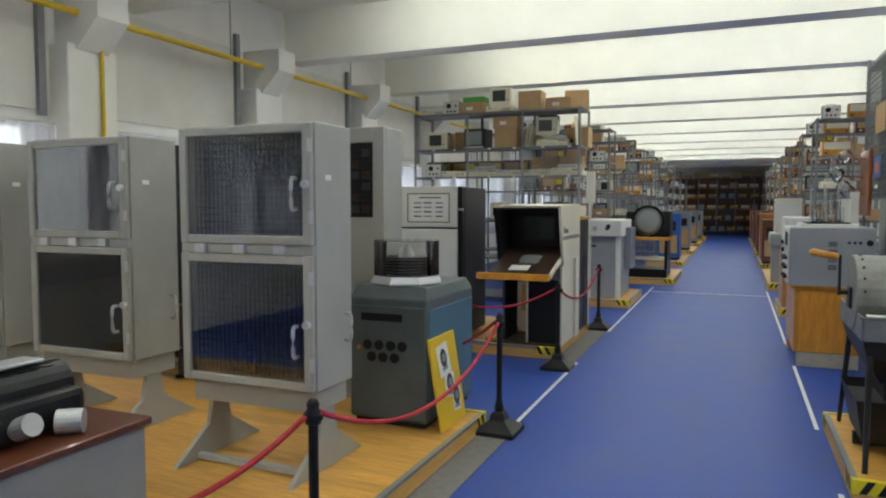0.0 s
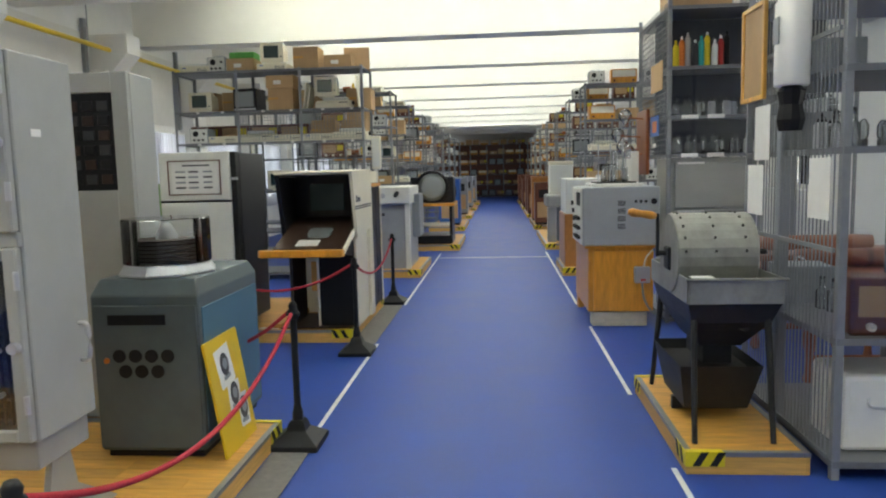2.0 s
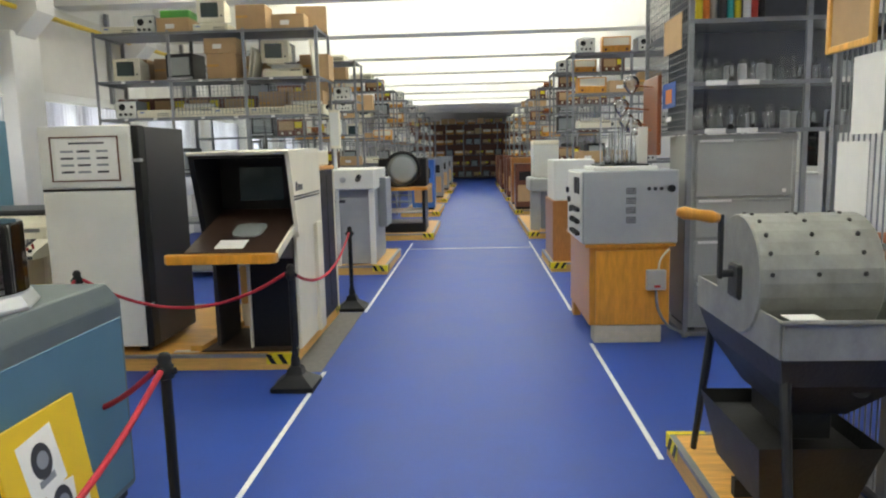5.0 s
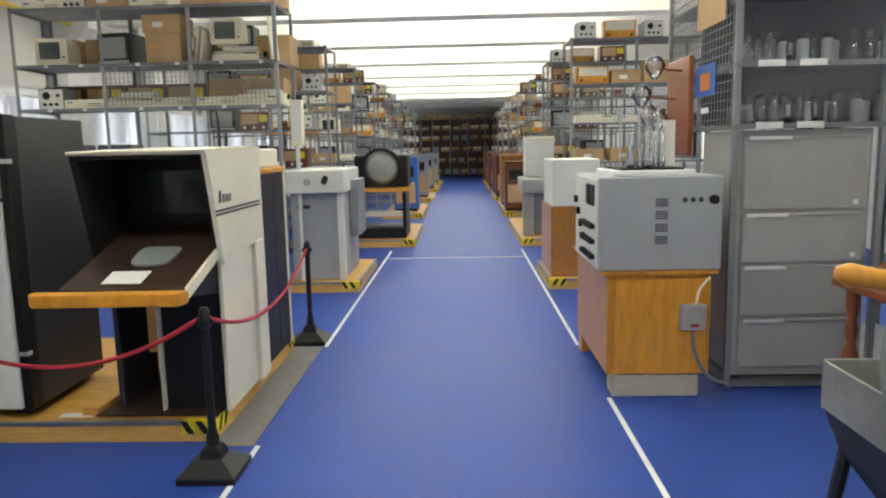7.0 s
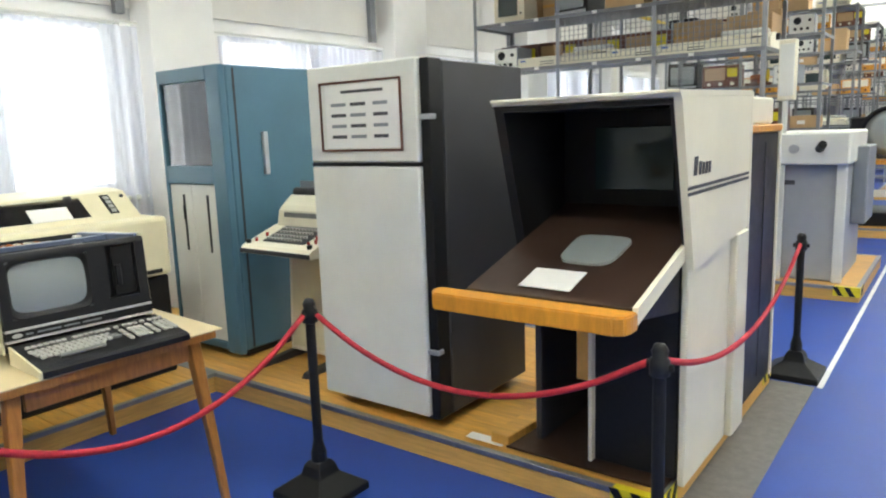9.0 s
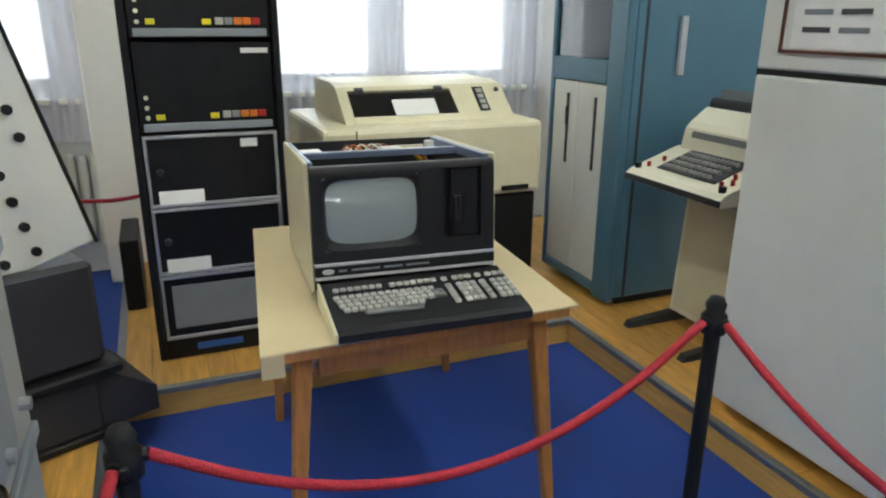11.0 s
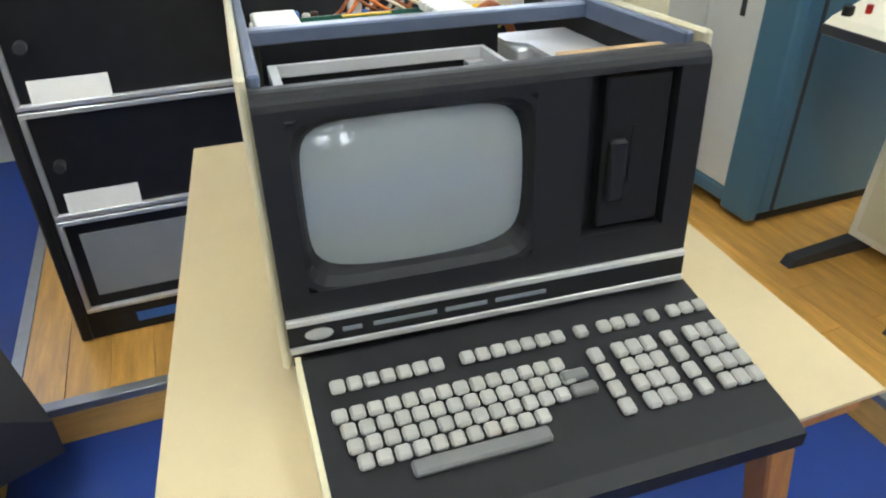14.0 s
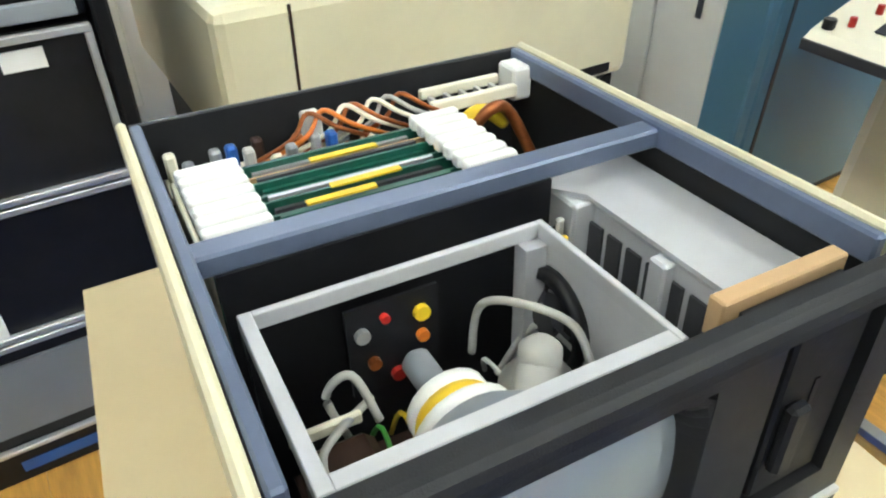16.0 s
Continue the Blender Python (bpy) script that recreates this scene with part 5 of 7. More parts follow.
part("bundle", hose([(-0.555, 0.42, 0.25), (-0.54, 0.46, 0.30), (-0.55, 0.50, 0.28), (-0.52, 0.53, 0.2)], 0.009, 8, 5), "copper", pc, smooth=True)
part("bundle", hose([(-0.56, 0.40, 0.26), (-0.555, 0.45, 0.295), (-0.57, 0.5, 0.26)], 0.010, 8, 5), "yellow", pc, smooth=True)
part("connector_rail", box(-0.625, -0.615, 0.39, 0.52, 0.30, 0.315, 0.002), "cream", pc)
part("connector_rail", box(-0.592, -0.580, 0.39, 0.53, 0.29, 0.308, 0.002), "cream", pc)
for k in range(5):
    part("rung", box(-0.615, -0.592, 0.40 + 0.025 * k, 0.406 + 0.025 * k, 0.297, 0.305), "key", pc)
part("connector", box(-0.63, -0.585, 0.525, 0.558, 0.28, 0.33, 0.004), "paper", pc)
part("rear_plug", box(-0.628, -0.605, 0.215, 0.24, 0.285, 0.32, 0.003), "paper", pc)
# power unit
part("power_unit", box(CB + 0.03, -0.10, 0.455, CW - 0.02, 0.05, 0.272, 0.004), "whitealu", pc, "long bare metal power unit")
part("power_lid", prism([(-0.40, 0.425), (-0.40, 0.556), (-0.10, 0.556), (-0.10, 0.452), (-0.31, 0.452), (-0.345, 0.425)], "z", 0.274, 0.280), "whitealu", pc)
part("power_rear", box(-0.40, CB + 0.028, 0.43, CW - 0.02, 0.06, 0.273, 0.003), "whitealu", pc)
for k in range(6):
    part("vent", box(-0.30 + 0.032 * k, -0.278 + 0.032 * k, 0.4505, 0.4545, 0.13, 0.25), "darkgrey", pc)
part("side_rib", box(-0.19, -0.165, 0.438, 0.4545, 0.1, 0.272, 0.003), "whitealu", pc)
for k in range(10):
    part("component", box(-0.40 + 0.010 * k, -0.392 + 0.010 * k, 0.405 + 0.005 * (k % 3), 0.425, 0.15, 0.21 + 0.05 * random.random(), 0.002), ("copper", "cream", "black", "key", "yellow")[k % 5], pc)
part("wooden_block", box(-0.068, -0.050, 0.385, 0.535, 0.285, 0.326, 0.002), "card", pc)
# picture tube frame
FX0, FX1, FY0, FY1, FZ = -0.276, -0.060, 0.040, 0.364, 0.294
for a, bb, c, e in ((FX0, FX1, FY0, FY0 + 0.013), (FX0, FX1, FY1 - 0.008, FY1), (FX0, FX0 + 0.008, FY0 + 0.013, FY1 - 0.008), (FX1 - 0.016, FX1, FY0 + 0.013, FY1 - 0.008)):
    part("tube_frame", box(a, bb, c, e, FZ - 0.018, FZ, 0.001), "whitealu", pc, "bare aluminium frame")
part("frame_wall", box(FX0, FX1, FY1 - 0.004, FY1 - 0.001, 0.02, FZ - 0.019), "whitealu", pc)
part("frame_post", box(FX0, FX0 + 0.022, FY1 - 0.032, FY1 - 0.006, 0.0, FZ - 0.019), "whitealu", pc)
part("frame_post", box(FX0, FX0 + 0.015, FY0, FY0 + 0.015, 0.0, FZ - 0.019), "blackmetal", pc)
tube_m = pose(-0.03, 0.20, 0.185, 0, -90, 0)
part("tube_cone", lathe([(0.105, 0.0), (0.10, 0.03), (0.085, 0.07), (0.06, 0.10), (0.04, 0.115)], 24, m=tube_m), "midgrey", pc, smooth=True)
part("deflection_yoke", lathe([(0.038, 0.105), (0.051, 0.11), (0.053, 0.120), (0.040, 0.124)], 24, m=tube_m), "paper", pc, "white deflection yoke", smooth=True)
part("yoke_winding", lathe([(0.042, 0.123), (0.044, 0.134), (0.040, 0.142)], 20, m=tube_m), "yellow", pc, smooth=True)
part("yoke_winding", lathe([(0.046, 0.098), (0.048, 0.106), (0.042, 0.110)], 20, m=tube_m), "copper", pc, smooth=True)
part("yoke_collar", lathe([(0.036, 0.141), (0.043, 0.144), (0.043, 0.155), (0.025, 0.160)], 20, m=tube_m), "paper", pc, smooth=True)
part("tube_neck", lathe([(0.0165, 0.155), (0.0165, 0.222), (0.012, 0.227)], 14, m=tube_m), "midgrey", pc, smooth=True)
part("neck_board", box(-0.272, -0.268, 0.135, 0.235, 0.15, 0.262), "blackmetal", pc)
for y, z, mm, r_ in ((0.215, 0.235, "yellow", 0.009), (0.175, 0.243, "red", 0.005), (0.215, 0.205, "orange", 0.007), (0.16, 0.19, "copper", 0.007), (0.15, 0.23, "silver", 0.008), (0.185, 0.165, "red", 0.008)):
    part("component", cyl((-0.268, y, z), (-0.261, y, z), r_, 10), mm, pc)
part("fan_rim", lathe([(0.062, 0.0), (0.062, 0.012), (0.05, 0.014), (0.048, 0.0)], 24, m=pose(-0.235, FY1 - 0.004, 0.19, 90, 0, 0)), "blackmetal", pc, smooth=True)
part("fan_back", cyl((-0.235, FY1 - 0.0035, 0.19), (-0.235, FY1 - 0.0062, 0.19), 0.05, 24), "black", pc)
part("fan_hub", cyl((-0.235, FY1 - 0.006, 0.19), (-0.235, FY1 - 0.02, 0.19), 0.02, 16), "darkgrey", pc)
for k in range(5):
    a_ = 2 * math.pi * k / 5
    part("fan_blade", box(0.018, 0.046, -0.002, 0.002, -0.012, 0.012, m=pose(-0.235, FY1 - 0.012, 0.19) @ Matrix.Rotation(a_, 4, "Y") @ pose(0, 0, 0, 35, 0, 0)), "darkgrey", pc)
part("transformer", lathe([(0.042, 0.08), (0.046, 0.13), (0.04, 0.18), (0.022, 0.205), (0.022, 0.225), (0.012, 0.235)], 16, m=pose(-0.17, 0.295, 0)), "key", pc, "pale moulded transformer", smooth=True)
part("transformer_arm", hose([(-0.17, 0.295, 0.2), (-0.14, 0.27, 0.2), (-0.1, 0.25, 0.17)], 0.022, 10, 4), "key", pc, smooth=True)
part("chassis_board", box(-0.29, -0.07, 0.06, 0.36, 0.04, 0.044), "brown", pc)
part("chassis_block", box(-0.23, -0.09, 0.06, 0.135, 0.05, 0.15, 0.01), "brown", pc)
part("chassis_strip", box(-0.24, -0.232, 0.055, 0.13, 0.15, 0.165, 0.002), "cream", pc)
for pts in ([(-0.26, 0.27, 0.16), (-0.25, 0.275, 0.23), (-0.21, 0.30, 0.25), (-0.17, 0.335, 0.235), (-0.14, 0.34, 0.19)], [(-0.24, 0.115, 0.13), (-0.245, 0.10, 0.19), (-0.235, 0.125, 0.215), (-0.21, 0.14, 0.17)], [(-0.27, 0.31, 0.1), (-0.24, 0.35, 0.18), (-0.12, 0.355, 0.15), (-0.08, 0.3, 0.08)], [(-0.26, 0.15, 0.15), (-0.2, 0.08, 0.17), (-0.15, 0.07, 0.17)]):
    part("cable", hose(pts, 0.0045, 8, 6), "key", pc, smooth=True)
for k in range(7):
    part("wire", hose([(-0.265, 0.11 + 0.03 * k, 0.06 + 0.01 * k), (-0.22, 0.12 + 0.025 * k, 0.14 + 0.006 * k), (-0.14, 0.1 + 0.035 * k, 0.11)], 0.0028, 6, 5), ("red", "greenp", "yellow", "cream", "bluep", "black", "key")[k], pc)

# ---- keyboard ----
kb = thing("keyboard", "charcoal keyboard with grey keys and number pads", "keyboard", pose(-2.91, 5.635, 0.759, 0, 0, -3.0))
ks = math.degrees(math.atan2(0.04, 0.27))
part("case", prism([(0.0, 0.0), (0.0, 0.022), (-0.02, 0.03), (-0.27, 0.07), (-0.29, 0.06), (-0.29, 0.0)], "y", 0.008, 0.572), "charcoal", kb)
part("side_cheek", prism([(0.0, 0.0), (0.0, 0.026), (-0.28, 0.07), (-0.28, 0.0)], "y", 0.0, 0.0075), "beige", kb)
KM = mesh_of("key", box(-0.0095, 0.0095, -0.009, 0.009, 0, 0.010, 0.003), "key")
KP = mesh_of("key", box(-0.0115, 0.0115, -0.0092, 0.0092, 0, 0.010, 0.003), "key")
KW = mesh_of("key", box(-0.008, 0.008, -0.017, 0.017, 0, 0.011, 0.0025), "keydark")
SB = mesh_of("key", box(-0.010, 0.010, -0.084, 0.084, 0, 0.011, 0.003), "keydark")
def key(me, u, y):
    part("key", me, None, kb, at=pose(-u, y, 0.0305 + (u - 0.02) * 0.16, 0, math.degrees(math.atan(0.16)), 0))
for y0_, n_ in ((0.043, 7), (0.212, 7), (0.374, 1), (0.409, 3), (0.483, 1), (0.517, 3)):
    for i in range(n_):
        key(KM, 0.214, y0_ + 0.0212 * i)
for j in range(4):
    u = 0.171 - 0.0222 * j
    y0_ = (0.037, 0.043, 0.046, 0.053)[j]
    for i in range((14, 14, 13, 11)[j]):
        key(KM, u, y0_ + 0.0216 * i)
    if j in (1, 2):
        key(KW, u, (0.332, 0.335)[j - 1])
    for y1_ in (0.374, 0.409, 0.4302, 0.4514, 0.483, 0.517, 0.5382, 0.5594):
        key(KP, 0.171 - 0.0275 * j, y1_)
key(SB, 0.080, 0.184)


# ---- storage racks ----
def rack(x0, x1, y0, y1, levels, label, bays=3, shelf_mat="shelf", top=None, mesh_side=None, group="steel storage racks"):
    r = thing("storage_rack", label, "rack", group=group)
    zt = top or levels[-1] + 0.02
    nx = bays if (x1 - x0) >= (y1 - y0) else 1
    ny = 1 if nx > 1 else bays
    for i in range(nx + 1):
        for j in range(ny + 1):
            if 0 < i < nx and 0 < j < ny:
                continue
            x, y = x0 + (x1 - x0) * i / nx, y0 + (y1 - y0) * j / ny
            sx, sy = (1 if i < nx else -1), (1 if j < ny else -1)
            bm = bmesh.new()
            piece(bm, x, x + sx * 0.04, y, y + sy * 0.004, 0, zt)
            piece(bm, x, x + sx * 0.004, y + sy * 0.004, y + sy * 0.04, 0, zt)
            part("upright", bm, "steel", r)
    for z in levels:
        bm = box(x0 + 0.006, x1 - 0.006, y0 + 0.006, y1 - 0.006, z - 0.006, z)
        piece(bm, x0 + 0.004, x1 - 0.004, y0 - 0.002, y0 + 0.003, z - 0.035, z)
        piece(bm, x0 - 0.002, x0 + 0.003, y0 + 0.004, y1 - 0.004, z - 0.035, z)
        piece(bm, x1 - 0.003, x1 + 0.002, y0 + 0.004, y1 - 0.004, z - 0.035, z)
        part("shelf", bm, shelf_mat, r)
    return r


def wire_panel(x0, x1, y0, y1, z0, z1, step=0.05, vertical_only=False):
    """Welded wire mesh standing in one plane."""
    w = thing("wire_panel", "grey welded wire mesh panel on a rack", "mesh panel", group="wire mesh panels")
    bm = bmesh.new()
    along = "x" if x1 - x0 > y1 - y0 else "y"
    L = (x1 - x0) if along == "x" else (y1 - y0)
    for i in range(int(L / step) + 1):
        u = i * step
        a, b = (x0 + u, y0) if along == "x" else (x0, y0 + u)
        piece(bm, a - 0.003, a + 0.003, b - 0.003, b + 0.003, z0, z1)
    z = z0
    while z <= z1 + 0.001:
        piece(bm, x0 - 0.003, x1 + 0.003, y0 - 0.003, y1 + 0.003, z - 0.002, z + 0.002)
        z += 0.6 if vertical_only else step
    tagged(part("wire_mesh", bm, "steel", w), kind="stuff")


# objects for the shelves, each built once and copied
PROTO = {}


def proto(key_, ob):
    PROTO[key_] = ob
    return ob


HOLD = []


def build_protos():
    b = thing("cardboard_box", "closed brown cardboard box on a rack shelf", "box", group="boxes on racks")
    part("carton", box(-0.2, 0.2, -0.18, 0.18, 0, 0.34, 0.004), "card", b)
    part("flap_seam", box(-0.2, 0.2, -0.004, 0.004, 0.3395, 0.3425), "brown", b)
    part("tape", box(-0.2015, -0.04, -0.1815, -0.1802, 0.17, 0.2), "ply", b)
    proto("carton", b)
    b = thing("flat_box", "flat tan cardboard box on a rack shelf", "box", group="boxes on racks")
    part("carton", box(-0.22, 0.22, -0.2, 0.2, 0, 0.2, 0.004), "card", b)
    part("label", box(-0.1, 0.02, -0.2025, -0.2005, 0.06, 0.12), "paper", b)
    proto("flat", b)
    m = thing("monitor", "small beige monitor with dark screen on a rack shelf", "monitor", group="monitors on racks")
    part("case", prism([(-0.18, 0.02), (-0.18, 0.31), (-0.14, 0.32), (0.14, 0.26), (0.16, 0.07), (-0.14, 0.02)], "x", -0.18, 0.18), "cream", m)
    part("screen", box(-0.13, 0.1, -0.187, -0.178, 0.08, 0.27, 0.006), "darkscreen", m)
    part("foot", box(-0.12, 0.12, -0.14, 0.1, 0, 0.02, 0.004), "cream", m)
    part("knob", cyl((0.14, -0.18, 0.1), (0.14, -0.19, 0.1), 0.012, 10), "black", m)
    proto("monitor", m)
    m = thing("black_monitor", "dark television monitor on a rack shelf", "monitor", group="monitors on racks")
    part("case", box(-0.2, 0.2, -0.16, 0.2, 0.0, 0.36, 0.02, 2), "charcoal", m)
    part("screen", box(-0.16, 0.16, -0.168, -0.158, 0.07, 0.31, 0.01), "screen", m)
    part("trim", box(-0.19, 0.19, -0.166, -0.161, 0.02, 0.05), "silver", m)
    proto("black_monitor", m)
    c = thing("home_computer", "low beige computer case with drive slots on a shelf", "computer", group="computers on racks")
    part("case", box(-0.24, 0.24, -0.18, 0.18, 0.0, 0.11, 0.012, 2), "cream", c)
    part("slot", box(0.04, 0.2, -0.186, -0.18, 0.055, 0.062), "black", c)
    part("slot", box(0.04, 0.2, -0.186, -0.18, 0.03, 0.037), "black", c)
    part("badge", box(-0.2, -0.14, -0.184, -0.18, 0.07, 0.085), "bluep", c)
    proto("pc", c)
    c = thing("printer", "beige desktop printer with raised lid on a shelf", "printer", group="printers on racks")
    part("case", prism([(-0.2, 0.0), (-0.21, 0.08), (-0.12, 0.13), (0.0, 0.14), (0.2, 0.12), (0.2, 0.0)], "x", -0.27, 0.27), "cream", c)
    part("lid", box(-0.2, 0.2, -0.04, 0.12, 0.14, 0.19, 0.012), "white", c)
    part("panel", box(0.1, 0.24, -0.2, -0.14, 0.085, 0.1, 0.003), "brown", c)
    part("roller_knob", cyl((0.27, 0.02, 0.1), (0.3, 0.02, 0.1), 0.03, 14), "black", c)
    proto("printer", c)
    c = thing("test_instrument", "grey metal test instrument with dials on a shelf", "instrument", group="instruments on racks")
    part("case", box(-0.15, 0.15, -0.16, 0.16, 0.0, 0.24, 0.006), "midgrey", c)
    part("face", box(-0.14, 0.14, -0.166, -0.161, 0.01, 0.23, 0.002), "white", c)
    for x, z in ((-0.07, 0.06), (0.0, 0.06), (0.07, 0.06), (0.09, 0.16)):
        part("knob", cyl((x, -0.166, z), (x, -0.19, z), 0.018, 12), "black", c)
    part("dial", cyl((-0.05, -0.166, 0.16), (-0.05, -0.171, 0.16), 0.045, 20), "black", c)
    part("carry_handle", hose([(-0.08, 0, 0.24), (-0.07, 0, 0.275), (0.07, 0, 0.275), (0.08, 0, 0.24)], 0.007, 6, 3), "silver", c)
    proto("instrument", c)
    c = thing("radio", "old wooden radio set with cloth front and dial", "radio", group="radios on racks")
    part("case", box(-0.25, 0.25, -0.12, 0.12, 0, 0.3, 0.02, 2), "darkwood", c)
    part("speaker_cloth", box(-0.21, 0.06, -0.126, -0.119, 0.1, 0.26, 0.004), "card", c)
    part("dial", box(0.08, 0.21, -0.126, -0.119, 0.14, 0.25, 0.003), "hazard", c)
    for x in (-0.15, 0.0, 0.15):
        part("knob", cyl((x, -0.12, 0.05), (x, -0.145, 0.05), 0.022, 12), "cream", c)
    proto("radio", c)
    c = thing("radio", "light veneer radio with pale cloth front", "radio", group="radios on racks")
    part("case", box(-0.25, 0.25, -0.12, 0.12, 0, 0.27, 0.015, 2), "beech", c)
    part("speaker_cloth", box(-0.22, 0.22, -0.126, -0.119, 0.12, 0.25, 0.004), "cream", c)
    for x in (-0.18, 0.18):
        part("knob", cyl((x, -0.12, 0.05), (x, -0.145, 0.05), 0.022, 12), "darkwood", c)
    proto("radio2", c)
    c = thing("jar", "clear glass laboratory jar on a shelf", "jar", group="glassware on racks")
    part("vessel", lathe([(0.034, 0), (0.038, 0.01), (0.038, 0.11), (0.016, 0.14), (0.016, 0.18), (0.02, 0.185)], 14), "bulb", c, smooth=True)
    part("stopper", lathe([(0.015, 0.18), (0.017, 0.2), (0.001, 0.205)], 12), "darkgrey", c)
    proto("jar", c)
    c = thing("vacuum_tube", "silvery vacuum tube on a dark base", "tube", group="glassware on racks")
    part("base", lathe([(0.025, 0), (0.025, 0.04), (0.02, 0.045)], 12), "black", c)
    part("envelope", lathe([(0.018, 0.045), (0.028, 0.065), (0.028, 0.12), (0.012, 0.15), (0.001, 0.155)], 12), "bulb", c, smooth=True)
    part("electrode", cyl((0, 0, 0.045), (0, 0, 0.12), 0.012, 8), "silver", c)
    proto("tube", c)
    c = thing("canister", "bright metal canister on a shelf", "canister", group="canisters on racks")
    part("body", lathe([(0.034, 0), (0.038, 0.01), (0.038, 0.13), (0.028, 0.15)], 16), "silver", c)
    part("lid", lathe([(0.03, 0.15), (0.03, 0.165), (0.01, 0.175), (0.01, 0.2), (0.001, 0.2)], 16), "black", c)
    proto("canister", c)
    c = thing("apparatus", "black apparatus with a brass wheel and coils", "apparatus", group="instruments on racks")
    part("base", box(-0.16, 0.16, -0.1, 0.1, 0, 0.04, 0.005), "darkwood", c)
    part("coil", cyl((-0.1, 0, 0.1), (0.05, 0, 0.1), 0.05, 16), "copper", c)
    part("wheel", lathe([(0.08, 0), (0.08, 0.02), (0.06, 0.02), (0.06, 0)], 18, m=pose(0.1, 0, 0.13, 0, 90, 0)), "pipe", c)
    part("post", cyl((0.1, 0, 0.04), (0.1, 0, 0.13), 0.012, 8), "black", c)
    proto("apparatus", c)


build_protos()
USED = set()
EXTENT = {"carton": 0.42, "flat": 0.46, "monitor": 0.4, "black_monitor": 0.44, "pc": 0.52, "printer": 0.62, "instrument": 0.34, "radio": 0.54, "radio2": 0.54, "jar": 0.09, "tube": 0.07, "canister": 0.09, "apparatus": 0.36}
HEIGHT = {"carton": 0.34, "flat": 0.2, "monitor": 0.33, "black_monitor": 0.36, "pc": 0.11, "printer": 0.19, "instrument": 0.28, "radio": 0.3, "radio2": 0.27, "jar": 0.21, "tube": 0.16, "canister": 0.21, "apparatus": 0.21}


def place(kind, x, y, z, rz=0.0, s=1.0):
    ob = PROTO[kind]
    m = pose(x, y, z + 0.001, 0, 0, rz)
    if kind not in USED:
        USED.add(kind)
        ob.matrix_basis = m
        return ob
    return copy_thing(ob, m)


rng = random.Random(7)


def fill(x0, x1, y, z, kinds, face=0.0, gap=0.03, clear=9.0, along="x"):
    """A row of things along a shelf."""
    u = x0 + 0.03
    while True:
        k = rng.choice(kinds)
        e = EXTENT[k]
        if u + e > x1 - 0.02:
            small = [q for q in kinds if u + EXTENT[q] <= x1 - 0.02]
            if not small:
                break
            k = small[0]
            e = EXTENT[k]
        if HEIGHT[k] < clear:
            c = u + e / 2
            if along == "x":
                place(k, c, y + rng.uniform(-0.03, 0.03), z, face + rng.uniform(-5, 5))
            else:
                place(k, y + rng.uniform(-0.03, 0.03), c, z, face + rng.uniform(-5, 5))
        u += e + gap * rng.uniform(0.3, 3)


# first rack on the window side, computers on it
RL = [0.12, 0.78, 1.42, 2.19, 2.68, 3.30]
rack(-4.86, -1.84, 11.3, 12.1, RL, "tall grey steel rack full of computers and boxes", 3)
wire_panel(-3.82, -1.88, 11.34, 11.342, 2.22, 2.64)
for x, k, rz in ((-4.5, "monitor", 4), (-3.75, "black_monitor", -8), (-3.18, "carton", 0), (-2.35, "printer", 0)):
    place(k, x, 11.62, 2.68, rz)
place("monitor", -2.5, 11.72, 2.872, 6)
for x, k in ((-4.55, "instrument"), (-4.15, "pc"), (-3.6, "printer"), (-3.1, "pc"), (-2.6, "pc"), (-2.1, "printer")):
    place(k, x, 11.62, 2.19)
for x, k in ((-4.55, "pc"), (-4.2, "instrument"), (-3.8, "flat"), (-3.3, "pc"), (-2.75, "carton"), (-2.25, "flat")):
    place(k, x, 11.62, 3.30)
place("monitor", -3.3, 11.62, 3.41, 5)
place("flat", -3.18, 11.62, 3.021)
for x in (-4.6, -4.1, -3.6, -3.1, -2.6, -2.1):
    place("radio" if x < -2.8 else "carton", x, 11.95, 2.19)
for x in (-4.55, -4.05, -2.75, -2.0):
    place("carton", x, 11.95, 2.68)
for x, h_, tl in ((-2.82, 0.42, 8), (-2.77, 0.36, 10), (-1.94, 0.5, -4)):
    single("fibre_sheet", box(-0.012, 0.012, -0.16, 0.16, 0, h_, 0.003, m=pose(x, 11.6, 2.682, 0, tl, 0)), "cream", "thin cream fibre sheet standing on the rack shelf", "sheet", "sheets on the rack")
for z in RL[3:5]:
    for x in (-4.5, -4.1, -3.45, -3.0, -2.5, -2.05):
        single("label_card", box(x, x + 0.05, 11.29, 11.2935, z - 0.033, z - 0.004), "paper", "small white shelf label card", "card", "shelf labels")
gb = thing("tool_box", "green plastic crate on top of the rack", "crate", pose(-3.78, 11.6, 3.502))
part("crate", box(-0.2, 0.2, -0.15, 0.15, 0, 0.1, 0.01), "greenp", gb)
place("carton", -2.02, 11.85, 3.30, 10)
for x, k in ((-4.5, "black_monitor"), (-3.9, "black_monitor"), (-3.3, "monitor"), (-2.6, "instrument"), (-2.2, "pc")):
    place(k, x, 11.7, 1.42)
for x0_, x1_ in ((-4.8, -3.85), (-3.83, -2.88), (-2.86, -1.9)):
    g_ = single("glass_door", box(x0_, x1_, 11.31, 11.316, 1.45, 2.15), "glass", "clear glass sheet in front of a shelf", "glass")
    g_.visible_shadow = False

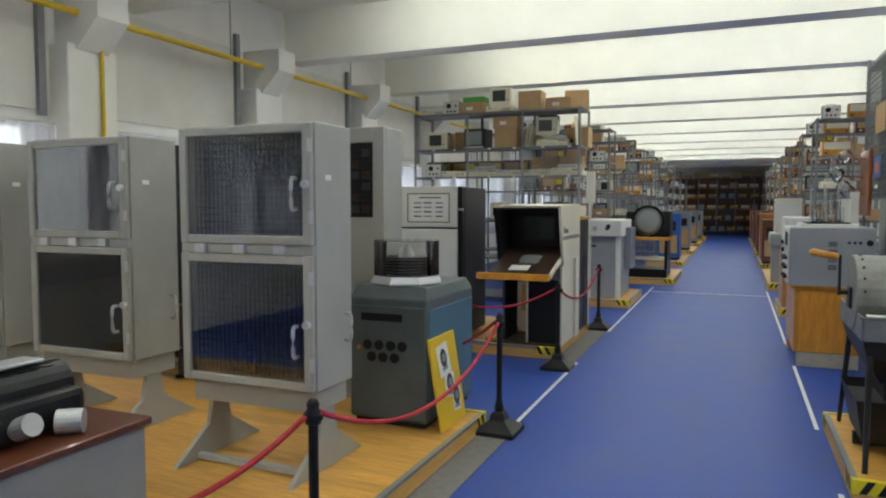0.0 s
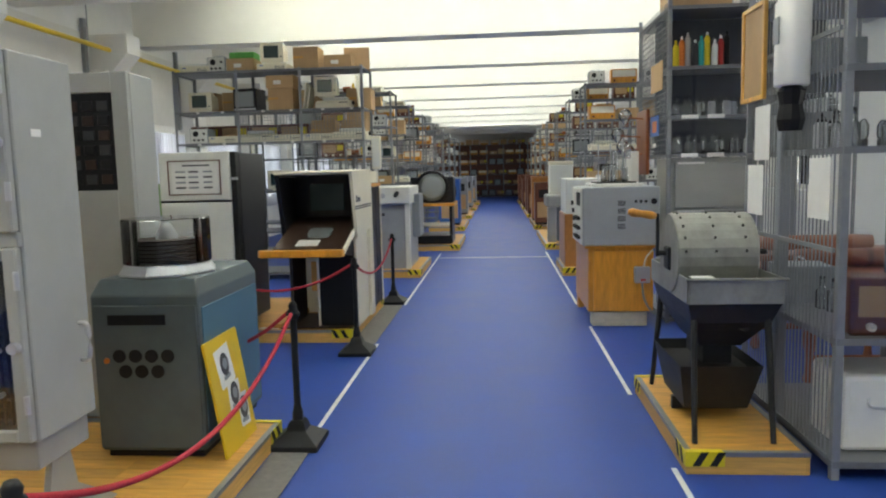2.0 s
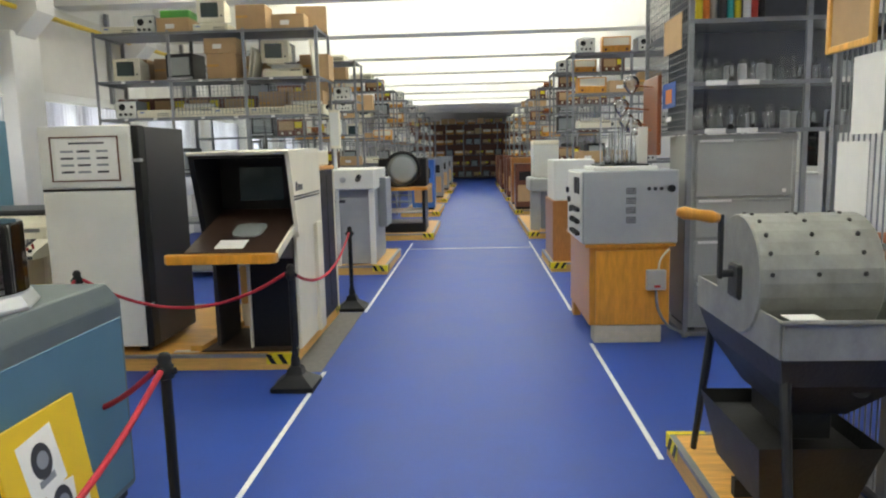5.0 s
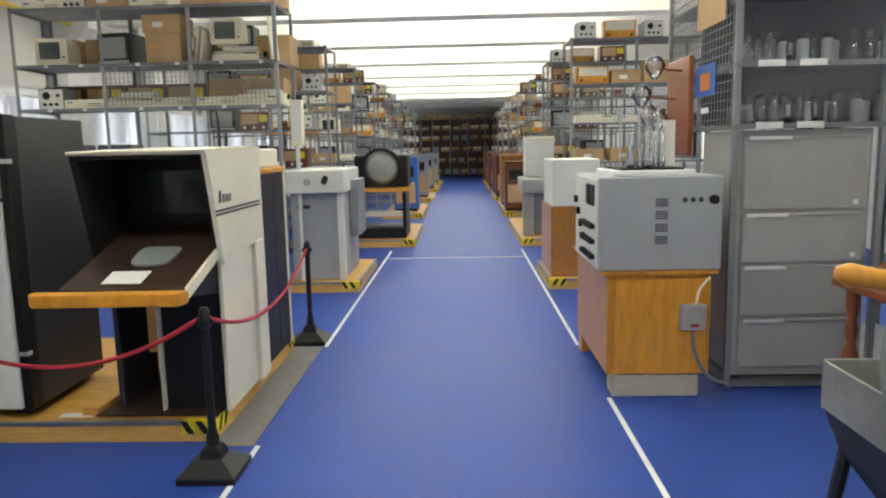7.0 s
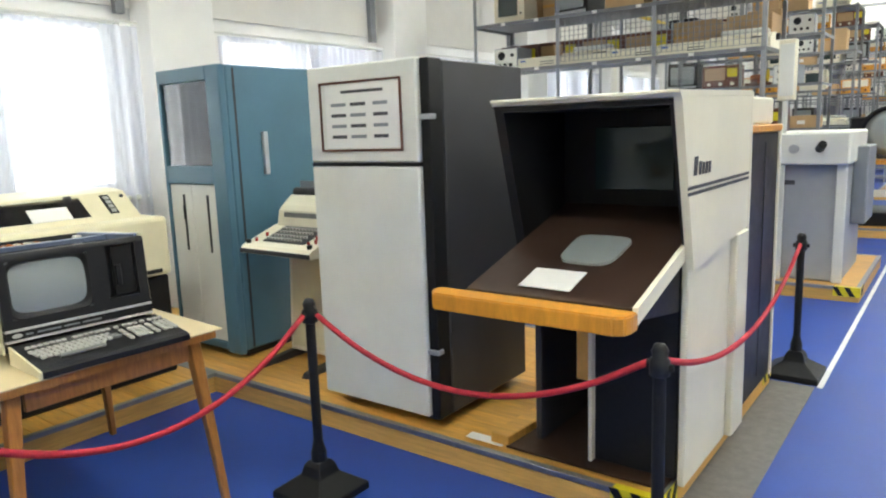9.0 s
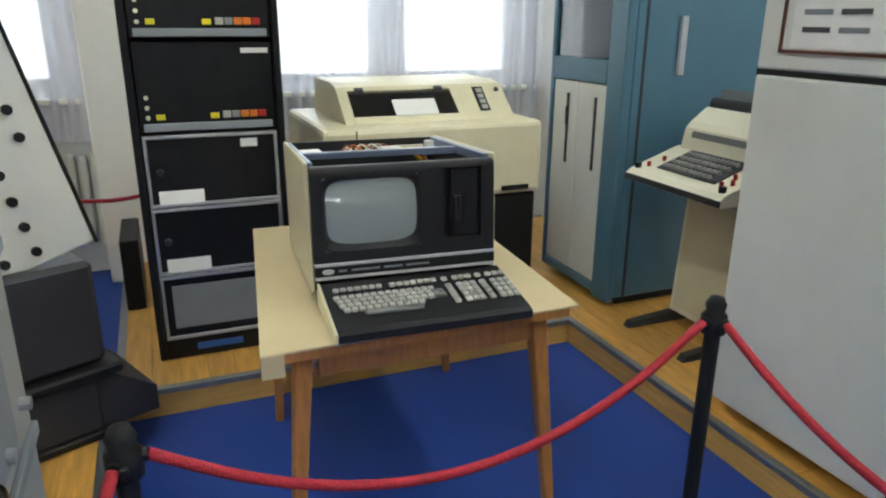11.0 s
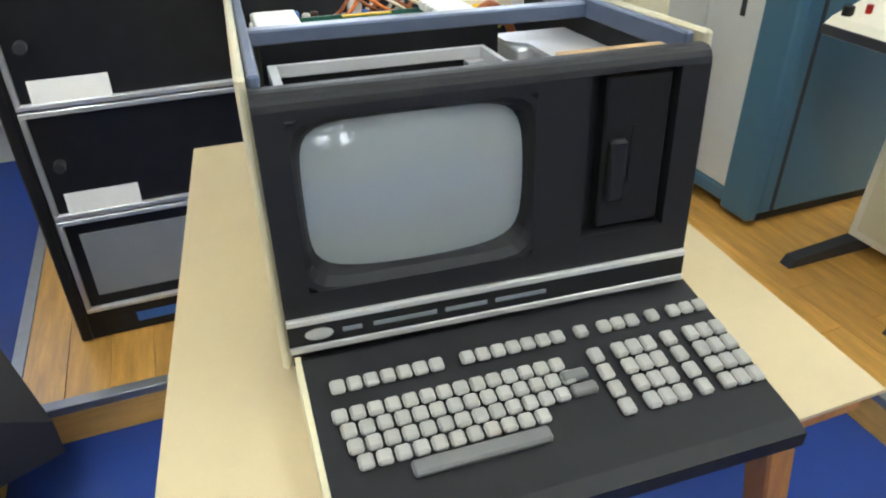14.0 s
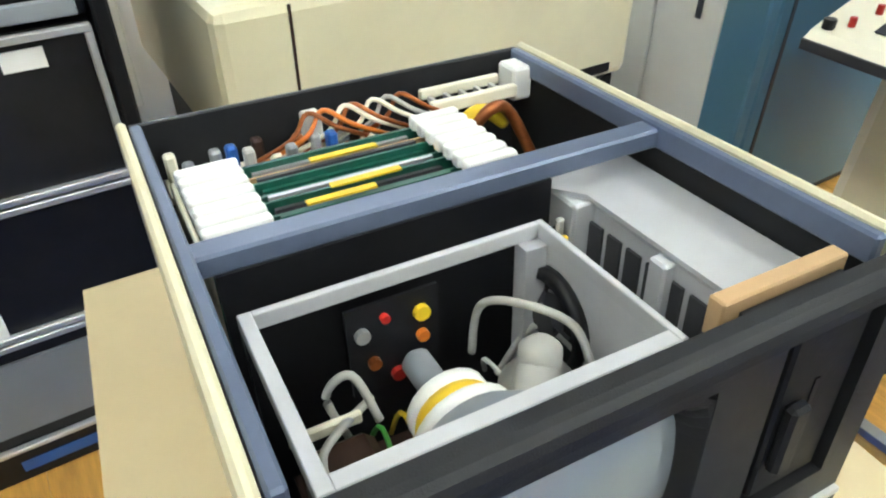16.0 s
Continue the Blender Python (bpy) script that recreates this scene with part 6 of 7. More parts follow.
# hanging lamp sign on the rack end
ls = thing("wall_heater", "cream rectangular panel on a post at the rack end", "panel")
part("case", box(-1.76, -1.62, 11.42, 11.52, 1.72, 2.24, 0.01), "cream", ls)
part("face", box(-1.75, -1.63, 11.412, 11.419, 1.76, 2.20, 0.003), "white", ls)
part("post", box(-1.72, -1.68, 11.45, 11.49, PT, 1.72), "white", ls)

# machine cabinet on its platform
gc = thing("machine_cabinet", "light grey machine cabinet with a black crank knob", "machine")
part("body", box(-1.83, -1.20, 11.52, 12.6, PT + 0.004, 1.16, 0.012), "lightgrey", gc)
part("frame", box(-1.27, -1.19, 11.47, 11.515, PT + 0.004, 1.16, 0.006), "white", gc)
part("head", box(-1.86, -1.17, 11.4, 12.6, 1.163, 1.44, 0.015), "white", gc)
part("knob", cyl((-1.40, 11.4, 1.30), (-1.36, 11.28, 1.34), 0.035, 14), "black", gc)
part("dial", cyl((-1.60, 11.4, 1.30), (-1.60, 11.375, 1.30), 0.04, 16), "silver", gc)
part("name_plate", box(-1.75, -1.6, 11.512, 11.519, 0.98, 1.02), "darkgrey", gc)
part("side_box", box(-1.199, -1.08, 11.9, 12.5, 0.6, 1.3, 0.01), "midgrey", gc)

# radar console with a round glass
rc = thing("projector_console", "dark console with a large round white-rimmed glass", "console")
part("stand", box(-1.65, -0.78, 15.35, 16.3, PT + 0.004, 0.30, 0.01), "blackmetal", rc)
for x in (-1.62, -0.84):
    part("post", box(x, x + 0.06, 15.4, 16.2, 0.30, 0.93, 0.006), "blackmetal", rc)
part("mid_shelf", box(-1.6, -0.8, 15.42, 16.2, 0.5, 0.53), "cream", rc)
part("top", box(-1.72, -0.72, 15.3, 16.4, 0.932, 0.99, 0.006), "beech", rc)
part("upper_body", box(-1.7, -0.76, 15.7, 16.4, 0.992, 1.55, 0.02), "charcoal", rc)
part("rim", lathe([(0.36, 0), (0.36, 0.07), (0.32, 0.075), (0.30, 0.05)], 36, m=pose(-1.22, 15.69, 1.33, 90, 0, 0)), "black", rc, smooth=True)
part("round_glass", lathe([(0.305, 0.05), (0.2, 0.065), (0.001, 0.07)], 36, m=pose(-1.22, 15.69, 1.33, 90, 0, 0)), "screen", rc, smooth=True)

# further racks along the aisle
MIX = ["carton", "flat", "instrument", "radio", "radio2", "pc", "printer", "monitor", "black_monitor", "apparatus"]
OLD = ["radio", "radio", "radio2", "instrument", "black_monitor", "apparatus", "flat"]
yl = [14.6, 17.6, 20.6, 24.0, 27.5, 31.0, 35.0, 39.5]
for i, y in enumerate(yl):
    rack(-4.86, -1.9, y, y + 0.8, [0.12, 0.7, 1.4, 2.0, 2.6, 3.28], "grey steel rack crowded with old instruments and boxes", 3)
    for z, cl in ((1.4, 0.55), (2.0, 0.55), (2.6, 0.6), (3.28, 1)):
        fill(-2.95 if i > 2 else -3.9, -1.95, y + 0.2, z, MIX if i < 3 else OLD, clear=cl)
yr = [14.45, 17.5, 21.0, 25.0, 29.0, 33.0, 37.0, 41.0]
for i, y in enumerate(yr):
    rack(1.9, 4.9, y, y + 0.8, [0.12, 0.7, 1.4, 2.0, 2.6, 3.28], "grey steel rack crowded with old instruments and boxes", 3)
    for z, cl in ((1.4, 0.55), (2.0, 0.55), (2.6, 0.6), (3.28, 1)):
        fill(1.95, 3.0 if i > 2 else 3.6, y + 0.2, z, OLD if i % 2 else MIX, clear=cl)
wire_panel(1.95, 3.4, 14.46, 14.462, 2.03, 2.56)

# shelves across the far end
rack(-3.6, 3.6, 44.6, 45.4, [0.15, 0.8, 1.45, 2.1, 2.7, 3.3], "tall dark rack of wooden radios across the far end", 7, "darkshelf")
for z in (0.15, 0.8, 1.45, 2.1, 2.7, 3.3):
    fill(-3.4, 3.4, 44.85, z, ["radio", "radio", "radio2", "black_monitor"] if z < 2.5 else ["flat", "radio2", "carton", "radio"], gap=0.05)

# added sheet: its dark colour stands in for the gloom at the far end
single("rack_back", box(-3.58, 3.58, 45.405, 45.42, 0.05, 3.3), "darkwood", "added dark brown sheet that darkens the far end behind the rack", "panel")

# things on the platforms further along
def console(x, y, h, wood, label):
    c = thing("radio_console", label, "console", pose(x, y, PT + 0.004), group="wooden consoles by the aisle")
    part("case", box(-0.3, 0.3, -0.35, 0.35, 0.06, h, 0.015), wood, c)
    part("top", box(-0.32, 0.32, -0.37, 0.37, h + 0.001, h + 0.03, 0.008), wood, c)
    part("cloth", box(-0.24, 0.24, -0.356, -0.351, 0.2, h * 0.55), "card", c)
    part("dial", box(-0.2, 0.2, -0.356, -0.351, h * 0.65, h * 0.85), "black", c)
    part("plinth", box(-0.28, 0.28, -0.33, 0.33, 0, 0.06), "black", c)
for k in range(4):
    console(1.53, 20.6 + 5 * k, 1.15 + 0.1 * (k % 2), "darkwood", "dark polished wooden radio console on a platform")
    console(1.53, 22.4 + 5 * k, 1.3, "oak" if k == 0 else "darkwood", "reddish wooden gramophone console on a platform")
    console(-1.2, 21 + 5 * k, 1.3, "bluep" if k == 0 else "midgrey", "painted metal apparatus cabinet on a platform")

# machine with a white box, right of the aisle
m3 = thing("lathe_stand", "grey machine stand with a rounded top", "machine")
part("column", box(1.45, 1.8, 15.5, 16.2, PT + 0.004, 0.86, 0.02), "midgrey", m3)
part("front_leg", box(1.24, 1.42, 15.3, 15.5, PT + 0.004, 0.86, 0.015), "greypaint", m3)
part("top", box(1.22, 1.84, 15.2, 16.3, 0.862, 1.12, 0.04, 3), "greypaint", m3)
wb = thing("white_unit", "white enamel unit standing on the grey machine", "unit", pose(1.55, 15.8, 1.123))
part("case", box(-0.24, 0.24, -0.3, 0.3, 0, 0.62, 0.015), "white", wb)
part("lid", box(-0.245, 0.245, -0.31, 0.31, 0.622, 0.70, 0.01), "cream", wb)
# reddish cabinet
rcab = thing("wooden_cabinet", "reddish wooden cabinet with a pale metal box on top", "cabinet")
part("case", box(1.24, 1.8, 11.5, 12.5, PT + 0.004, 0.95, 0.01), "oak", rcab)
part("upper_box", box(1.26, 1.8, 11.5, 12.4, 0.952, 1.5, 0.012), "white", rcab)

# ---- right side: grey box on a wooden desk ----
dk = thing("desk", "orange wooden pedestal desk on concrete blocks", "desk")
part("carcass", box(1.14, 1.80, 7.78, 8.95, 0.15, 0.82, 0.004), "beech", dk)
part("front_panel", box(1.19, 1.80, 7.755, 7.779, 0.16, 0.79, 0.003), "beech", dk)
part("top", box(1.10, 1.84, 7.74, 8.98, 0.821, 0.845, 0.003), "beech", dk)
part("block", box(1.18, 1.74, 7.77, 7.95, 0, 0.149, 0.004), "concrete", dk)
part("foot", box(1.15, 1.22, 8.8, 8.94, 0, 0.149, 0.004), "beech", dk)
jb = thing("junction_box", "grey electrical junction box with cable on the desk end", "junction box")
part("case", box(1.60, 1.76, 7.70, 7.754, 0.46, 0.63, 0.008), "key", jb)
part("button", box(1.66, 1.71, 7.694, 7.70, 0.485, 0.505), "red", jb)
part("cable", hose([(1.7, 7.73, 0.63), (1.72, 7.735, 0.72), (1.79, 7.75, 0.80)], 0.009, 8, 5), "cream", jb, smooth=True)
part("cable", hose([(1.68, 7.72, 0.46), (1.7, 7.72, 0.3), (1.78, 7.7, 0.16), (1.9, 7.72, 0.1), (1.95, 7.85, 0.03)], 0.011, 8, 5), "midgrey", jb, smooth=True)
gx = thing("control_unit", "grey steel control unit with black knobs and vents", "control unit")
part("case", box(1.08, 1.86, 7.76, 8.62, 0.847, 1.45, 0.008), "lightgrey", gx)
part("face", box(1.066, 1.079, 7.775, 8.605, 0.86, 1.44, 0.003), "white", gx)
for j in range(5):
    for i in range(3):
        part("knob", cyl((1.066, 7.85 + 0.09 * j, 0.93 + 0.1 * i), (1.03, 7.85 + 0.09 * j, 0.93 + 0.1 * i), 0.018, 10), "black", gx)
for i in range(2):
    part("meter", box(1.056, 1.0655, 7.85 + 0.16 * i, 7.97 + 0.16 * i, 1.26, 1.40, 0.004), "black", gx)
for i in range(4):
    part("meter", box(1.04, 1.0655, 8.2 + 0.1 * i, 8.25 + 0.1 * i, 1.0 + 0.08 * i, 1.05 + 0.08 * i, 0.004), "black", gx)
for k in range(4):
    for j in range(4):
        part("vent", box(1.435, 1.515, 7.757, 7.7595, 1.02 + 0.08 * k + 0.014 * j, 1.027 + 0.08 * k + 0.014 * j), "black", gx)
part("socket", cyl((1.80, 7.76, 1.30), (1.80, 7.735, 1.30), 0.03, 16), "black", gx)
for k in range(3):
    part("socket", cyl((1.62 + 0.05 * k, 7.76, 1.30), (1.62 + 0.05 * k, 7.754, 1.30), 0.016, 12), "darkgrey", gx)
tr = thing("glass_tray", "white tray with glass laboratory vessels", "tray", pose(1.45, 8.15, 1.4515))
part("tray", box(-0.26, 0.26, -0.3, 0.3, 0, 0.035, 0.006), "paper", tr)
part("base", box(-0.2, 0.2, -0.25, 0.25, 0.0355, 0.05), "black", tr)
for k in range(9):
    x, y = rng.uniform(-0.18, 0.18), rng.uniform(-0.22, 0.22)
    h = rng.uniform(0.15, 0.42)
    part("glass_vessel", lathe([(0.02, 0.05), (0.03, 0.07), (0.022, 0.12), (0.018, h), (0.02, h + 0.01)], 10, m=pose(x, y, 0)), "bulb", tr, smooth=True)
for k in range(3):
    part("clamp_rod", cyl((-0.15 + 0.13 * k, 0.05, 0.05), (-0.15 + 0.13 * k, 0.05, 0.45), 0.007, 8), "silver", tr)
for k in range(2):
    single("tall_panel", box(1.65 + 0.095 * k, 1.735 + 0.095 * k, 8.66 + 0.05 * k, 8.70 + 0.05 * k, 0.847, 1.75 + 0.08 * k, 0.003), "paper", "tall narrow white board standing behind the control unit", "board")

# filing cabinet rack with glassware
rack(1.96, 3.84, 7.9, 9.4, [0.05, 1.77, 2.16, 2.66, 3.26], "grey steel display rack of glass tubes above a filing cabinet", 2, top=3.4)
fc = thing("filing_cabinet", "grey steel filing cabinet with four wide drawers", "cabinet")
part("carcass", box(2.01, 2.88, 7.95, 8.6, 0.08, 1.73, 0.005), "greypaint", fc)
zs = [0.13, 0.49, 0.85, 1.20, 1.70]
for a, bb in zip(zs, zs[1:]):
    dr = part("drawer", box(2.05, 2.84, 7.925, 7.949, a + 0.01, bb - 0.012, 0.006), "greypaint", fc)
    part("pull", box(2.07, 2.82, 7.91, 7.925, bb - 0.03, bb - 0.014, 0.003), "greypaint", dr)
    part("label_card", box(2.07, 2.34, 7.905, 7.9095, bb - 0.034, bb - 0.012), "paper", dr)
    part("lock", box(2.76, 2.79, 7.92, 7.9245, a + 0.04, a + 0.07), "paper", dr)
for k in range(2):
    part("foot", box(2.03 + 0.78 * k, 2.08 + 0.78 * k, 7.97, 8.5, 0.0, 0.08), "darkgrey", fc)
for z in (1.77, 2.16):
    for row in (8.02, 8.14, 8.27):
        fill(2.02, 3.8, row, z, ["jar", "tube", "canister", "jar"] if row > 8.05 else ["jar", "tube", "canister"], gap=0.03)
for z in (1.77, 2.16):
    for a in (2.1, 2.36, 3.1):
        single("label_card", box(a, a + 0.17, 7.893, 7.8965, z - 0.033, z + 0.008), "paper", "white printed shelf label card", "card")
for k, mm in enumerate(("hazard", "orange", "key", "darkgrey", "turq", "hazard", "paper", "red", "black")):
    x = 2.06 + 0.065 * k
    bt = thing("bottle", {"hazard": "yellow", "orange": "orange", "key": "grey", "darkgrey": "dark", "turq": "turquoise", "paper": "white", "red": "red", "black": "black"}[mm] + " plastic bottle on the rack shelf", "bottle", pose(x, 8.0 + 0.02 * (k % 3), 2.661), group="coloured bottles")
    h = 0.2 + 0.04 * (k % 3)
    part("body", lathe([(0.028, 0), (0.031, 0.01), (0.031, h), (0.012, h + 0.04)], 14), mm, bt, smooth=True)
    part("cap", lathe([(0.013, h + 0.038), (0.013, h + 0.07), (0.001, h + 0.071)], 12), "paper" if k % 2 else mm, bt)
lb = thing("large_carton", "large tan cardboard box on top of the rack", "box", pose(2.3, 8.2, 3.262))
part("carton", box(-0.31, 0.31, -0.22, 0.22, 0, 0.46, 0.005), "card", lb)
part("flap_seam", box(-0.31, 0.31, -0.003, 0.003, 0.4605, 0.463), "brown", lb)
for k in range(4):
    single("stick", cyl((1.85 + 0.1 * k, 7.9 + 0.04 * k, 3.735), (2.75 + 0.05 * k, 8.2 + 0.05 * k, 3.735), 0.011, 6), "darkwood", "thin dark wooden stick lying on the box", "stick", "sticks")
place("canister", 2.62, 8.1, 3.26)
place("canister", 2.78, 8.15, 3.26)
# added sheet, coloured dark for the shaded depth behind the glass
single("rack_back", box(1.99, 3.81, 8.62, 8.63, 1.78, 3.25), "darkshelf", "added dark sheet for the dark depth behind the display shelves", "panel")
g_ = single("glass_door", box(2.01, 3.80, 7.904, 7.909, 1.80, 2.62), "glass", "clear glass sheet in front of the shelves", "glass")
g_.visible_shadow = False
wire_panel(1.955, 1.957, 7.95, 9.38, 1.75, 3.3, 0.06)
# bulb board on the rack end
bb_ = thing("bulb_board", "reddish wooden board with old glass bulbs on arms", "board")
part("board", box(1.895, 1.935, 8.62, 9.2, 1.56, 2.30, 0.014, 2), "redwood", bb_)
for k, (y, z, L_) in enumerate(((8.8, 2.2, 0.18), (8.95, 2.0, 0.24), (9.08, 1.86, 0.16), (8.85, 1.8, 0.14))):
    part("arm", cyl((1.9, y, z), (1.9 - L_, y, z + 0.02), 0.008, 8), "copper", bb_)
    part("bulb", lathe([(0.02, -0.09), (0.04, -0.06), (0.075, -0.01), (0.078, 0.03), (0.05, 0.075), (0.001, 0.09)], 16, m=pose(1.9 - L_ - 0.03, y, z + 0.03)), "bulb", bb_, smooth=True)
pc_ = thing("picture_sheet", "coloured paper picture pinned to the mesh", "picture")
part("sheet", box(1.938, 1.942, 8.2, 8.62, 1.98, 2.2), "bluep", pc_)
part("patch", box(1.934, 1.9375, 8.3, 8.5, 2.02, 2.14), "orange", pc_)
single("paper_note", box(1.93, 1.934, 8.3, 8.45, 1.86, 1.9), "paper", "small white paper note on the mesh", "paper")
single("picture_sheet", box(1.938, 1.943, 8.05, 8.6, 2.45, 2.75), "card", "tan paper picture pinned to the mesh", "picture")

# caged rack by the drum machine
rack(1.92, 2.9, 4.07, 5.45, [0.1, 0.75, 1.72, 2.12, 2.6, 3.26], "grey caged steel rack with glass doors", 1, top=3.5)
part_u = thing("cage_post", "thick grey steel post of the cage", "post")
part("post", box(1.90, 1.96, 4.80, 4.86, 0, 3.5, 0.004), "midgrey", part_u)
cage = thing("cage", "upright grey wire bars along the rack side", "cage")
BAR = mesh_of("bar", cyl((0, 0, 0.12), (0, 0, 3.45), 0.004, 6), "steel")
y = 4.12
while y < 5.42:
    part("bar", BAR, None, cage, at=pose(1.905, y, 0))
    y += 0.045
for z in (0.12, 1.2, 2.3, 3.45):
    part("cross_rail", box(1.898, 1.912, 4.1, 5.44, z - 0.012, z + 0.012), "steel", cage)
for z in (0.75, 1.72, 2.6):
    for row in (4.25, 4.42, 4.6):
        fill(1.97, 2.85, row, z, ["jar", "tube", "canister"] if z > 1 else ["instrument", "radio"], gap=0.05, clear=0.6) if (z > 1 or row < 4.3) else None
for z in (0.75, 1.72, 2.12):
    fill(4.7, 5.4, 2.2, z, ["canister", "jar", "instrument"], 90, along="y")
g_ = single("glass_door", box(1.98, 2.88, 4.075, 4.08, 0.8, 2.58), "glass", "clear glass door on the rack front", "glass")
g_.visible_shadow = False
for (ya, yb, za, zb) in ((4.95, 5.2, 1.67, 2.01), (4.13, 4.38, 1.35, 1.67), (5.04, 5.31, 1.32, 1.64)):
    single("paper_sheet", box(1.890, 1.8935, ya, yb, za, zb, 0.001), "paper", "white printed sheet hung on the cage bars", "paper", group="sheets on the cage")
wf = thing("sieve_screen", "thin wooden framed sieve hung on the cage", "sieve")
for a, bb, c, e in ((5.03, 5.06, 2.05, 2.66), (5.40, 5.43, 2.05, 2.66), (5.06, 5.40, 2.05, 2.08), (5.06, 5.40, 2.63, 2.66)):
    part("stick", box(1.87, 1.895, a, bb, c, e, 0.003), "ply", wf)
part("cloth", box(1.882, 1.885, 5.06, 5.40, 2.08, 2.63), "card", wf)
ro = thing("wall_cylinder", "white enamel cylinder unit hung on the cage", "cylinder", pose(1.81, 4.44, 2.06))
part("body", lathe([(0.085, 0), (0.09, 0.01), (0.09, 0.44), (0.07, 0.46), (0.001, 0.465)], 20), "paper", ro, smooth=True)
part("label", box(-0.094, -0.088, -0.05, 0.02, 0.22, 0.36), "midgrey", ro)
part("bracket", box(0.06, 0.09, -0.03, 0.03, 0.1, 0.14), "darkgrey", ro)
part("black_knot", lathe([(0.06, -0.24), (0.075, -0.18), (0.06, -0.1), (0.075, -0.03), (0.05, 0.0)], 10), "blackmetal", ro)
bin_ = thing("white_bin", "white enamel bin with a wire handle on the lower shelf", "bin", pose(2.25, 4.4, 0.101))
part("body", box(-0.22, 0.24, -0.2, 0.2, 0, 0.42, 0.03, 2), "paper", bin_)
part("handle", hose([(-0.1, -0.21, 0.3), (-0.09, -0.24, 0.26), (0.09, -0.24, 0.26), (0.1, -0.21, 0.3)], 0.008, 6, 4), "silver", bin_)

# ---- drum washing machine ----
dm = thing("drum_machine", "old zinc drum machine with crank on black iron legs", "machine", pose(1.477, 4.85, PT + 0.004) @ Matrix.Diagonal((0.84, 1, 1, 1)))
TZ = 0.90
part("tray", box(-0.256, 0.338, -0.498, 0.418, TZ - 0.14, TZ - 0.12), "zinc", dm)
for a, b_, c, e in ((-0.27, -0.258, -0.5, 0.42), (0.34, 0.352, -0.5, 0.42), (-0.258, 0.34, -0.512, -0.5), (-0.258, 0.34, 0.42, 0.432)):
    part("tray_side", box(a, b_, c, e, TZ - 0.142, TZ, 0.002), "zinc", dm)
part("tray_rim", box(-0.285, 0.365, -0.53, -0.508, TZ - 0.012, TZ + 0.004, 0.004), "zinc", dm)
hop = [(-0.26, TZ - 0.145), (0.34, TZ - 0.145), (0.16, TZ - 0.42), (-0.08, TZ - 0.42)]
bm = bmesh.new()
up = [bm.verts.new((x, y, TZ - 0.142)) for x, y in ((-0.26, -0.5), (0.34, -0.5), (0.34, 0.42), (-0.26, 0.42))]
mid = [bm.verts.new((x, y, TZ - 0.26)) for x, y in ((-0.22, -0.44), (0.30, -0.44), (0.30, 0.38), (-0.22, 0.38))]
lo = [bm.verts.new((x, y, TZ - 0.44)) for x, y in ((-0.1, -0.24), (0.18, -0.24), (0.18, 0.2), (-0.1, 0.2))]
for a, b_ in ((up, mid), (mid, lo)):
    for i in range(4):
        bm.faces.new((a[i], b_[i], b_[(i + 1) % 4], a[(i + 1) % 4]))
bm.faces.new(up)
bm.faces.new(lo[::-1])
part("hopper", bm, "iron", dm)
part("outlet", box(-0.06, 0.14, -0.2, 0.18, TZ - 0.56, TZ - 0.43, 0.005), "iron", dm)
part("port", lathe([(0.045, 0), (0.05, 0.03), (0.03, 0.03), (0.03, 0.0)], 18, m=pose(0.14, -0.36, TZ - 0.28, 70, 0, 0)), "iron", dm)
part("drum", lathe([(0.05, -0.27), (0.235, -0.27), (0.24, -0.262), (0.24, 0.262), (0.235, 0.27), (0.05, 0.27)], 28, m=pose(-0.01, -0.1, TZ + 0.1, 0, 90, 0)), "zinc", dm, "perforated zinc drum", smooth=False)
for k in range(30):
    a = radians(8 + 19 * (k % 10))
    x = -0.01 - 0.22 + 0.2 * (k // 10)
    part("rivet", cyl((x, -0.1 - 0.238 * math.cos(a), TZ + 0.1 + 0.238 * math.sin(a)), (x, -0.1 - 0.246 * math.cos(a), TZ + 0.1 + 0.246 * math.sin(a)), 0.009, 8), "iron", dm)
part("axle", cyl((-0.36, -0.1, TZ + 0.1), (0.4, -0.1, TZ + 0.1), 0.016, 12), "iron", dm)
part("bearing", box(-0.3, -0.25, -0.16, -0.04, TZ, TZ + 0.14, 0.01), "iron", dm)
part("crank_arm", box(-0.37, -0.35, -0.115, -0.085, TZ + 0.08, TZ + 0.34, 0.004), "iron", dm)
part("crank_handle", lathe([(0.018, 0), (0.026, 0.04), (0.022, 0.1), (0.027, 0.17), (0.015, 0.2)], 14, m=pose(-0.37, -0.1, TZ + 0.325, 0, -82, 0)), "beech", dm, "turned wooden crank handle", smooth=True)
for x, y, fx, fy in ((-0.2, -0.42, -0.24, -0.6), (0.28, -0.42, 0.26, -0.6), (-0.2, 0.36, -0.24, 0.5), (0.28, 0.36, 0.26, 0.5)):
    part("leg", cyl((fx, fy, 0), (x, y, TZ - 0.2), 0.018, 8, 0.024), "iron", dm)
bm = bmesh.new()
up = [bm.verts.new((x, y, 0.36)) for x, y in ((-0.26, -0.34), (0.3, -0.34), (0.3, 0.36), (-0.26, 0.36))]
lo = [bm.verts.new((x, y, 0.08)) for x, y in ((-0.2, -0.24), (0.24, -0.24), (0.24, 0.26), (-0.2, 0.26))]
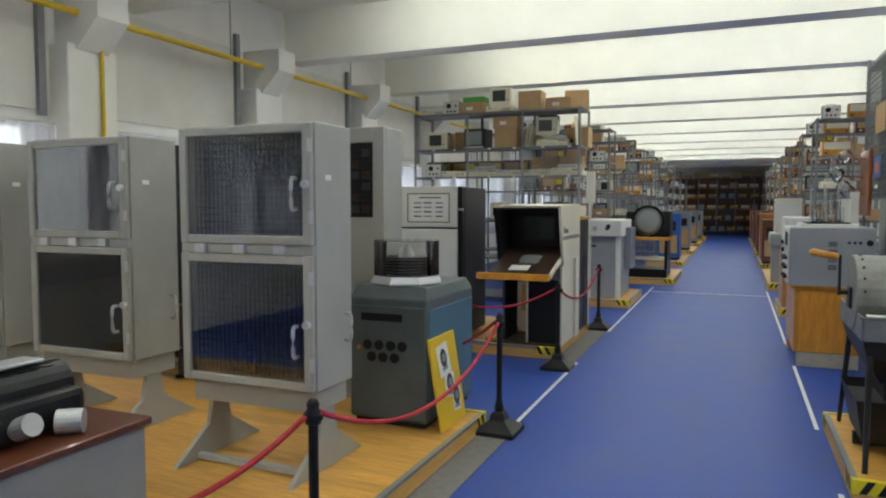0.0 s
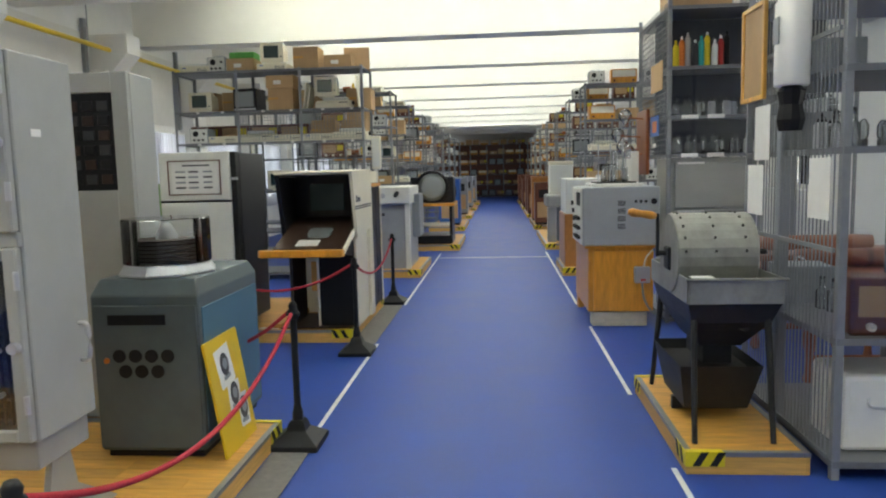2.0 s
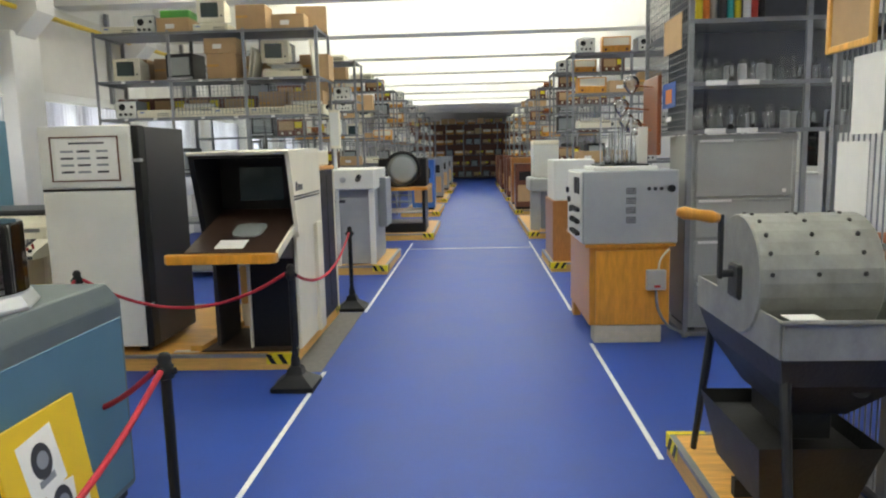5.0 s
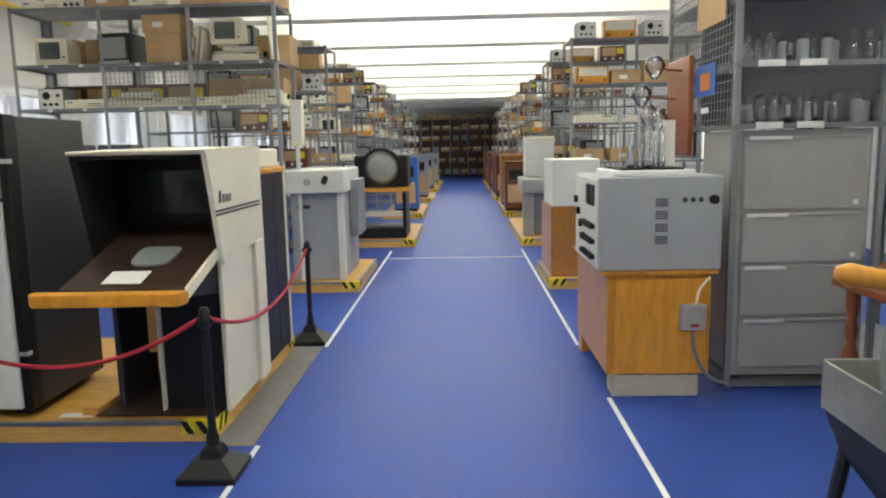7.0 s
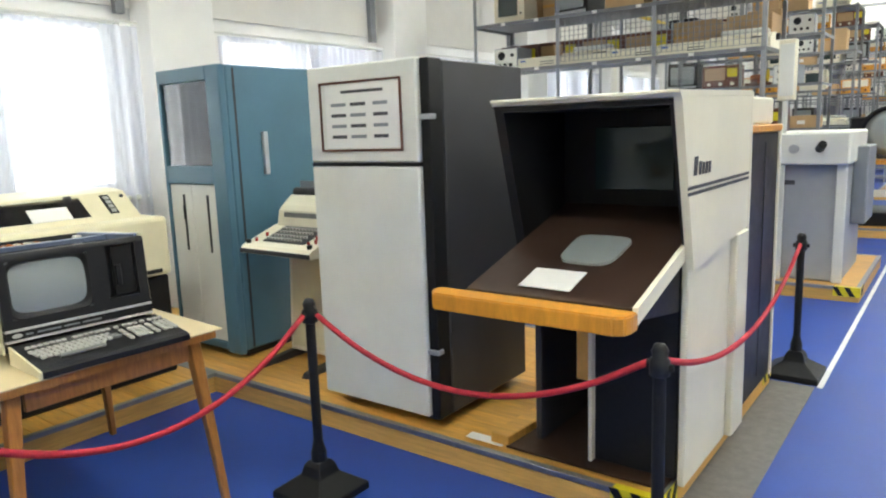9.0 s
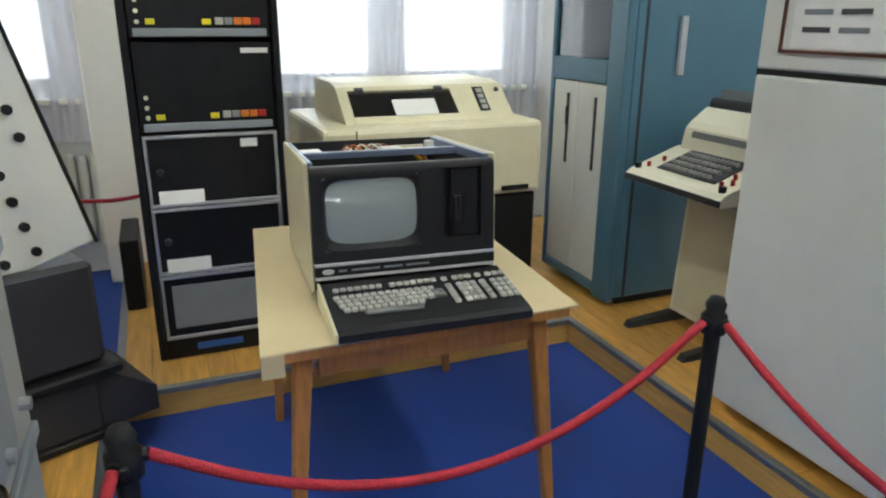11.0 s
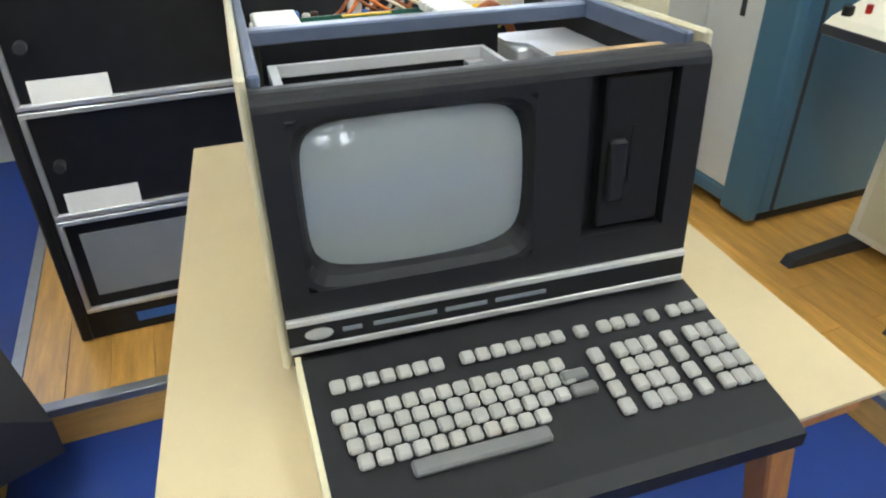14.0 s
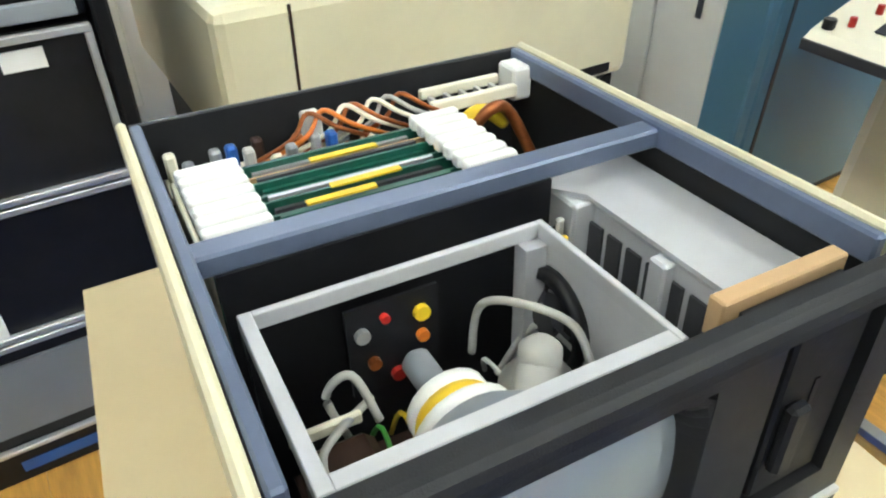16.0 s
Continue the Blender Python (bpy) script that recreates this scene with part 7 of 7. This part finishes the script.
for i in range(4):
    bm.faces.new((up[i], lo[i], lo[(i + 1) % 4], up[(i + 1) % 4]))
bm.faces.new(lo[::-1])
inn = [bm.verts.new((x * 0.93, y * 0.93, 0.3)) for x, y in ((-0.26, -0.34), (0.3, -0.34), (0.3, 0.36), (-0.26, 0.36))]
for i in range(4):
    bm.faces.new((up[i], up[(i + 1) % 4], inn[(i + 1) % 4], inn[i]))
bm.faces.new(inn)
part("lower_pan", bm, "iron", dm, "dirty black lower pan")
part("pan_rail", box(-0.22, 0.26, -0.02, 0.02, 0.0, 0.08), "iron", dm)
part("tag", box(-0.24, -0.1, -0.52, -0.44, TZ + 0.006, TZ + 0.009), "paper", dm)

# brown tables with turned legs seen through the cage
for k in range(2):
    bn = thing("work_bench", "dark reddish wooden table with turned legs behind the cage", "table", pose(3.6, 6.0 + 1.1 * k, 0), group="tables behind the cage")
    part("top", box(-1.2, 1.2, -0.35, 0.35, 0.80, 0.85, 0.012, 2), "redwood", bn)
    part("apron", box(-1.12, 1.12, -0.3, -0.27, 0.68, 0.80, 0.006), "darkwood", bn)
    for z in (0.62, 0.20):
        part("rail", cyl((-1.1, -0.28, z), (1.1, -0.28, z), 0.028, 12), "redwood", bn, smooth=True)
    for x in (-1.1, -0.4, 0.4, 1.1):
        for y in (-0.28, 0.28):
            part("leg", lathe([(0.03, 0), (0.045, 0.04), (0.03, 0.1), (0.022, 0.2), (0.045, 0.3), (0.05, 0.38), (0.024, 0.46), (0.04, 0.54), (0.026, 0.6), (0.04, 0.68), (0.04, 0.80)], 12, m=pose(x, y, 0)), "redwood", bn, smooth=True)
    rl = thing("leather_roll", "rolled brown leather lying on the table", "roll", pose(3.1, 6.0 + 1.1 * k, 0.851), group="leather rolls")
    part("roll", cyl((-0.6, 0, 0.07), (0.5, 0, 0.07), 0.07, 16), "redwood", rl, smooth=True)
    part("strap", cyl((-0.1, 0, 0.07), (-0.06, 0, 0.07), 0.073, 16), "darkwood", rl)
for k_i in PROTO:
    if k_i not in USED:
        place(k_i, -3.6, 17.9, 0.7)
